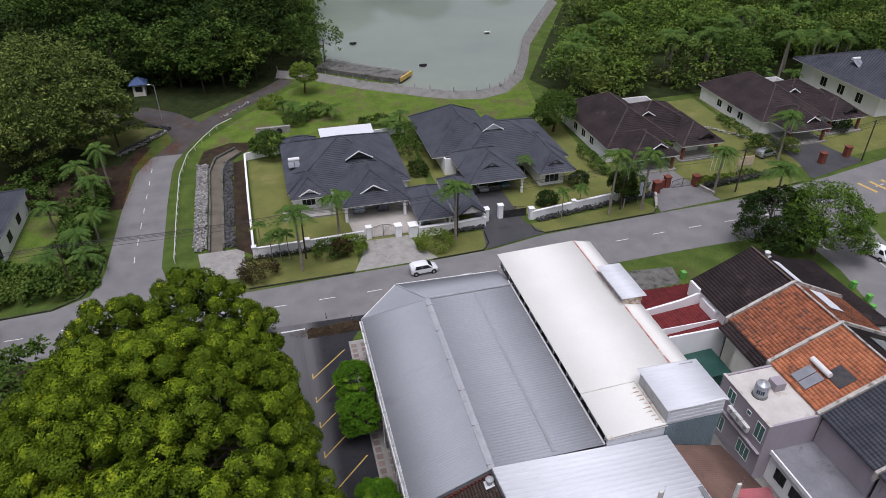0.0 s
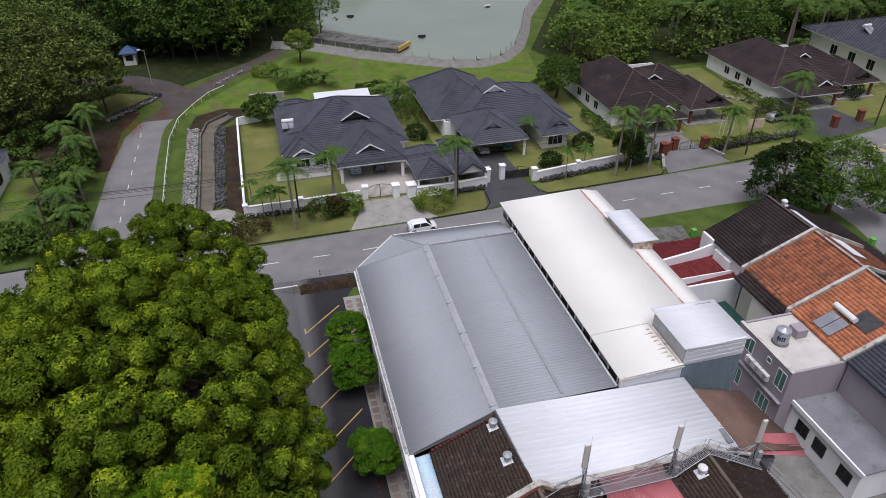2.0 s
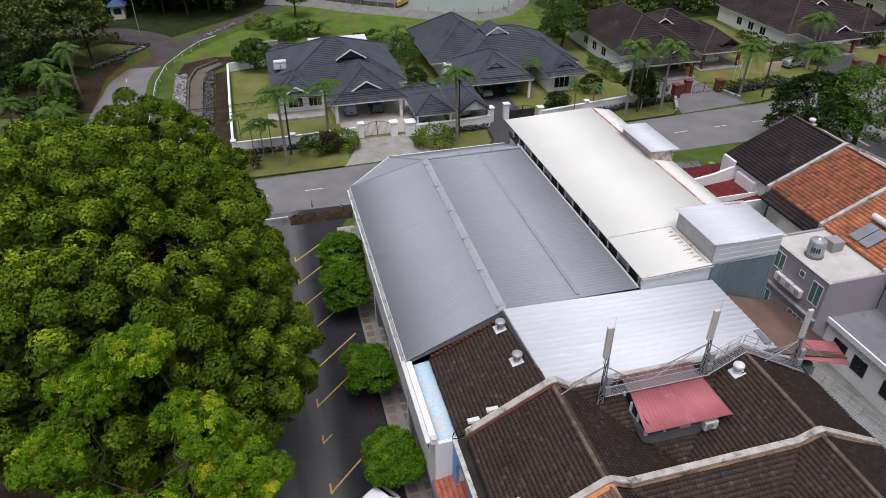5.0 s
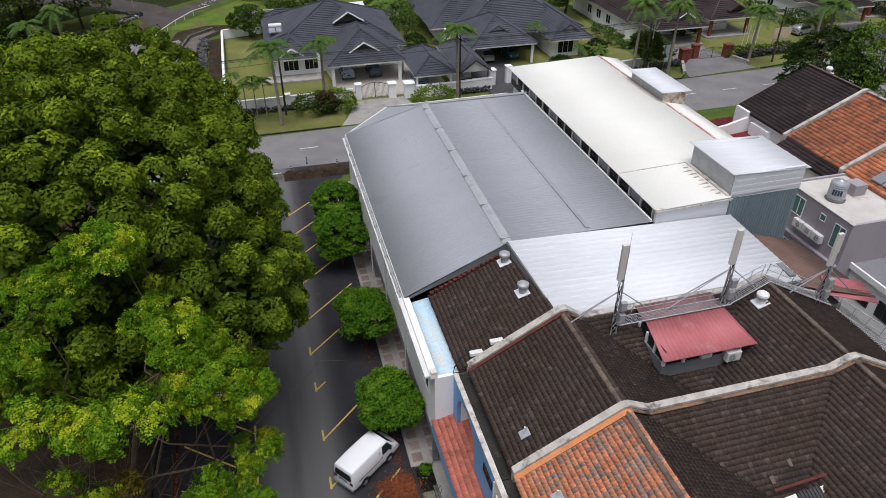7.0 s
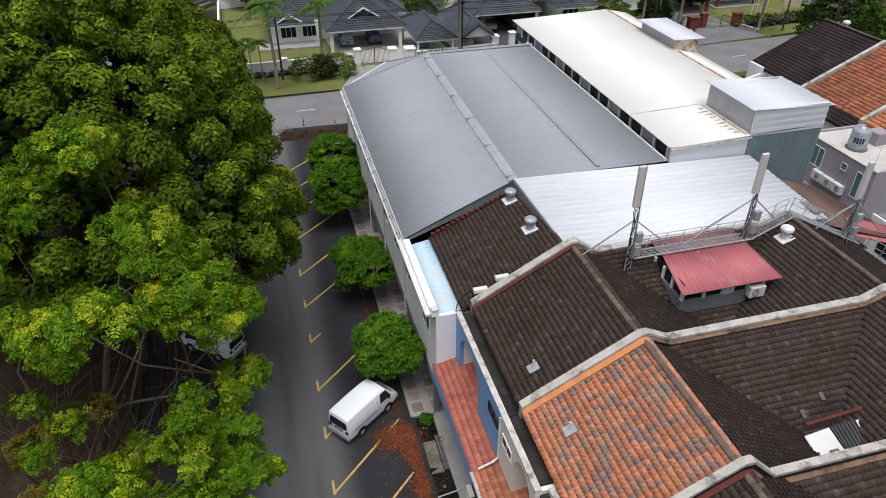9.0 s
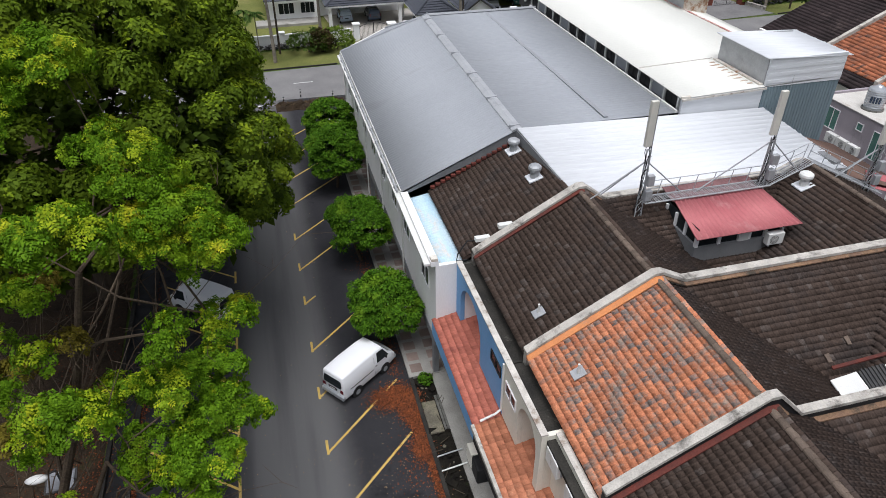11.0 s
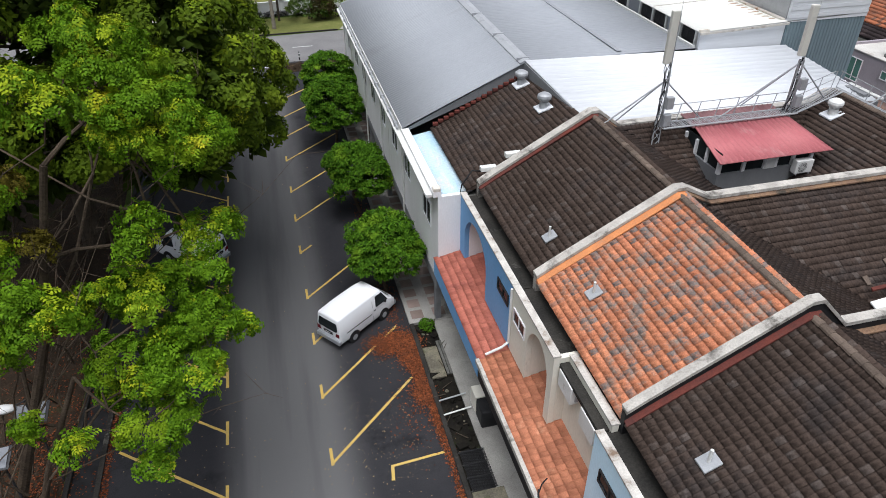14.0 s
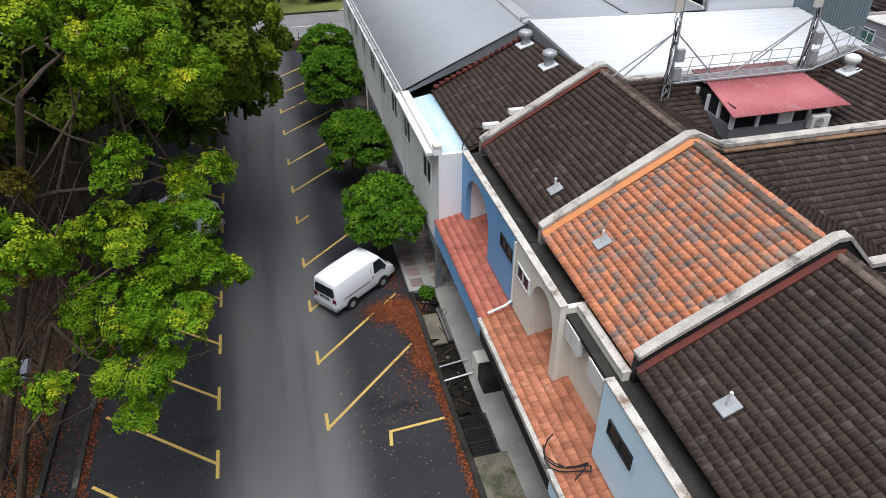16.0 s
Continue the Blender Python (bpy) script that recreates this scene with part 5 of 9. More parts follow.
# ---- terrace fronts, porch roofs and the things on them ----
def arch_wall(parent, name, x, ya, yb, z0, z1, mat, arch=None, holes=(), thick=0.2):
    """A wall in the plane x, facing the street, from ya to yb; arch (y0, y1, spring, top) is cut from its foot."""
    if arch:
        a0, a1, zs, zt = arch
        c, rr = (a0 + a1) / 2, (a1 - a0) / 2
        pts = [(ya, z0), (ya, z1), (yb, z1), (yb, z0), (a1, z0), (a1, zs)]
        pts += [(c + rr * math.cos(t), zs + (zt - zs) * math.sin(t)) for t in [math.pi * i / 10 for i in range(1, 10)]]
        pts += [(a0, zs), (a0, z0)]
    else:
        pts = [(ya, z0), (ya, z1), (yb, z1), (yb, z0)]
    bm = slab(bmesh.new(), [(x, y, z) for y, z in pts], thick, (-1, 0, 0))
    part("parapet_coping", boxed(x - 0.03, ya, z1, x + thick + 0.03, yb, z1 + 0.06), M["trim_dirty"], parent, "dirty pale wall coping")
    return part(name, bm, mat, parent)


def aircon(x, y, z, fan=True, axis="x"):
    """An outdoor air-conditioner box with its fan grille, feet and pipe, hung on a wall that faces west (or south)."""
    a = thing("air_conditioner", (x, y, z), "white outdoor air-conditioner unit on wall brackets", "air conditioner", "air conditioners")
    if axis == "x":
        part("casing", boxed(x - 0.34, y - 0.46, z, x, y + 0.46, z + 0.66, bevel=0.02), M["plastic_white"], a)
        bm = bmesh.new()
        for r in (0.08, 0.14, 0.2):
            for i in range(14):
                t0, t1 = 2 * math.pi * i / 14, 2 * math.pi * (i + 1) / 14
                tube(bm, (x - 0.35, y - 0.1 + r * math.cos(t0), z + 0.33 + r * math.sin(t0)), (x - 0.35, y - 0.1 + r * math.cos(t1), z + 0.33 + r * math.sin(t1)), 0.008, 0.008, 4, False)
        if fan:
            part("fan_grille", bm, M["plastic_black"], a, "dark round fan grille")
        else:
            bm.free()
            part("valve_cover", boxed(x - 0.2, y - 0.49, z + 0.12, x - 0.06, y - 0.46, z + 0.34, bevel=0.01), M["galv"], a)
        for s in (-0.3, 0.3):
            part("bracket", boxed(x - 0.3, y + s - 0.02, z - 0.06, x + 0.1, y + s + 0.02, z - 0.001), M["galv"], a)
    else:
        part("casing", boxed(x - 0.4, y - 0.3, z, x + 0.4, y, z + 0.56, bevel=0.02), M["plastic_white"], a)
        bm = bmesh.new()
        for r in (0.08, 0.14, 0.2):
            for i in range(14):
                t0, t1 = 2 * math.pi * i / 14, 2 * math.pi * (i + 1) / 14
                tube(bm, (x - 0.1 + r * math.cos(t0), y - 0.315, z + 0.28 + r * math.sin(t0)), (x - 0.1 + r * math.cos(t1), y - 0.315, z + 0.28 + r * math.sin(t1)), 0.008, 0.008, 4, False)
        part("fan_grille", bm, M["plastic_black"], a, "dark round fan grille")
        for s in (-0.3, 0.3):
            part("bracket", boxed(x + s - 0.02, y - 0.3, z - 0.06, x + s + 0.02, y + 0.1, z - 0.001), M["galv"], a)
    return a


H0, H1, H2, H3 = terraces
BLUE, CREAM, SKYW = M["blue_wall"], M["cream_wall"], M["sky_wall"]
arch_wall(H0, "wall_front", 7.2, 18.35, 25.0, 4.3, 7.3, BLUE, (21.3, 24.3, 5.6, 6.9))
part("recess_wall", boxed(8.3, 18.4, 4.3, 8.45, 25.0, 7.0), M["white_wall"], H0)
part("side_fin", boxed(7.41, 24.31, 4.3, 8.3, 24.46, 6.9), M["white_wall"], H0)
part("side_fin", boxed(7.4, 21.0, 4.3, 8.3, 21.2, 6.9), M["white_wall"], H0)
window(H0, "x", 7.2, 18.65, 19.85, 6.1, 6.62, -1, M["plastic_black"], M["glass"], 2)
arch_wall(H1, "wall_front", 7.2, 14.6, 18.33, 4.3, 7.3, CREAM, (14.95, 16.75, 5.9, 7.0))
arch_wall(H1, "wall_front", 7.72, 11.75, 14.6, 4.3, 7.3, CREAM)
part("recess_wall", boxed(8.3, 11.85, 4.3, 8.45, 18.1, 7.0), CREAM, H1)
part("side_fin", boxed(7.41, 16.76, 4.3, 8.3, 16.91, 7.0), CREAM, H1)
part("side_fin", boxed(7.41, 14.61, 4.3, 8.3, 14.8, 7.25), CREAM, H1)
window(H1, "x", 7.2, 16.95, 18.05, 5.98, 6.58, -1, M["white_paint"], M["glass"], 2)
window(H1, "x", 8.3, 15.7, 16.4, 5.6, 6.2, -1, M["white_paint"], M["glass"], 2)
arch_wall(H2, "wall_front", 7.2, 5.2, 11.7, 4.3, 7.3, SKYW, (6.6, 9.2, 5.6, 6.6))
part("recess_wall", boxed(8.3, 5.3, 4.3, 8.45, 11.6, 7.0), M["white_wall"], H2)
part("side_fin", boxed(7.4, 9.25, 4.3, 8.3, 9.45, 6.8), M["white_wall"], H2)
window(H2, "x", 7.2, 9.92, 11.15, 5.97, 6.46, -1, M["plastic_black"], M["glass"], 2)
arch_wall(H3, "wall_front", 7.2, -1.2, 5.18, 4.3, 7.3, CREAM)
for h, ya, yb, bm_mat, lab in ((H0, 18.35, 25.1, BLUE, "blue beam under the porch roof"), (H1, 11.75, 18.3, M["plastic_black"], "dark beam under the porch roof"), (H2, 5.2, 11.7, SKYW, "pale blue beam under the porch roof"), (H3, -1.2, 5.15, CREAM, "cream beam under the porch roof")):
    part("porch_beam", boxed(6.02, ya, 3.2, 6.18, yb, 4.02), bm_mat, h, lab)
    part("porch_slab", boxed(6.18, ya, 3.3, 8.4, yb, 3.45), M["concrete"], h)
    if h is not H0:
        part("porch_edge", boxed(5.9, ya, 4.0, 6.04, yb, 4.2), M["coping"], h)
    for y in (ya + 0.1, yb - 0.5):
        part("porch_column", boxed(7.9, y, 0, 8.25, y + 0.35, 3.3), M["white_wall"], h)
    tile_roof(h, [(6.0, yb, 4.08), (6.0, ya, 4.08), (8.3, ya, 4.62), (8.3, yb, 4.62)], M["tile_pink"] if h is H0 else M["tile_porch"], tw=0.22, th=0.3, rib=0.018)
pipe_bm = pipe(bmesh.new(), [(7.15, 18.3, 7.2), (7.15, 18.3, 4.75), (6.9, 18.25, 4.6), (6.25, 18.2, 4.42)], 0.05, 8)
solo("rain_pipe", pipe_bm, M["plastic_white"], "white plastic rain pipe across the porch roof", "pipe")
aircon(7.85, 21.85, 5.75, axis="y"), aircon(7.85, 21.85, 5.0, axis="y"), aircon(7.7, 14.05, 6.28, fan=False), aircon(7.7, 12.5, 6.25, fan=False)
for y in (34.25, 35.25, 36.25):
    aircon(37.98, y, 4.35)
loom = thing("cable_bundle", (6.4, 12.2, 4.4), "loose black cables at the porch roof edge", "cable")
for k in range(3):
    pts = [(6.4 + 0.5 * math.sin(t * 1.3 + k), 12.2 + 0.9 * t * (0.3 + 0.1 * k) - 1.2, 4.45 + 0.25 * math.sin(t * 2 + k)) for t in [0.4 * i for i in range(9)]]
    part("cable", pipe(bmesh.new(), pts, 0.022, 5), M["plastic_black"], loom)
cable = bmesh.new()
pipe(cable, [(8.3, 25.6, 7.9), (7.8, 25.4, 8.1), (7.3, 25.2, 7.6), (7.2, 25.1, 7.3), (7.7, 25.0, 7.35)], 0.035, 6)
solo("cable_bundle", cable, M["plastic_black"], "black cable looped over the wall head", "cable")
bm = boxed(6.0, 25.0, 7.5, 6.32, 25.35, 7.66, bevel=0.02)
solo("rain_hopper", bm, M["rusty"], "rusted rain hopper at the parapet corner", "rain hopper")


def pipe_vent(x, y, z, s=1.0):
    v = thing("pipe_vent", (x, y, z), "small pipe vent on a square metal flashing", "roof vent", "pipe vents")
    bm = bmesh.new()
    slab(bm, [(x - 0.22 * s, y - 0.22 * s, z - 0.09), (x + 0.22 * s, y - 0.22 * s, z + 0.13), (x + 0.22 * s, y + 0.22 * s, z + 0.13), (x - 0.22 * s, y + 0.22 * s, z - 0.09)], 0.05)
    part("flashing", bm, M["galv"], v)
    part("pipe", tube(bmesh.new(), (x, y, z), (x, y, z + 0.42), 0.045, 0.045, 8), M["plastic_white"], v)
    return v


def roof_z(x):
    return ZE + (x - XE) * (ZR - ZE) / (XR - XE)


for x, y in ((9.1, 16.2), (9.0, 19.7), (9.0, 9.5), (9.2, 3.0)):
    pipe_vent(x, y, roof_z(x) + 0.12)


def turbine(x, y, z, base):
    """A spun-metal roof ventilator on a flashing plate."""
    v = thing("turbine_vent", (x, y, z), "spherical metal turbine ventilator on a roof plate", "roof vent", "turbine vents")
    part("base_plate", slab(bmesh.new(), [(x - 0.36, y - 0.36, z - 0.11), (x + 0.32, y - 0.36, z + 0.1), (x + 0.32, y + 0.36, z + 0.1), (x - 0.36, y + 0.36, z - 0.11)], 0.06), M["metal_white"], v)
    part("neck", tube(bmesh.new(), (x, y, z - 0.05), (x, y, z + 0.3), 0.2, 0.2, 14), base, v)
    bm = lathe(bmesh.new(), x, y, ((0.2, z + 0.3), (0.3, z + 0.36), (0.33, z + 0.46), (0.31, z + 0.56), (0.2, z + 0.64), (0.04, z + 0.67)), 18)
    part("head", bm, base, v)
    return v


turbine(11.9, 30.9, 9.55, M["galv"]), turbine(11.9, 27.9, 9.55, M["galv"]), turbine(23.6, 23.5, 9.78, M["plastic_white"])
for x, y, z in ((8.5, 25.35, 8.05), (9.6, 25.4, 8.55)):
    b = thing("wall_box", (x, y, z), "white metal box lying on the wall head", "box", "wall boxes")
    part("casing", boxed(x - 0.35, y - 0.12, z, x + 0.35, y + 0.15, z + 0.2, bevel=0.02), M["plastic_white"], b)

# dormer with a red sheet roof
dormer = thing("roof_dormer", (19, 22.6, 8), "small rooftop room with grey walls and a pink-red metal roof", "dormer")
part("wall_south", boxed(16.8, 21.4, 7.4, 21.2, 21.55, 8.75), M["grey_wall"], dormer)
part("wall_west", boxed(16.8, 21.55, 7.6, 16.95, 24.2, 8.85), M["grey_wall"], dormer)
part("wall_east", boxed(21.05, 21.55, 7.6, 21.2, 24.2, 8.85), M["grey_wall"], dormer)
part("wall_top", boxed(16.8, 21.4, 9.3, 21.2, 21.55, 9.42), M["white_wall"], dormer)
for x in (16.8, 17.9, 18.9, 19.4, 20.2, 21.06):
    part("mullion", boxed(x, 21.4, 8.75, x + 0.14, 21.55, 9.3), M["white_wall"], dormer)
for y in (22.3, 23.1, 23.9):
    part("mullion", boxed(16.8, y, 8.85, 16.95, y + 0.12, 9.5), M["white_wall"], dormer)
part("pane", boxed(16.86, 21.5, 8.7, 21.1, 21.52, 9.32), M["glass"], dormer)
part("pane", boxed(16.9, 21.5, 8.8, 16.92, 24.1, 9.6), M["glass"], dormer)
part("board", boxed(18.95, 21.37, 8.75, 19.4, 21.4, 9.3), M["plastic_white"], dormer, "white board in the window")
corrugated(dormer, "roof", (16.55, 21.05, 9.42), (21.75, 21.05, 9.42), (21.4, 23.6, 9.85), (16.9, 23.6, 9.85), M["metal_red"], 0.26, 0.035, 0.03, rib=True)
corrugated(dormer, "roof_upper", (16.9, 23.7, 9.75), (21.4, 23.7, 9.75), (21.4, 24.75, 9.95), (16.9, 24.75, 9.95), surface("metal_red_old", (0.2, 0.1, 0.1), (0.28, 0.15, 0.15), 0.8, 0.7, bump=0.1, fine=15, grain=0.1, c3=(0.1, 0.07, 0.07), stain=0.9), 0.26, 0.03, 0.03, rib=True)
aircon(20.6, 21.36, 8.5, axis="y")


def mast(x, y, z0, zt, za, tilt=0.0):
    """A lattice pole on the roof with a panel antenna, cabinets, stays and looped cables."""
    m = thing("antenna_mast", (x, y, z0), "steel roof mast with a cream panel antenna and cables", "antenna", "antenna masts")
    bm = bmesh.new()
    for dx, dy in ((-0.16, -0.1), (0.16, -0.1), (0, 0.18)):
        tube(bm, (x + dx, y + dy, z0), (x + dx * 0.6, y + dy * 0.6, zt), 0.028, 0.028, 6)
    k = int((zt - z0) / 0.35)
    for i in range(k):
        z = z0 + 0.35 * i
        tube(bm, (x - 0.15, y - 0.1, z), (x + 0.15, y - 0.1, z + 0.35), 0.014, 0.014, 4, False)
        tube(bm, (x + 0.15, y - 0.1, z), (x, y + 0.16, z + 0.35), 0.014, 0.014, 4, False)
        tube(bm, (x, y + 0.16, z), (x - 0.15, y - 0.1, z + 0.35), 0.014, 0.014, 4, False)
    part("lattice", bm, M["galv"], m)
    part("pole", tube(bmesh.new(), (x + 0.12, y, z0 + 1.0), (x + 0.12, y, za + 1.9), 0.035, 0.025, 8), M["galv"], m)
    part("rod", tube(bmesh.new(), (x + 0.12, y, za + 1.9), (x + 0.12, y, za + 2.7), 0.01, 0.006, 5), M["galv"], m)
    part("antenna_panel", boxed(x - 0.28, y - 0.12, za, x + 0.04, y + 0.06, za + 2.05, bevel=0.03), surface("panel_cream", (0.62, 0.6, 0.54), (0.57, 0.55, 0.5), 1.0, 0.5, bump=0.0, grain=0.03), m, "cream panel antenna")
    for z in (z0 + 1.0, z0 + 1.75):
        part("radio_unit", boxed(x + 0.1, y - 0.28, z, x + 0.42, y - 0.06, z + 0.5, bevel=0.02), M["galv"], m, "grey radio box")
    for ex, ey, ez in ((-3.4, 0.2, 0.55), (2.7, 0.5, 0.5), (-1.5, 1.1, 0.7)):
        part("stay", tube(bmesh.new(), (x, y, z0 + 2.9), (x + ex, y + ey, z0 + ez), 0.032, 0.032, 6), M["galv"], m)
    bm = bmesh.new()
    rg = random.Random(int(x * 10))
    for c in range(7):
        ph, rr = rg.uniform(0, 6.3), rg.uniform(0.15, 0.35)
        pts = [(x + rr * math.cos(ph + 0.7 * i) * (0.5 + 0.12 * (i % 4)), y + rr * 0.6 * math.sin(ph + 0.9 * i), z0 + 0.3 * i + 0.1) for i in range(int((za - z0) / 0.3) + 1)]
        pipe(bm, pts, 0.014, 4)
    part("cable", bm, M["plastic_black"], m)
    return m


mast(15.3, 23.9, 9.0, 12.4, 12.6), mast(21.5, 23.9, 9.2, 12.2, 12.4), mast(27.7, 23.8, 8.1, 11.6, 11.2)


def catwalk(points, width, rail, name_label):
    """A grating walkway along points, with a handrail on its north edge."""
    w = thing("roof_catwalk", points[0], name_label, "walkway", "roof catwalks")
    for (x0, y0, z0), (x1, y1, z1) in zip(points, points[1:]):
        a, b = Vector((x0, y0, z0)), Vector((x1, y1, z1))
        d = (b - a).normalized()
        s = Vector((-d.y, d.x, 0)).normalized() * width
        bm = bmesh.new()
        for p, q in ((a, b), (a + s, b + s)):
            tube(bm, p, q, 0.035, 0.035, 5)
        k = int((b - a).length / 0.12)
        for i in range(k + 1):
            c = a.lerp(b, i / k)
            tube(bm, c, c + s, 0.012, 0.012, 4, False)
        for e in range(1, 6):
            tube(bm, a + s * e / 6, b + s * e / 6, 0.008, 0.008, 4, False)
        part("grating", bm, M["galv"], w)
        n = max(2, int((b - a).length / 0.85))
        for i in range(n + 1):
            c = a.lerp(b, i / n) + s
            part("rail_post", tube(bmesh.new(), c, c + Vector((0.12 * d.x, 0.12 * d.y, rail)), 0.02, 0.02, 5), M["galv"], w)
        bm = bmesh.new()
        for zr in (rail, rail * 0.5):
            tube(bm, a + s + Vector((0, 0, zr)), b + s + Vector((0, 0, zr)), 0.02, 0.02, 5)
        part("handrail", bm, M["galv"], w)
    return w


catwalk([(15.4, 23.55, 9.95), (21.8, 23.55, 9.95)], 0.6, 0.75, "galvanised grating walkway with a rail over the roof")
catwalk([(21.8, 23.6, 9.95), (24.6, 24.3, 10.35), (28.4, 23.4, 8.6)], 0.6, 0.75, "galvanised grating steps with a rail over the ridge")
catwalk([(28.6, 23.6, 7.95), (29.6, 17.5, 7.95), (30.4, 12.0, 7.95)], 0.6, 0.8, "galvanised grating walkway along the rear eave")
dish = thing("microwave_dish", (30.6, 17.4, 8), "round white microwave dish on a pole", "antenna")
part("pole", tube(bmesh.new(), (30.6, 17.4, 5.0), (30.6, 17.4, 9.6), 0.05, 0.05, 8), M["galv"], dish)
bm = tube(bmesh.new(), (30.35, 17.2, 9.3), (30.1, 17.0, 9.3), 0.42, 0.4, 20)
part("drum", bm, M["plastic_white"], dish)
part("strut", tube(bmesh.new(), (30.6, 17.4, 8.2), (29.6, 17.6, 7.9), 0.03, 0.03, 6), M["galv"], dish)

# debris and skylight on the orange house's inner slope
sky_l = thing("roof_patch", (19.8, 14.5, 7.4), "patched roof opening with dark sheet and white plastic panels", "roof patch")
for x0, x1, dy, m, lab in ((17.7, 18.9, 0.0, M["plastic_white"], "white plastic sheet"), (18.95, 20.1, 0.1, M["dark_steel"], "dark ribbed sheet"), (20.1, 21.5, 0.15, M["plastic_white"], "white plastic sheet")):
    bm = bmesh.new()
    slab(bm, [(x0, 12.0 + dy, 7.4), (x1, 12.15 + dy, 7.45), (x1 - 0.15, 13.9 + dy, 8.05), (x0 - 0.1, 13.8 + dy, 8.02)], 0.05)
    part("panel", bm, m, sky_l, lab)
    if m is M["dark_steel"]:
        bm = bmesh.new()
        for k in range(7):
            slab(bm, [(x0 + 0.16 * k, 12.1 + dy, 7.46), (x0 + 0.05 + 0.16 * k, 12.1 + dy, 7.46), (x0 + 0.05 + 0.16 * k, 13.85 + dy, 8.09), (x0 + 0.16 * k, 13.85 + dy, 8.09)], 0.05)
        part("sheet_rib", bm, m, sky_l)
    else:
        part("weight_brick", boxed(x0 + 0.5, 12.9 + dy, 7.74, x0 + 0.85, 13.1 + dy, 7.86), M["concrete_dark"], sky_l, "loose brick holding the sheet")
part("lath", slab(bmesh.new(), [(17.9, 14.1, 8.2), (20.9, 14.25, 8.2), (20.9, 14.36, 8.24), (17.9, 14.21, 8.24)], 0.06), M["mortar_red"], sky_l, "dark red lath")
rg = random.Random(4)
for k in range(7):
    x, y = rg.uniform(15, 23), rg.uniform(14, 17.6)
    z = 9.65 - 0.5 * (18.05 - y) + 0.12
    if x < 13.95 + 18.05 - y or x > 23.5 - (18.05 - y):
        continue
    bm = bmesh.new()
    slab(bm, [(x, y, z), (x + 0.16, y, z), (x + 0.18, y + 0.3, z + 0.15), (x - 0.02, y + 0.28, z + 0.14)], 0.03)
    solo("broken_tile", bm, M["ridge_brown"] if k % 2 else M["board"], "loose broken piece lying on the roof", "debris", "roof debris")

# ---- street edge: walkway, drain, kerbs, litter ----
part_floor = solo("pavement", boxed(4.87, 25.45, 0.0, 8.6, 60.5, 0.16), M["concrete"], "grey arcade walkway with rows of brown pavers", "pavement", kind="structure")
for i in range(40):
    for xa, xb in ((5.06, 5.66), (6.15, 6.75)):
        y = 25.75 + 0.86 * i
        part("paver", boxed(xa, y, 0.15, xb, y + 0.62, 0.168), M["paving"], part_floor)
solo("sidewalk", boxed(6.02, -30, 0.0, 8.5, 25.44, 0.14), M["concrete"], "worn concrete footpath under the porch edge", "pavement", kind="structure")
solo("kerb_east", boxed(4.85, -30, 0.0, 5.05, 25.44, 0.16, bevel=0.02), M["gutter_black"], "blackened concrete kerb", "kerb", kind="structure")
# Flush strip: mud plus painted shade in place of a sunken channel.
solo("drain_east", boxed(5.05, -30, 0.0, 6.02, 25.44, 0.03), M["drain_mud_shaded"], "flat silted drain strip with the shade of its depth in the colour", "drain", kind="structure")
for x1, ya, yb in ((5.72, 21.6, 23.6), (6.3, 13.4, 15.6), (6.1, 9.0, 11.2), (6.1, 4.0, 8.0)):
    solo("drain_cover", boxed(5.06, ya, 0.1, x1, yb, 0.2, bevel=0.02), M["cover_slab"], "mossy concrete drain cover slab", "drain cover", "drain covers")
solo("footpath_edge", boxed(6.0, 15.7, 0.03, 6.2, 20.4, 0.1, bevel=0.02), M["gutter_black"], "blackened footpath edge along the drain", "kerb", kind="structure")
for x in (5.76, 5.9):
    solo("plank", boxed(x, 21.7, 0.15, x + 0.11, 23.9, 0.22), M["concrete_dark"], "weathered plank lying along the drain", "plank", "planks")
grate = thing("drain_grating", (5.3, 16.5, 0.1), "black steel bar grating over the drain", "grating")
for k in range(26):
    part("bar", boxed(5.12 + 0.038 * k, 15.65, 0.14, 5.135 + 0.038 * k, 17.5, 0.19), M["plastic_black"], grate)
for y in (15.65, 16.25, 16.85, 17.45):
    part("frame", boxed(5.08, y, 0.1, 6.14, y + 0.06, 0.14), M["dark_steel"], grate)
for y in (19.4, 20.2):
    p = thing("water_pipe", (5, y, 0.2), "thin pipe across the drain", "pipe", "drain pipes")
    part("pipe", tube(bmesh.new(), (5.0, y, 0.25), (6.2, y + 0.12, 0.3), 0.035, 0.035, 8), M["plastic_white"] if y < 20 else M["galv"], p)
bin_ob = thing("water_tank", (6.5, 18.4, 0.14), "black plastic tank with a beige cabinet beside it", "tank")
part("tank_body", boxed(6.3, 18.4, 0.14, 7.1, 19.25, 1.05, bevel=0.08), M["plastic_black"], bin_ob)
part("cabinet", boxed(6.3, 19.3, 0.14, 7.1, 20.0, 1.0, bevel=0.03), M["cream_wall"], bin_ob, "beige cabinet")
rk = random.Random(21)
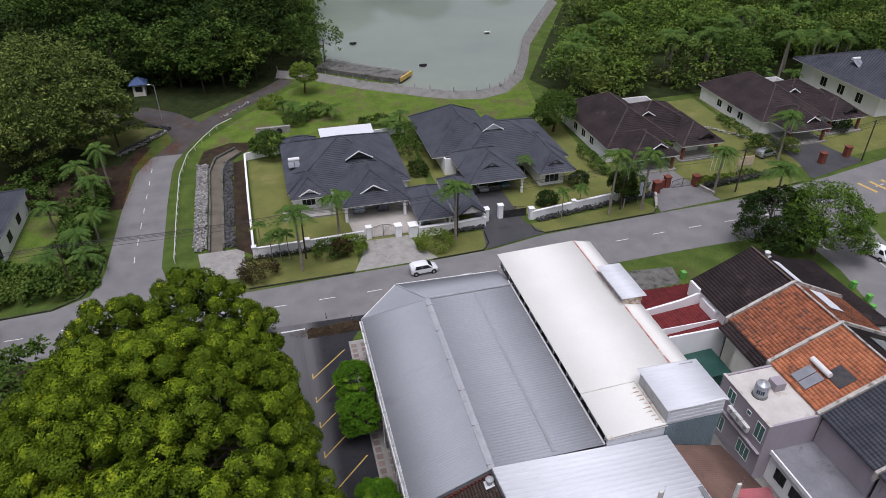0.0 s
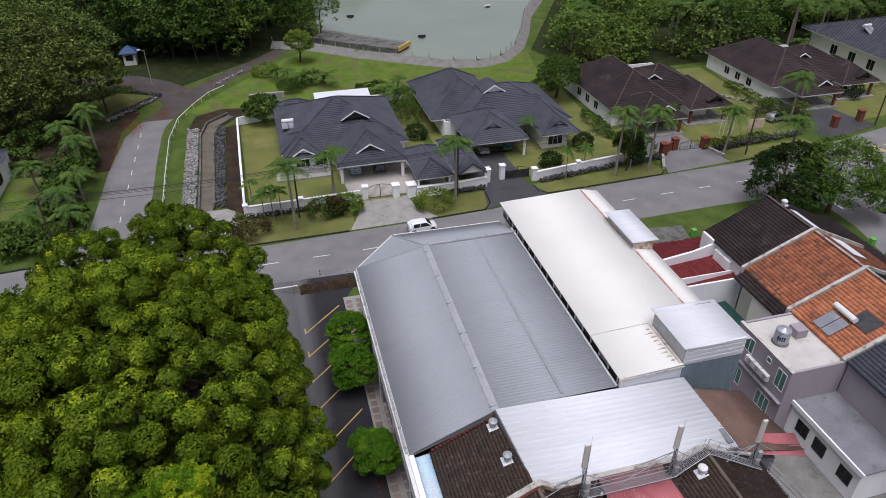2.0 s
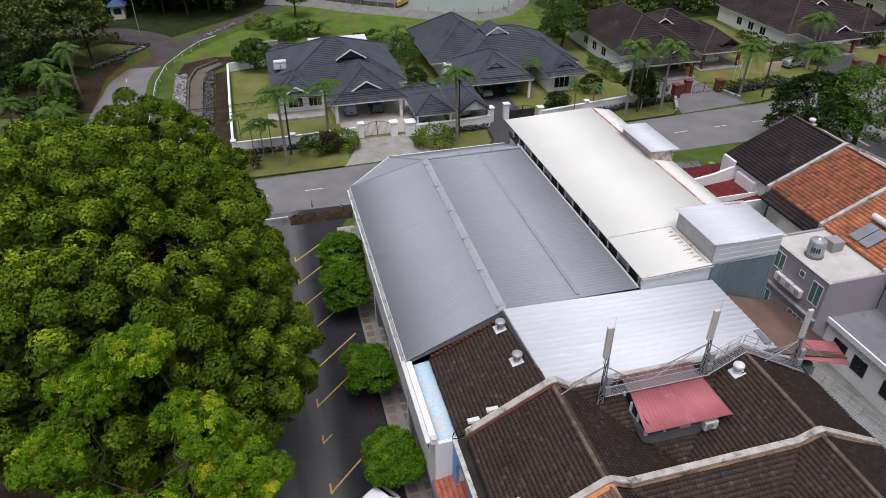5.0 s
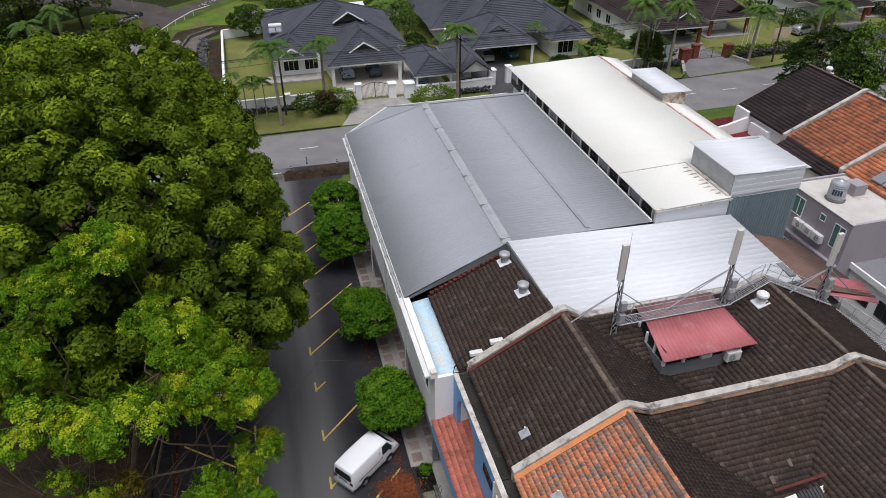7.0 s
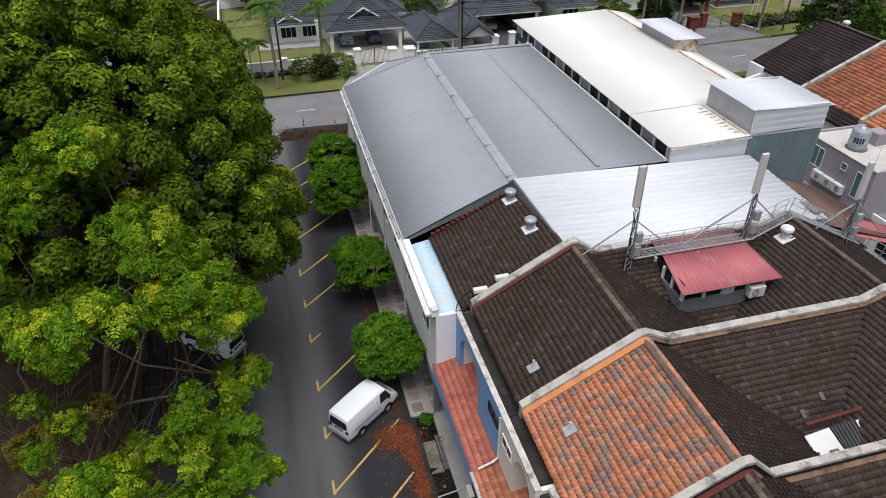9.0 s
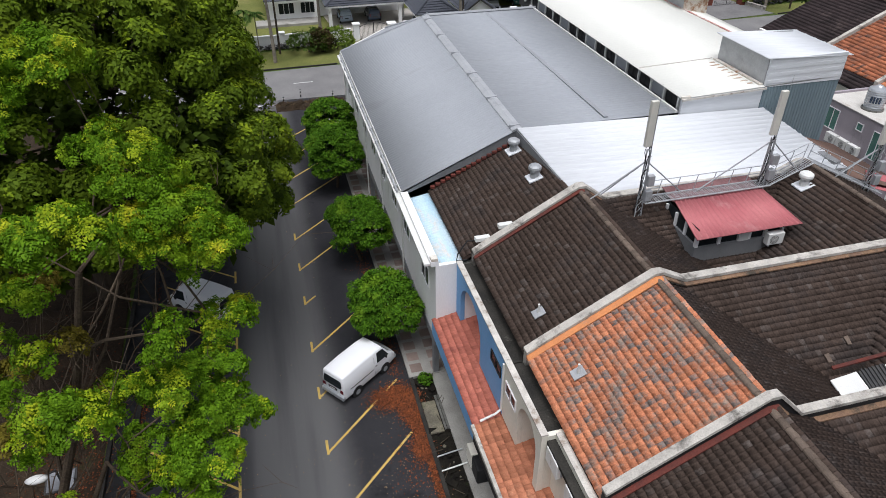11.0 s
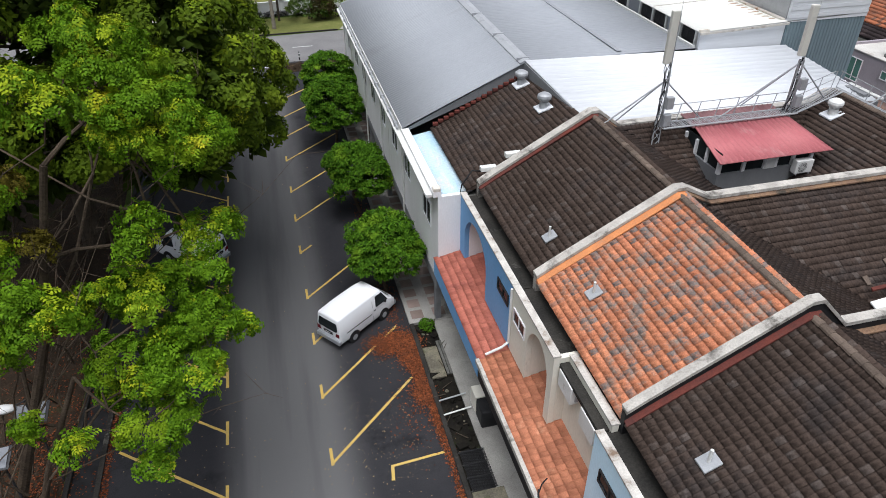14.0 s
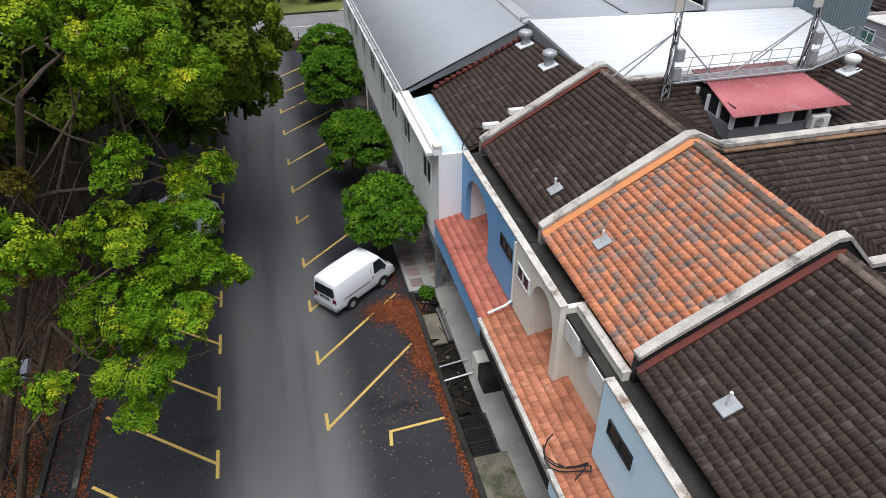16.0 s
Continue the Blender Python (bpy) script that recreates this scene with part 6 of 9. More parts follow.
for k in range(34):
    y = rk.uniform(17.6, 25.2)
    x = rk.uniform(5.25, 5.85)
    b = thing("scrap", (x, y, 0.05), "piece of dark scrap lying in the drain", "scrap", "drain scrap")
    if k % 3 == 0:
        part("stick", tube(bmesh.new(), (x, y, 0.1), (x + rk.uniform(-0.7, 0.7), y + rk.uniform(-0.9, 0.9), rk.uniform(0.1, 0.4)), 0.025, 0.015, 5), M["bark"], b)
    else:
        w, l = rk.uniform(0.1, 0.25), rk.uniform(0.15, 0.4)
        bm = boxed(-w * 0.7, -l * 0.8, 0.0, w * 0.7, l * 0.8, rk.uniform(0.05, 0.16), bevel=0.02)
        bmesh.ops.transform(bm, matrix=pose(x, y, 0.06, rk.uniform(-14, 14), rk.uniform(-14, 14), rk.uniform(0, 180)), verts=bm.verts)
        part("block", bm, M["drain_mud_shaded"], b)


for k in range(26):
    x, y = rk.uniform(5.15, 5.95), rk.uniform(17.6, 25.3)
    r = rk.uniform(0.05, 0.13)
    bm = bmesh.new()
    bmesh.ops.create_icosphere(bm, subdivisions=1, radius=r)
    for v in bm.verts:
        v.co = Vector((v.co.x * rk.uniform(0.7, 1.3) + x, v.co.y * rk.uniform(0.7, 1.3) + y, v.co.z * 0.6 + 0.03 + r * 0.4))
    solo("rubble_stone", bm, M["drain_mud_shaded"] if k % 3 else M["cover_slab"], "dirty broken stone lying in the drain", "stone", "drain rubble")


def leaf_litter(name, label, spots, mat, seed, z=0.06, size=0.09):
    """Fallen leaves: small curled blades scattered round spots (x, y, spread x, spread y, count)."""
    rng = np.random.default_rng(seed)
    P = np.concatenate([np.column_stack((rng.normal(x, sx, n), rng.normal(y, sy, n), z + np.abs(rng.normal(0, 0.03, n)))) for x, y, sx, sy, n in spots])
    a = rng.uniform(0, 6.28, len(P))
    D = np.column_stack((np.cos(a), np.sin(a), rng.normal(0, 0.2, len(P))))
    V0 = np.array([(0, 0, 0), (0.45, 0.5, 0.12), (0, 1.0, 0.02), (-0.45, 0.5, 0.12)])
    n = len(P)
    s = rng.uniform(0.6, 1.4, n) * size
    X = np.column_stack((-D[:, 1], D[:, 0], rng.normal(0, 0.25, n)))
    V = (V0[None, :, 0:1] * X[:, None] + V0[None, :, 1:2] * D[:, None] + V0[None, :, 2:3] * np.array((0, 0, 1.0))) * s[:, None, None] + P[:, None]
    F = np.arange(4 * n).reshape(n, 4)
    tagged(new(name, arrays(name, V.reshape(-1, 3), F, M[mat])), label, "fallen leaves", kind="stuff")


leaf_litter("leaf_pile", "drift of rust-red fallen leaves by the kerb", [(3.85, 24.4, 0.5, 0.36, 5200), (4.45, 23.6, 0.26, 0.5, 3600), (4.58, 22.4, 0.17, 0.6, 2200), (4.5, 21.0, 0.22, 0.4, 1500), (4.7, 19.8, 0.12, 0.9, 900), (4.72, 15.5, 0.09, 3.0, 1300), (3.9, 20.0, 0.5, 1.0, 260), (4.3, 27.5, 0.25, 1.5, 500), (4.2, 36, 0.3, 1.6, 300)], "litter", 1, size=0.065)
leaf_litter("loose_leaves", "pale fallen leaves scattered over the asphalt", [(2.6, 19.5, 1.3, 2.6, 300), (0.5, 17, 3.0, 6.0, 120), (-5.5, 18, 1.6, 5, 240), (-1.5, 30, 3, 9, 80)], "litter_pale", 2, z=0.06, size=0.045)
leaf_litter("leaf_drift", "brown fallen leaves along the drain and soil", [(-8.1, 20, 0.1, 8, 2200), (-10.4, 17, 0.9, 4, 4200), (-11.5, 24, 1.5, 6, 1600)], "litter", 3, size=0.075)
leaf_litter("lane_leaves", "rust-brown fallen leaves along the lane edge", [(-22.4, 116, 0.9, 2.4, 800), (-24.0, 107, 0.4, 4, 350), (-19.5, 124, 1.0, 3.0, 250), (-18, 121, 1.2, 2.0, 300)], "litter", 6, z=0.05, size=0.13)
leaf_litter("leaf_heap", "heap of dead leaves and twigs at the street corner", [(2.6, 63.2, 1.3, 0.3, 900), (5.0, 63.4, 1.0, 0.3, 700)], "litter_dead", 4, z=0.3, size=0.16)
rm = random.Random(31)
bm = bmesh.new()
strip_a = [[bm.verts.new((0.4 + 0.4 * k, 62.3 + 0.32 * q + rm.uniform(-0.1, 0.1), 0.02 if q in (0, 5) else 0.3 + rm.uniform(-0.12, 0.28))) for q in range(6)] for k in range(17)]
for a, b in zip(strip_a, strip_a[1:]):
    for q in range(5):
        bm.faces.new((a[q], b[q], b[q + 1], a[q + 1]))
solo("soil_mound", bm, M["soil"], "low mound of soil and dead plants at the street mouth", "soil mound")
solo("kerb_west", boxed(-8.4, -30, 0.0, -8.2, 62, 0.16, bevel=0.02), M["gutter_black"], "blackened concrete kerb", "kerb", kind="structure")
# No channel is cut: the black plate paints the shade of the drain's depth.
solo("drain_west", boxed(-9.3, -30, 0.0, -8.4, 62, 0.034), M["plastic_black"], "flat black strip painting the shade of a deep drain", "drain", kind="structure")
solo("drain_wall", boxed(-9.5, -30, 0.0, -9.3, 62, 0.2, bevel=0.02), M["gutter_black"], "mossy drain wall", "kerb", kind="structure")


def solar_lamp(x, y, h, label, panels, head):
    """A lamp on a thin mast with framed solar panels on a crossbar and, on one of them, an oval head above."""
    s = thing("solar_lamp", (x, y, 0), label, "lamp post", "solar lamps")
    part("pole", tube(bmesh.new(), (x, y, 0), (x, y, h + (0.8 if head else 0.02)), 0.05, 0.04, 8), M["dark_steel"], s)
    w = 0.5 * panels
    part("crossbar", tube(bmesh.new(), (x - w / 2, y, h), (x + w / 2, y, h), 0.03, 0.03, 6), M["dark_steel"], s)
    part("panel_frame", slab(bmesh.new(), [(x - w / 2 - 0.05, y - 0.42, h + 0.02), (x + w / 2 + 0.05, y - 0.38, h + 0.02), (x + w / 2 + 0.05, y + 0.42, h + 0.24), (x - w / 2 - 0.05, y + 0.38, h + 0.24)], 0.03), M["dark_steel"], s)
    for k in range(panels):
        x0 = x - w / 2 + 0.5 * k + 0.03
        part("panel", slab(bmesh.new(), [(x0, y - 0.36, h + 0.065), (x0 + 0.44, y - 0.34, h + 0.065), (x0 + 0.44, y + 0.36, h + 0.265), (x0, y + 0.34, h + 0.265)], 0.03), M["solar"], s)
    if head:
        part("bracket", tube(bmesh.new(), (x, y, h + 0.75), (x - 0.35, y - 0.3, h + 0.85), 0.03, 0.03, 6), M["dark_steel"], s)
        bm = lathe(bmesh.new(), 0, 0, ((0.05, 0), (0.25, 0.04), (0.27, 0.12), (0.18, 0.2), (0.03, 0.23)), 16)
        bmesh.ops.scale(bm, vec=(1.5, 0.75, 1), verts=bm.verts)
        bmesh.ops.translate(bm, vec=(x - 0.5, y - 0.42, h + 0.82), verts=bm.verts)
        part("lamp_head", bm, M["plastic_white"], s, "white oval lamp head", smooth=True)


solar_lamp(-9.6, 20.1, 3.55, "solar lamp with a framed double panel and an oval white head", 2, True)
solar_lamp(-10.15, 18.3, 3.5, "small solar lamp with one pale framed panel on a mast", 1, False)
for k, (x, y) in enumerate(((1.2, 64.0), (5.9, 64.4), (2.9, 65.6))):
    b = thing("bollard", (x, y, 0), "striped black and white traffic bollard", "bollard", "bollards")
    part("post", tube(bmesh.new(), (x, y, 0.02), (x, y, 0.8), 0.06, 0.06, 10), M["plastic_black"], b)
    for z in (0.3, 0.6):
        part("band", tube(bmesh.new(), (x, y, z), (x, y, z + 0.12), 0.065, 0.065, 10), M["plastic_white"], b)
solo("planter_kerb", boxed(0.4, 62.4, 0.0, 6.8, 63.9, 0.14, bevel=0.03), M["soil"], "low soil bed at the street mouth", "planter")


# ---- vehicles ----
def vehicle(name, label, body, glass, stations, paint, wheelbase, wheel_r, at, turn, lights=True, group="vehicles", category="car", scale=1.0):
    """A road vehicle about its middle, nose towards +x. stations: (x, half width low, belt half width, roof half width, sill z, belt z, roof z)."""
    v = new(name)
    BASE[v] = Vector((0, 0, 0))
    tagged(v, label, category, group)
    bm = bmesh.new()
    rings = []
    for x, wl, wb, wr, zs, zb, zr in stations:
        pts = [(-wl * 0.9, zs), (-wl, zs + 0.12), (-wb * 1.01, (zs + zb) / 2 + 0.05), (-wb, zb), (-wr, zr - 0.07), (-wr * 0.86, zr), (0, zr + 0.025), (wr * 0.86, zr), (wr, zr - 0.07), (wb, zb), (wb * 1.01, (zs + zb) / 2 + 0.05), (wl, zs + 0.12), (wl * 0.9, zs)]
        rings.append([bm.verts.new((x, y, z)) for y, z in pts])
    for a, b in zip(rings, rings[1:]):
        for i in range(len(a)):
            j = (i + 1) % len(a)
            bm.faces.new((a[i], a[j], b[j], b[i]))
    bm.faces.new(rings[0])
    bm.faces.new(rings[-1][::-1])
    bmesh.ops.recalc_face_normals(bm, faces=bm.faces)
    bmesh.ops.bevel(bm, geom=list(bm.edges), offset=0.015, segments=1, affect="EDGES", clamp_overlap=True)
    part("body", bm, paint, v, smooth=True)
    for quad, gm, nm in glass:
        bm = bmesh.new()
        far = len(quad) // 2
        slab(bm, [Vector(q) for q in quad], 0.02, (Vector(quad[1]) - Vector(quad[0])).cross(Vector(quad[far]) - Vector(quad[0])).normalized())
        part(nm, bm, gm, v)
    wy = stations[len(stations) // 2][1] + 0.015
    for sx in (-1, 1):
        for sy in (-1, 1):
            x, y = sx * wheelbase / 2 + body[0], sy * wy
            t = tube(bmesh.new(), (x, y - sy * 0.17, wheel_r), (x, y + sy * 0.02, wheel_r), wheel_r, wheel_r, 18)
            wheel = part("wheel", t, M["rubber"], v)
            part("rim", tube(bmesh.new(), (x, y + sy * 0.005, wheel_r), (x, y + sy * 0.028, wheel_r), wheel_r * 0.62, wheel_r * 0.55, 14), M["galv"], wheel)
            part("wheel_arch", tube(bmesh.new(), (x, y - sy * 0.1, wheel_r + 0.03), (x, y + sy * 0.012, wheel_r + 0.03), wheel_r + 0.07, wheel_r + 0.07, 18), M["plastic_black"], v)
    v.matrix_basis = pose(at[0], at[1], at[2], 0, 0, turn)
    v.scale = (scale, scale, scale)
    return v


def rounded(quad, r=0.1, n=4):
    """A four-cornered outline with its corners rounded off."""
    q = [Vector(p) for p in quad]
    out = []
    for i in range(4):
        a, b, c = q[i - 1], q[i], q[(i + 1) % 4]
        p0, p1 = b + (a - b).normalized() * r, b + (c - b).normalized() * r
        for k in range(n + 1):
            t = k / n
            out.append(p0 * (1 - t) ** 2 + b * 2 * t * (1 - t) + p1 * t * t)
    return out


def van(label, at, turn):
    G, K, R = M["glass"], M["plastic_black"], M["red_lamp"]
    st = [(-2.05, 0.74, 0.76, 0.66, 0.42, 1.1, 1.78), (-1.98, 0.8, 0.8, 0.7, 0.3, 1.1, 1.86), (-1.0, 0.82, 0.82, 0.72, 0.28, 1.1, 1.92), (0.4, 0.82, 0.82, 0.72, 0.28, 1.1, 1.92), (1.05, 0.82, 0.82, 0.7, 0.28, 1.1, 1.86), (1.62, 0.82, 0.8, 0.68, 0.28, 1.06, 1.16), (1.98, 0.78, 0.76, 0.64, 0.3, 0.86, 0.9), (2.06, 0.7, 0.68, 0.58, 0.42, 0.76, 0.8)]
    gl = [(rounded([(-2.1, 0.66, 1.1), (-2.1, -0.66, 1.1), (-2.04, -0.58, 1.7), (-2.04, 0.58, 1.7)], 0.16), G, "rear_window"),
          ([(1.62, -0.68, 1.2), (1.62, 0.68, 1.2), (1.09, 0.6, 1.84), (1.09, -0.6, 1.84)], G, "windscreen")]
    for s in (-1, 1):
        q = [(0.52, s * 0.835, 1.14), (1.42, s * 0.835, 1.14), (1.05, s * 0.745, 1.74), (0.58, s * 0.745, 1.74)]
        gl.append((q if s < 0 else q[::-1], G, "side_window"))
        q = [(-2.09, s * 0.5, 0.8), (-2.09, s * 0.745, 0.8), (-2.09, s * 0.745, 1.02), (-2.09, s * 0.55, 1.0)]
        gl.append((q if s < 0 else q[::-1], R, "tail_lamp"))
        q = [(-1.6, s * 0.842, 0.86), (0.2, s * 0.842, 0.86), (0.2, s * 0.842, 0.89), (-1.6, s * 0.842, 0.89)]
        gl.append((q if s < 0 else q[::-1], K, "door_rail"))
        q = [(0.3, s * 0.842, 0.4), (0.315, s * 0.842, 0.4), (0.315, s * 0.79, 1.6), (0.3, s * 0.79, 1.6)]
        gl.append((q if s < 0 else q[::-1], M["galv"], "door_seam"))
        q = [(0.36, s * 0.845, 0.98), (0.48, s * 0.845, 0.98), (0.48, s * 0.845, 1.03), (0.36, s * 0.845, 1.03)]
        gl.append((q if s < 0 else q[::-1], K, "door_handle"))
    gl.append(([(-2.1, 0.3, 0.82), (-2.1, -0.3, 0.82), (-2.1, -0.3, 0.97), (-2.1, 0.3, 0.97)], K, "number_plate"))
    gl.append(([(-2.115, 0.2, 0.885), (-2.115, -0.2, 0.885), (-2.115, -0.2, 0.905), (-2.115, 0.2, 0.905)], M["plastic_white"], "plate_bar"))
    v = vehicle("delivery_van", label, (0, 0), gl, st, M["van_white"], 2.2, 0.29, at, turn, category="van", scale=0.93)
    b = boxed(-2.16, -0.8, 0.36, -1.98, 0.8, 0.6, bevel=0.04)
    part("bumper", b, M["silver_paint"], v, "grey rear bumper")
    b = boxed(1.95, -0.76, 0.34, 2.14, 0.76, 0.58, bevel=0.04)
    part("bumper", b, M["silver_paint"], v, "grey front bumper")
    for s in (-1, 1):
        part("mirror", boxed(1.12, s * 0.9 - 0.06, 1.12, 1.2, s * 0.9 + 0.06, 1.3, bevel=0.02), K, v)
    return v


def hatchback(label, at, turn, paint):
    G, R = M["glass"], M["red_lamp"]
    st = [(-1.84, 0.7, 0.7, 0.56, 0.4, 0.92, 1.1), (-1.74, 0.8, 0.78, 0.6, 0.26, 0.95, 1.32), (-1.3, 0.82, 0.8, 0.62, 0.24, 0.96, 1.5), (0.1, 0.82, 0.8, 0.62, 0.24, 0.94, 1.53), (0.5, 0.82, 0.8, 0.6, 0.24, 0.93, 1.45), (1.12, 0.82, 0.78, 0.58, 0.24, 0.9, 0.98), (1.7, 0.76, 0.72, 0.52, 0.26, 0.76, 0.82), (1.84, 0.66, 0.62, 0.46, 0.36, 0.62, 0.68)]
    gl = [([(-1.86, 0.56, 0.98), (-1.86, -0.56, 0.98), (-1.5, -0.52, 1.44), (-1.5, 0.52, 1.44)], G, "rear_window"),
          ([(1.13, -0.66, 1.0), (1.13, 0.66, 1.0), (0.54, 0.54, 1.45), (0.54, -0.54, 1.45)], G, "windscreen")]
    for s in (-1, 1):
        for a, b, c, d in ((-1.35, -0.42, -0.42, -1.2), (-0.36, 0.92, 0.42, -0.36)):
            q = [(a, s * 0.815, 0.98), (b, s * 0.815, 0.98), (c, s * 0.665, 1.4), (d, s * 0.665, 1.4)]
            gl.append((q if s < 0 else q[::-1], G, "side_window"))
        q = [(-1.86, s * 0.52, 0.7), (-1.8, s * 0.78, 0.7), (-1.78, s * 0.76, 1.0), (-1.86, s * 0.54, 1.0)]
        gl.append((q if s < 0 else q[::-1], R, "tail_lamp"))
        q = [(1.86, s * 0.4, 0.56), (1.78, s * 0.68, 0.56), (1.74, s * 0.66, 0.74), (1.84, s * 0.42, 0.72)]
        gl.append((q[::-1] if s < 0 else q, M["galv"], "headlamp"))
    gl.append(([(-1.88, 0.24, 0.6), (-1.88, -0.24, 0.6), (-1.88, -0.24, 0.72), (-1.88, 0.24, 0.72)], M["plastic_black"], "number_plate"))
    return vehicle("hatchback_car", label, (0, 0), gl, st, paint, 2.44, 0.29, at, turn)


van("white panel van with dark rear window parked over fallen leaves", (2.5, 26.25, 0.05), 38)
van("white panel van parked under the shade tree", (-5.45, 34.0, 0.05), 141)
van("white panel van on the side road", (77.6, 59.4, 0.04), -75)
hatchback("small white hatchback car on the road", (16.6, 72.0, 0.04), 3, M["white_paint"])
hatchback("dark car under the car porch", (14.4, 90.5, 0.1), 90, M["dark_paint"])
hatchback("car under a pale blue cover in the porch", (10.8, 90.6, 0.1), 90, surface("cover_blue", (0.35, 0.42, 0.5), (0.3, 0.37, 0.45), 1.5, 0.7, bump=0.3, fine=6, grain=0.05))
hatchback("covered car under the side porch", (19.6, 85.0, 0.1), 90, surface("cover_grey", (0.24, 0.3, 0.36), (0.2, 0.25, 0.3), 1.5, 0.7, bump=0.3, fine=6, grain=0.05))
hatchback("silver car in the car porch", (31.0, 92.0, 0.1), -90, M["silver_paint"])
hatchback("dark green car in the car porch", (34.8, 92.4, 0.1), -90, surface("green_paint", (0.03, 0.1, 0.1), (0.04, 0.12, 0.12), 0.5, 0.25, bump=0.0, grain=0.0, coat=0.6))
hatchback("white car behind the garden wall", (25.8, 86.2, 0.1), -90, M["white_paint"])
hatchback("grey car behind the hedge", (83.0, 90.5, 0.1), 10, M["silver_paint"])

# ---- bungalows across the road ----
def slope(bm, a, b, c, d, courses):
    """A slope of lapped courses: eave a to b, top d (over a) to c (over b); c may equal d."""
    a, b, c, d = map(Vector, (a, b, c, d))
    N = (b - a).cross((c + d) / 2 - a).normalized()
    if N.z < 0:
        N = -N
    flat = [[bm.verts.new(a.lerp(d, i / courses)), bm.verts.new(b.lerp(c, i / courses))] for i in range(courses + 1)]
    for i in range(courses):
        t = i / courses
        up = [bm.verts.new(a.lerp(d, t) + N * 0.07), bm.verts.new(b.lerp(c, t) + N * 0.07)]
        bm.faces.new((up[0], up[1], flat[i + 1][1], flat[i + 1][0]))
        bm.faces.new((flat[i][0], flat[i][1], up[1], up[0]))


def hip_roof(parent, x0, y0, x1, y1, ze, rise, mat, ridge=None, capm=None, soffit=None):
    """A hipped roof over a rectangle, its ridge along the longer side."""
    dx, dy = x1 - x0, y1 - y0
    zr = ze + rise
    if dx >= dy:
        h = dy / 2
        r0, r1 = (x0 + h, y0 + h, zr), (x1 - h, y0 + h, zr)
    else:
        h = dx / 2
        r0, r1 = (x0 + h, y0 + h, zr), (x0 + h, y1 - h, zr)
    A, B, C, D = (x0, y0, ze), (x1, y0, ze), (x1, y1, ze), (x0, y1, ze)
    n = int(math.hypot(h, rise) / 0.36)
    bm = bmesh.new()
    if dx >= dy:
        slope(bm, A, B, r1, r0, n), slope(bm, B, C, r1, r1, n), slope(bm, C, D, r0, r1, n), slope(bm, D, A, r0, r0, n)
    else:
        slope(bm, A, B, r0, r0, n), slope(bm, B, C, r1, r0, n), slope(bm, C, D, r1, r1, n), slope(bm, D, A, r0, r1, n)
    bmesh.ops.remove_doubles(bm, verts=bm.verts, dist=0.002)
    roof = part("roof", bm, mat, parent)
    bm = bmesh.new()
    box(bm, x0 + 0.05, y0 + 0.05, ze - 0.22, x1 - 0.05, y1 - 0.05, ze - 0.02)
    part("eave", bm, soffit or M["white_wall"], parent)
    cm = capm or mat
    bm = bmesh.new()
    for p, q in ((A, r0), (B, r1 if dx >= dy else r0), (C, r1), (D, r0 if dx >= dy else r1), (r0, r1)):
        if (Vector(q) - Vector(p)).length > 0.1:
            tube(bm, Vector(p) + Vector((0, 0, 0.08)), Vector(q) + Vector((0, 0, 0.08)), 0.12, 0.12, 6)
    part("ridge_cap", bm, cm, parent)
    return roof


def gablet(parent, x, y, z, w, depth, mat, trim, dark, rise=None):
    """A small gable that faces the road, with white barge boards; its roof runs back into the slope."""
    rise = rise or w * 0.3
    bm = bmesh.new()
    for s in (-1, 1):
        a, b = (x + s * w / 2, y - 0.35, z), (x, y - 0.35, z + rise)
        c, d = (x, y + depth, z + rise), (x + s * w / 2, y + depth, z)
        slab(bm, [a, b, c, d] if s < 0 else [d, c, b, a], 0.08)
    part("gable_roof", bm, mat, parent)
    bm = bmesh.new()
    slab(bm, [(x - w / 2 + 0.15, y, z), (x + w / 2 - 0.15, y, z), (x, y, z + rise - 0.1)], 0.1, (0, -1, 0))
    part("gable_face", bm, dark, parent)
    bm = bmesh.new()
    for s in (-1, 1):
        slab(bm, [(x + s * w / 2, y - 0.4, z + 0.03), (x, y - 0.4, z + rise + 0.05), (x, y - 0.4, z + rise - 0.17), (x + s * w / 2, y - 0.4, z - 0.18)], 0.06, (0, -1, 0))
    part("barge_board", bm, trim, parent)


def wing(parent, x0, y0, x1, y1, z1, wallm):
    t = 0.2
    for n, b in (("wall_front", (x0, y0, 0, x1, y0 + t, z1)), ("wall_back", (x0, y1 - t, 0, x1, y1, z1)), ("wall_side", (x0, y0 + t, 0, x0 + t, y1 - t, z1)), ("wall_side", (x1 - t, y0 + t, 0, x1, y1 - t, z1))):
        part(n, boxed(*b), wallm, parent)


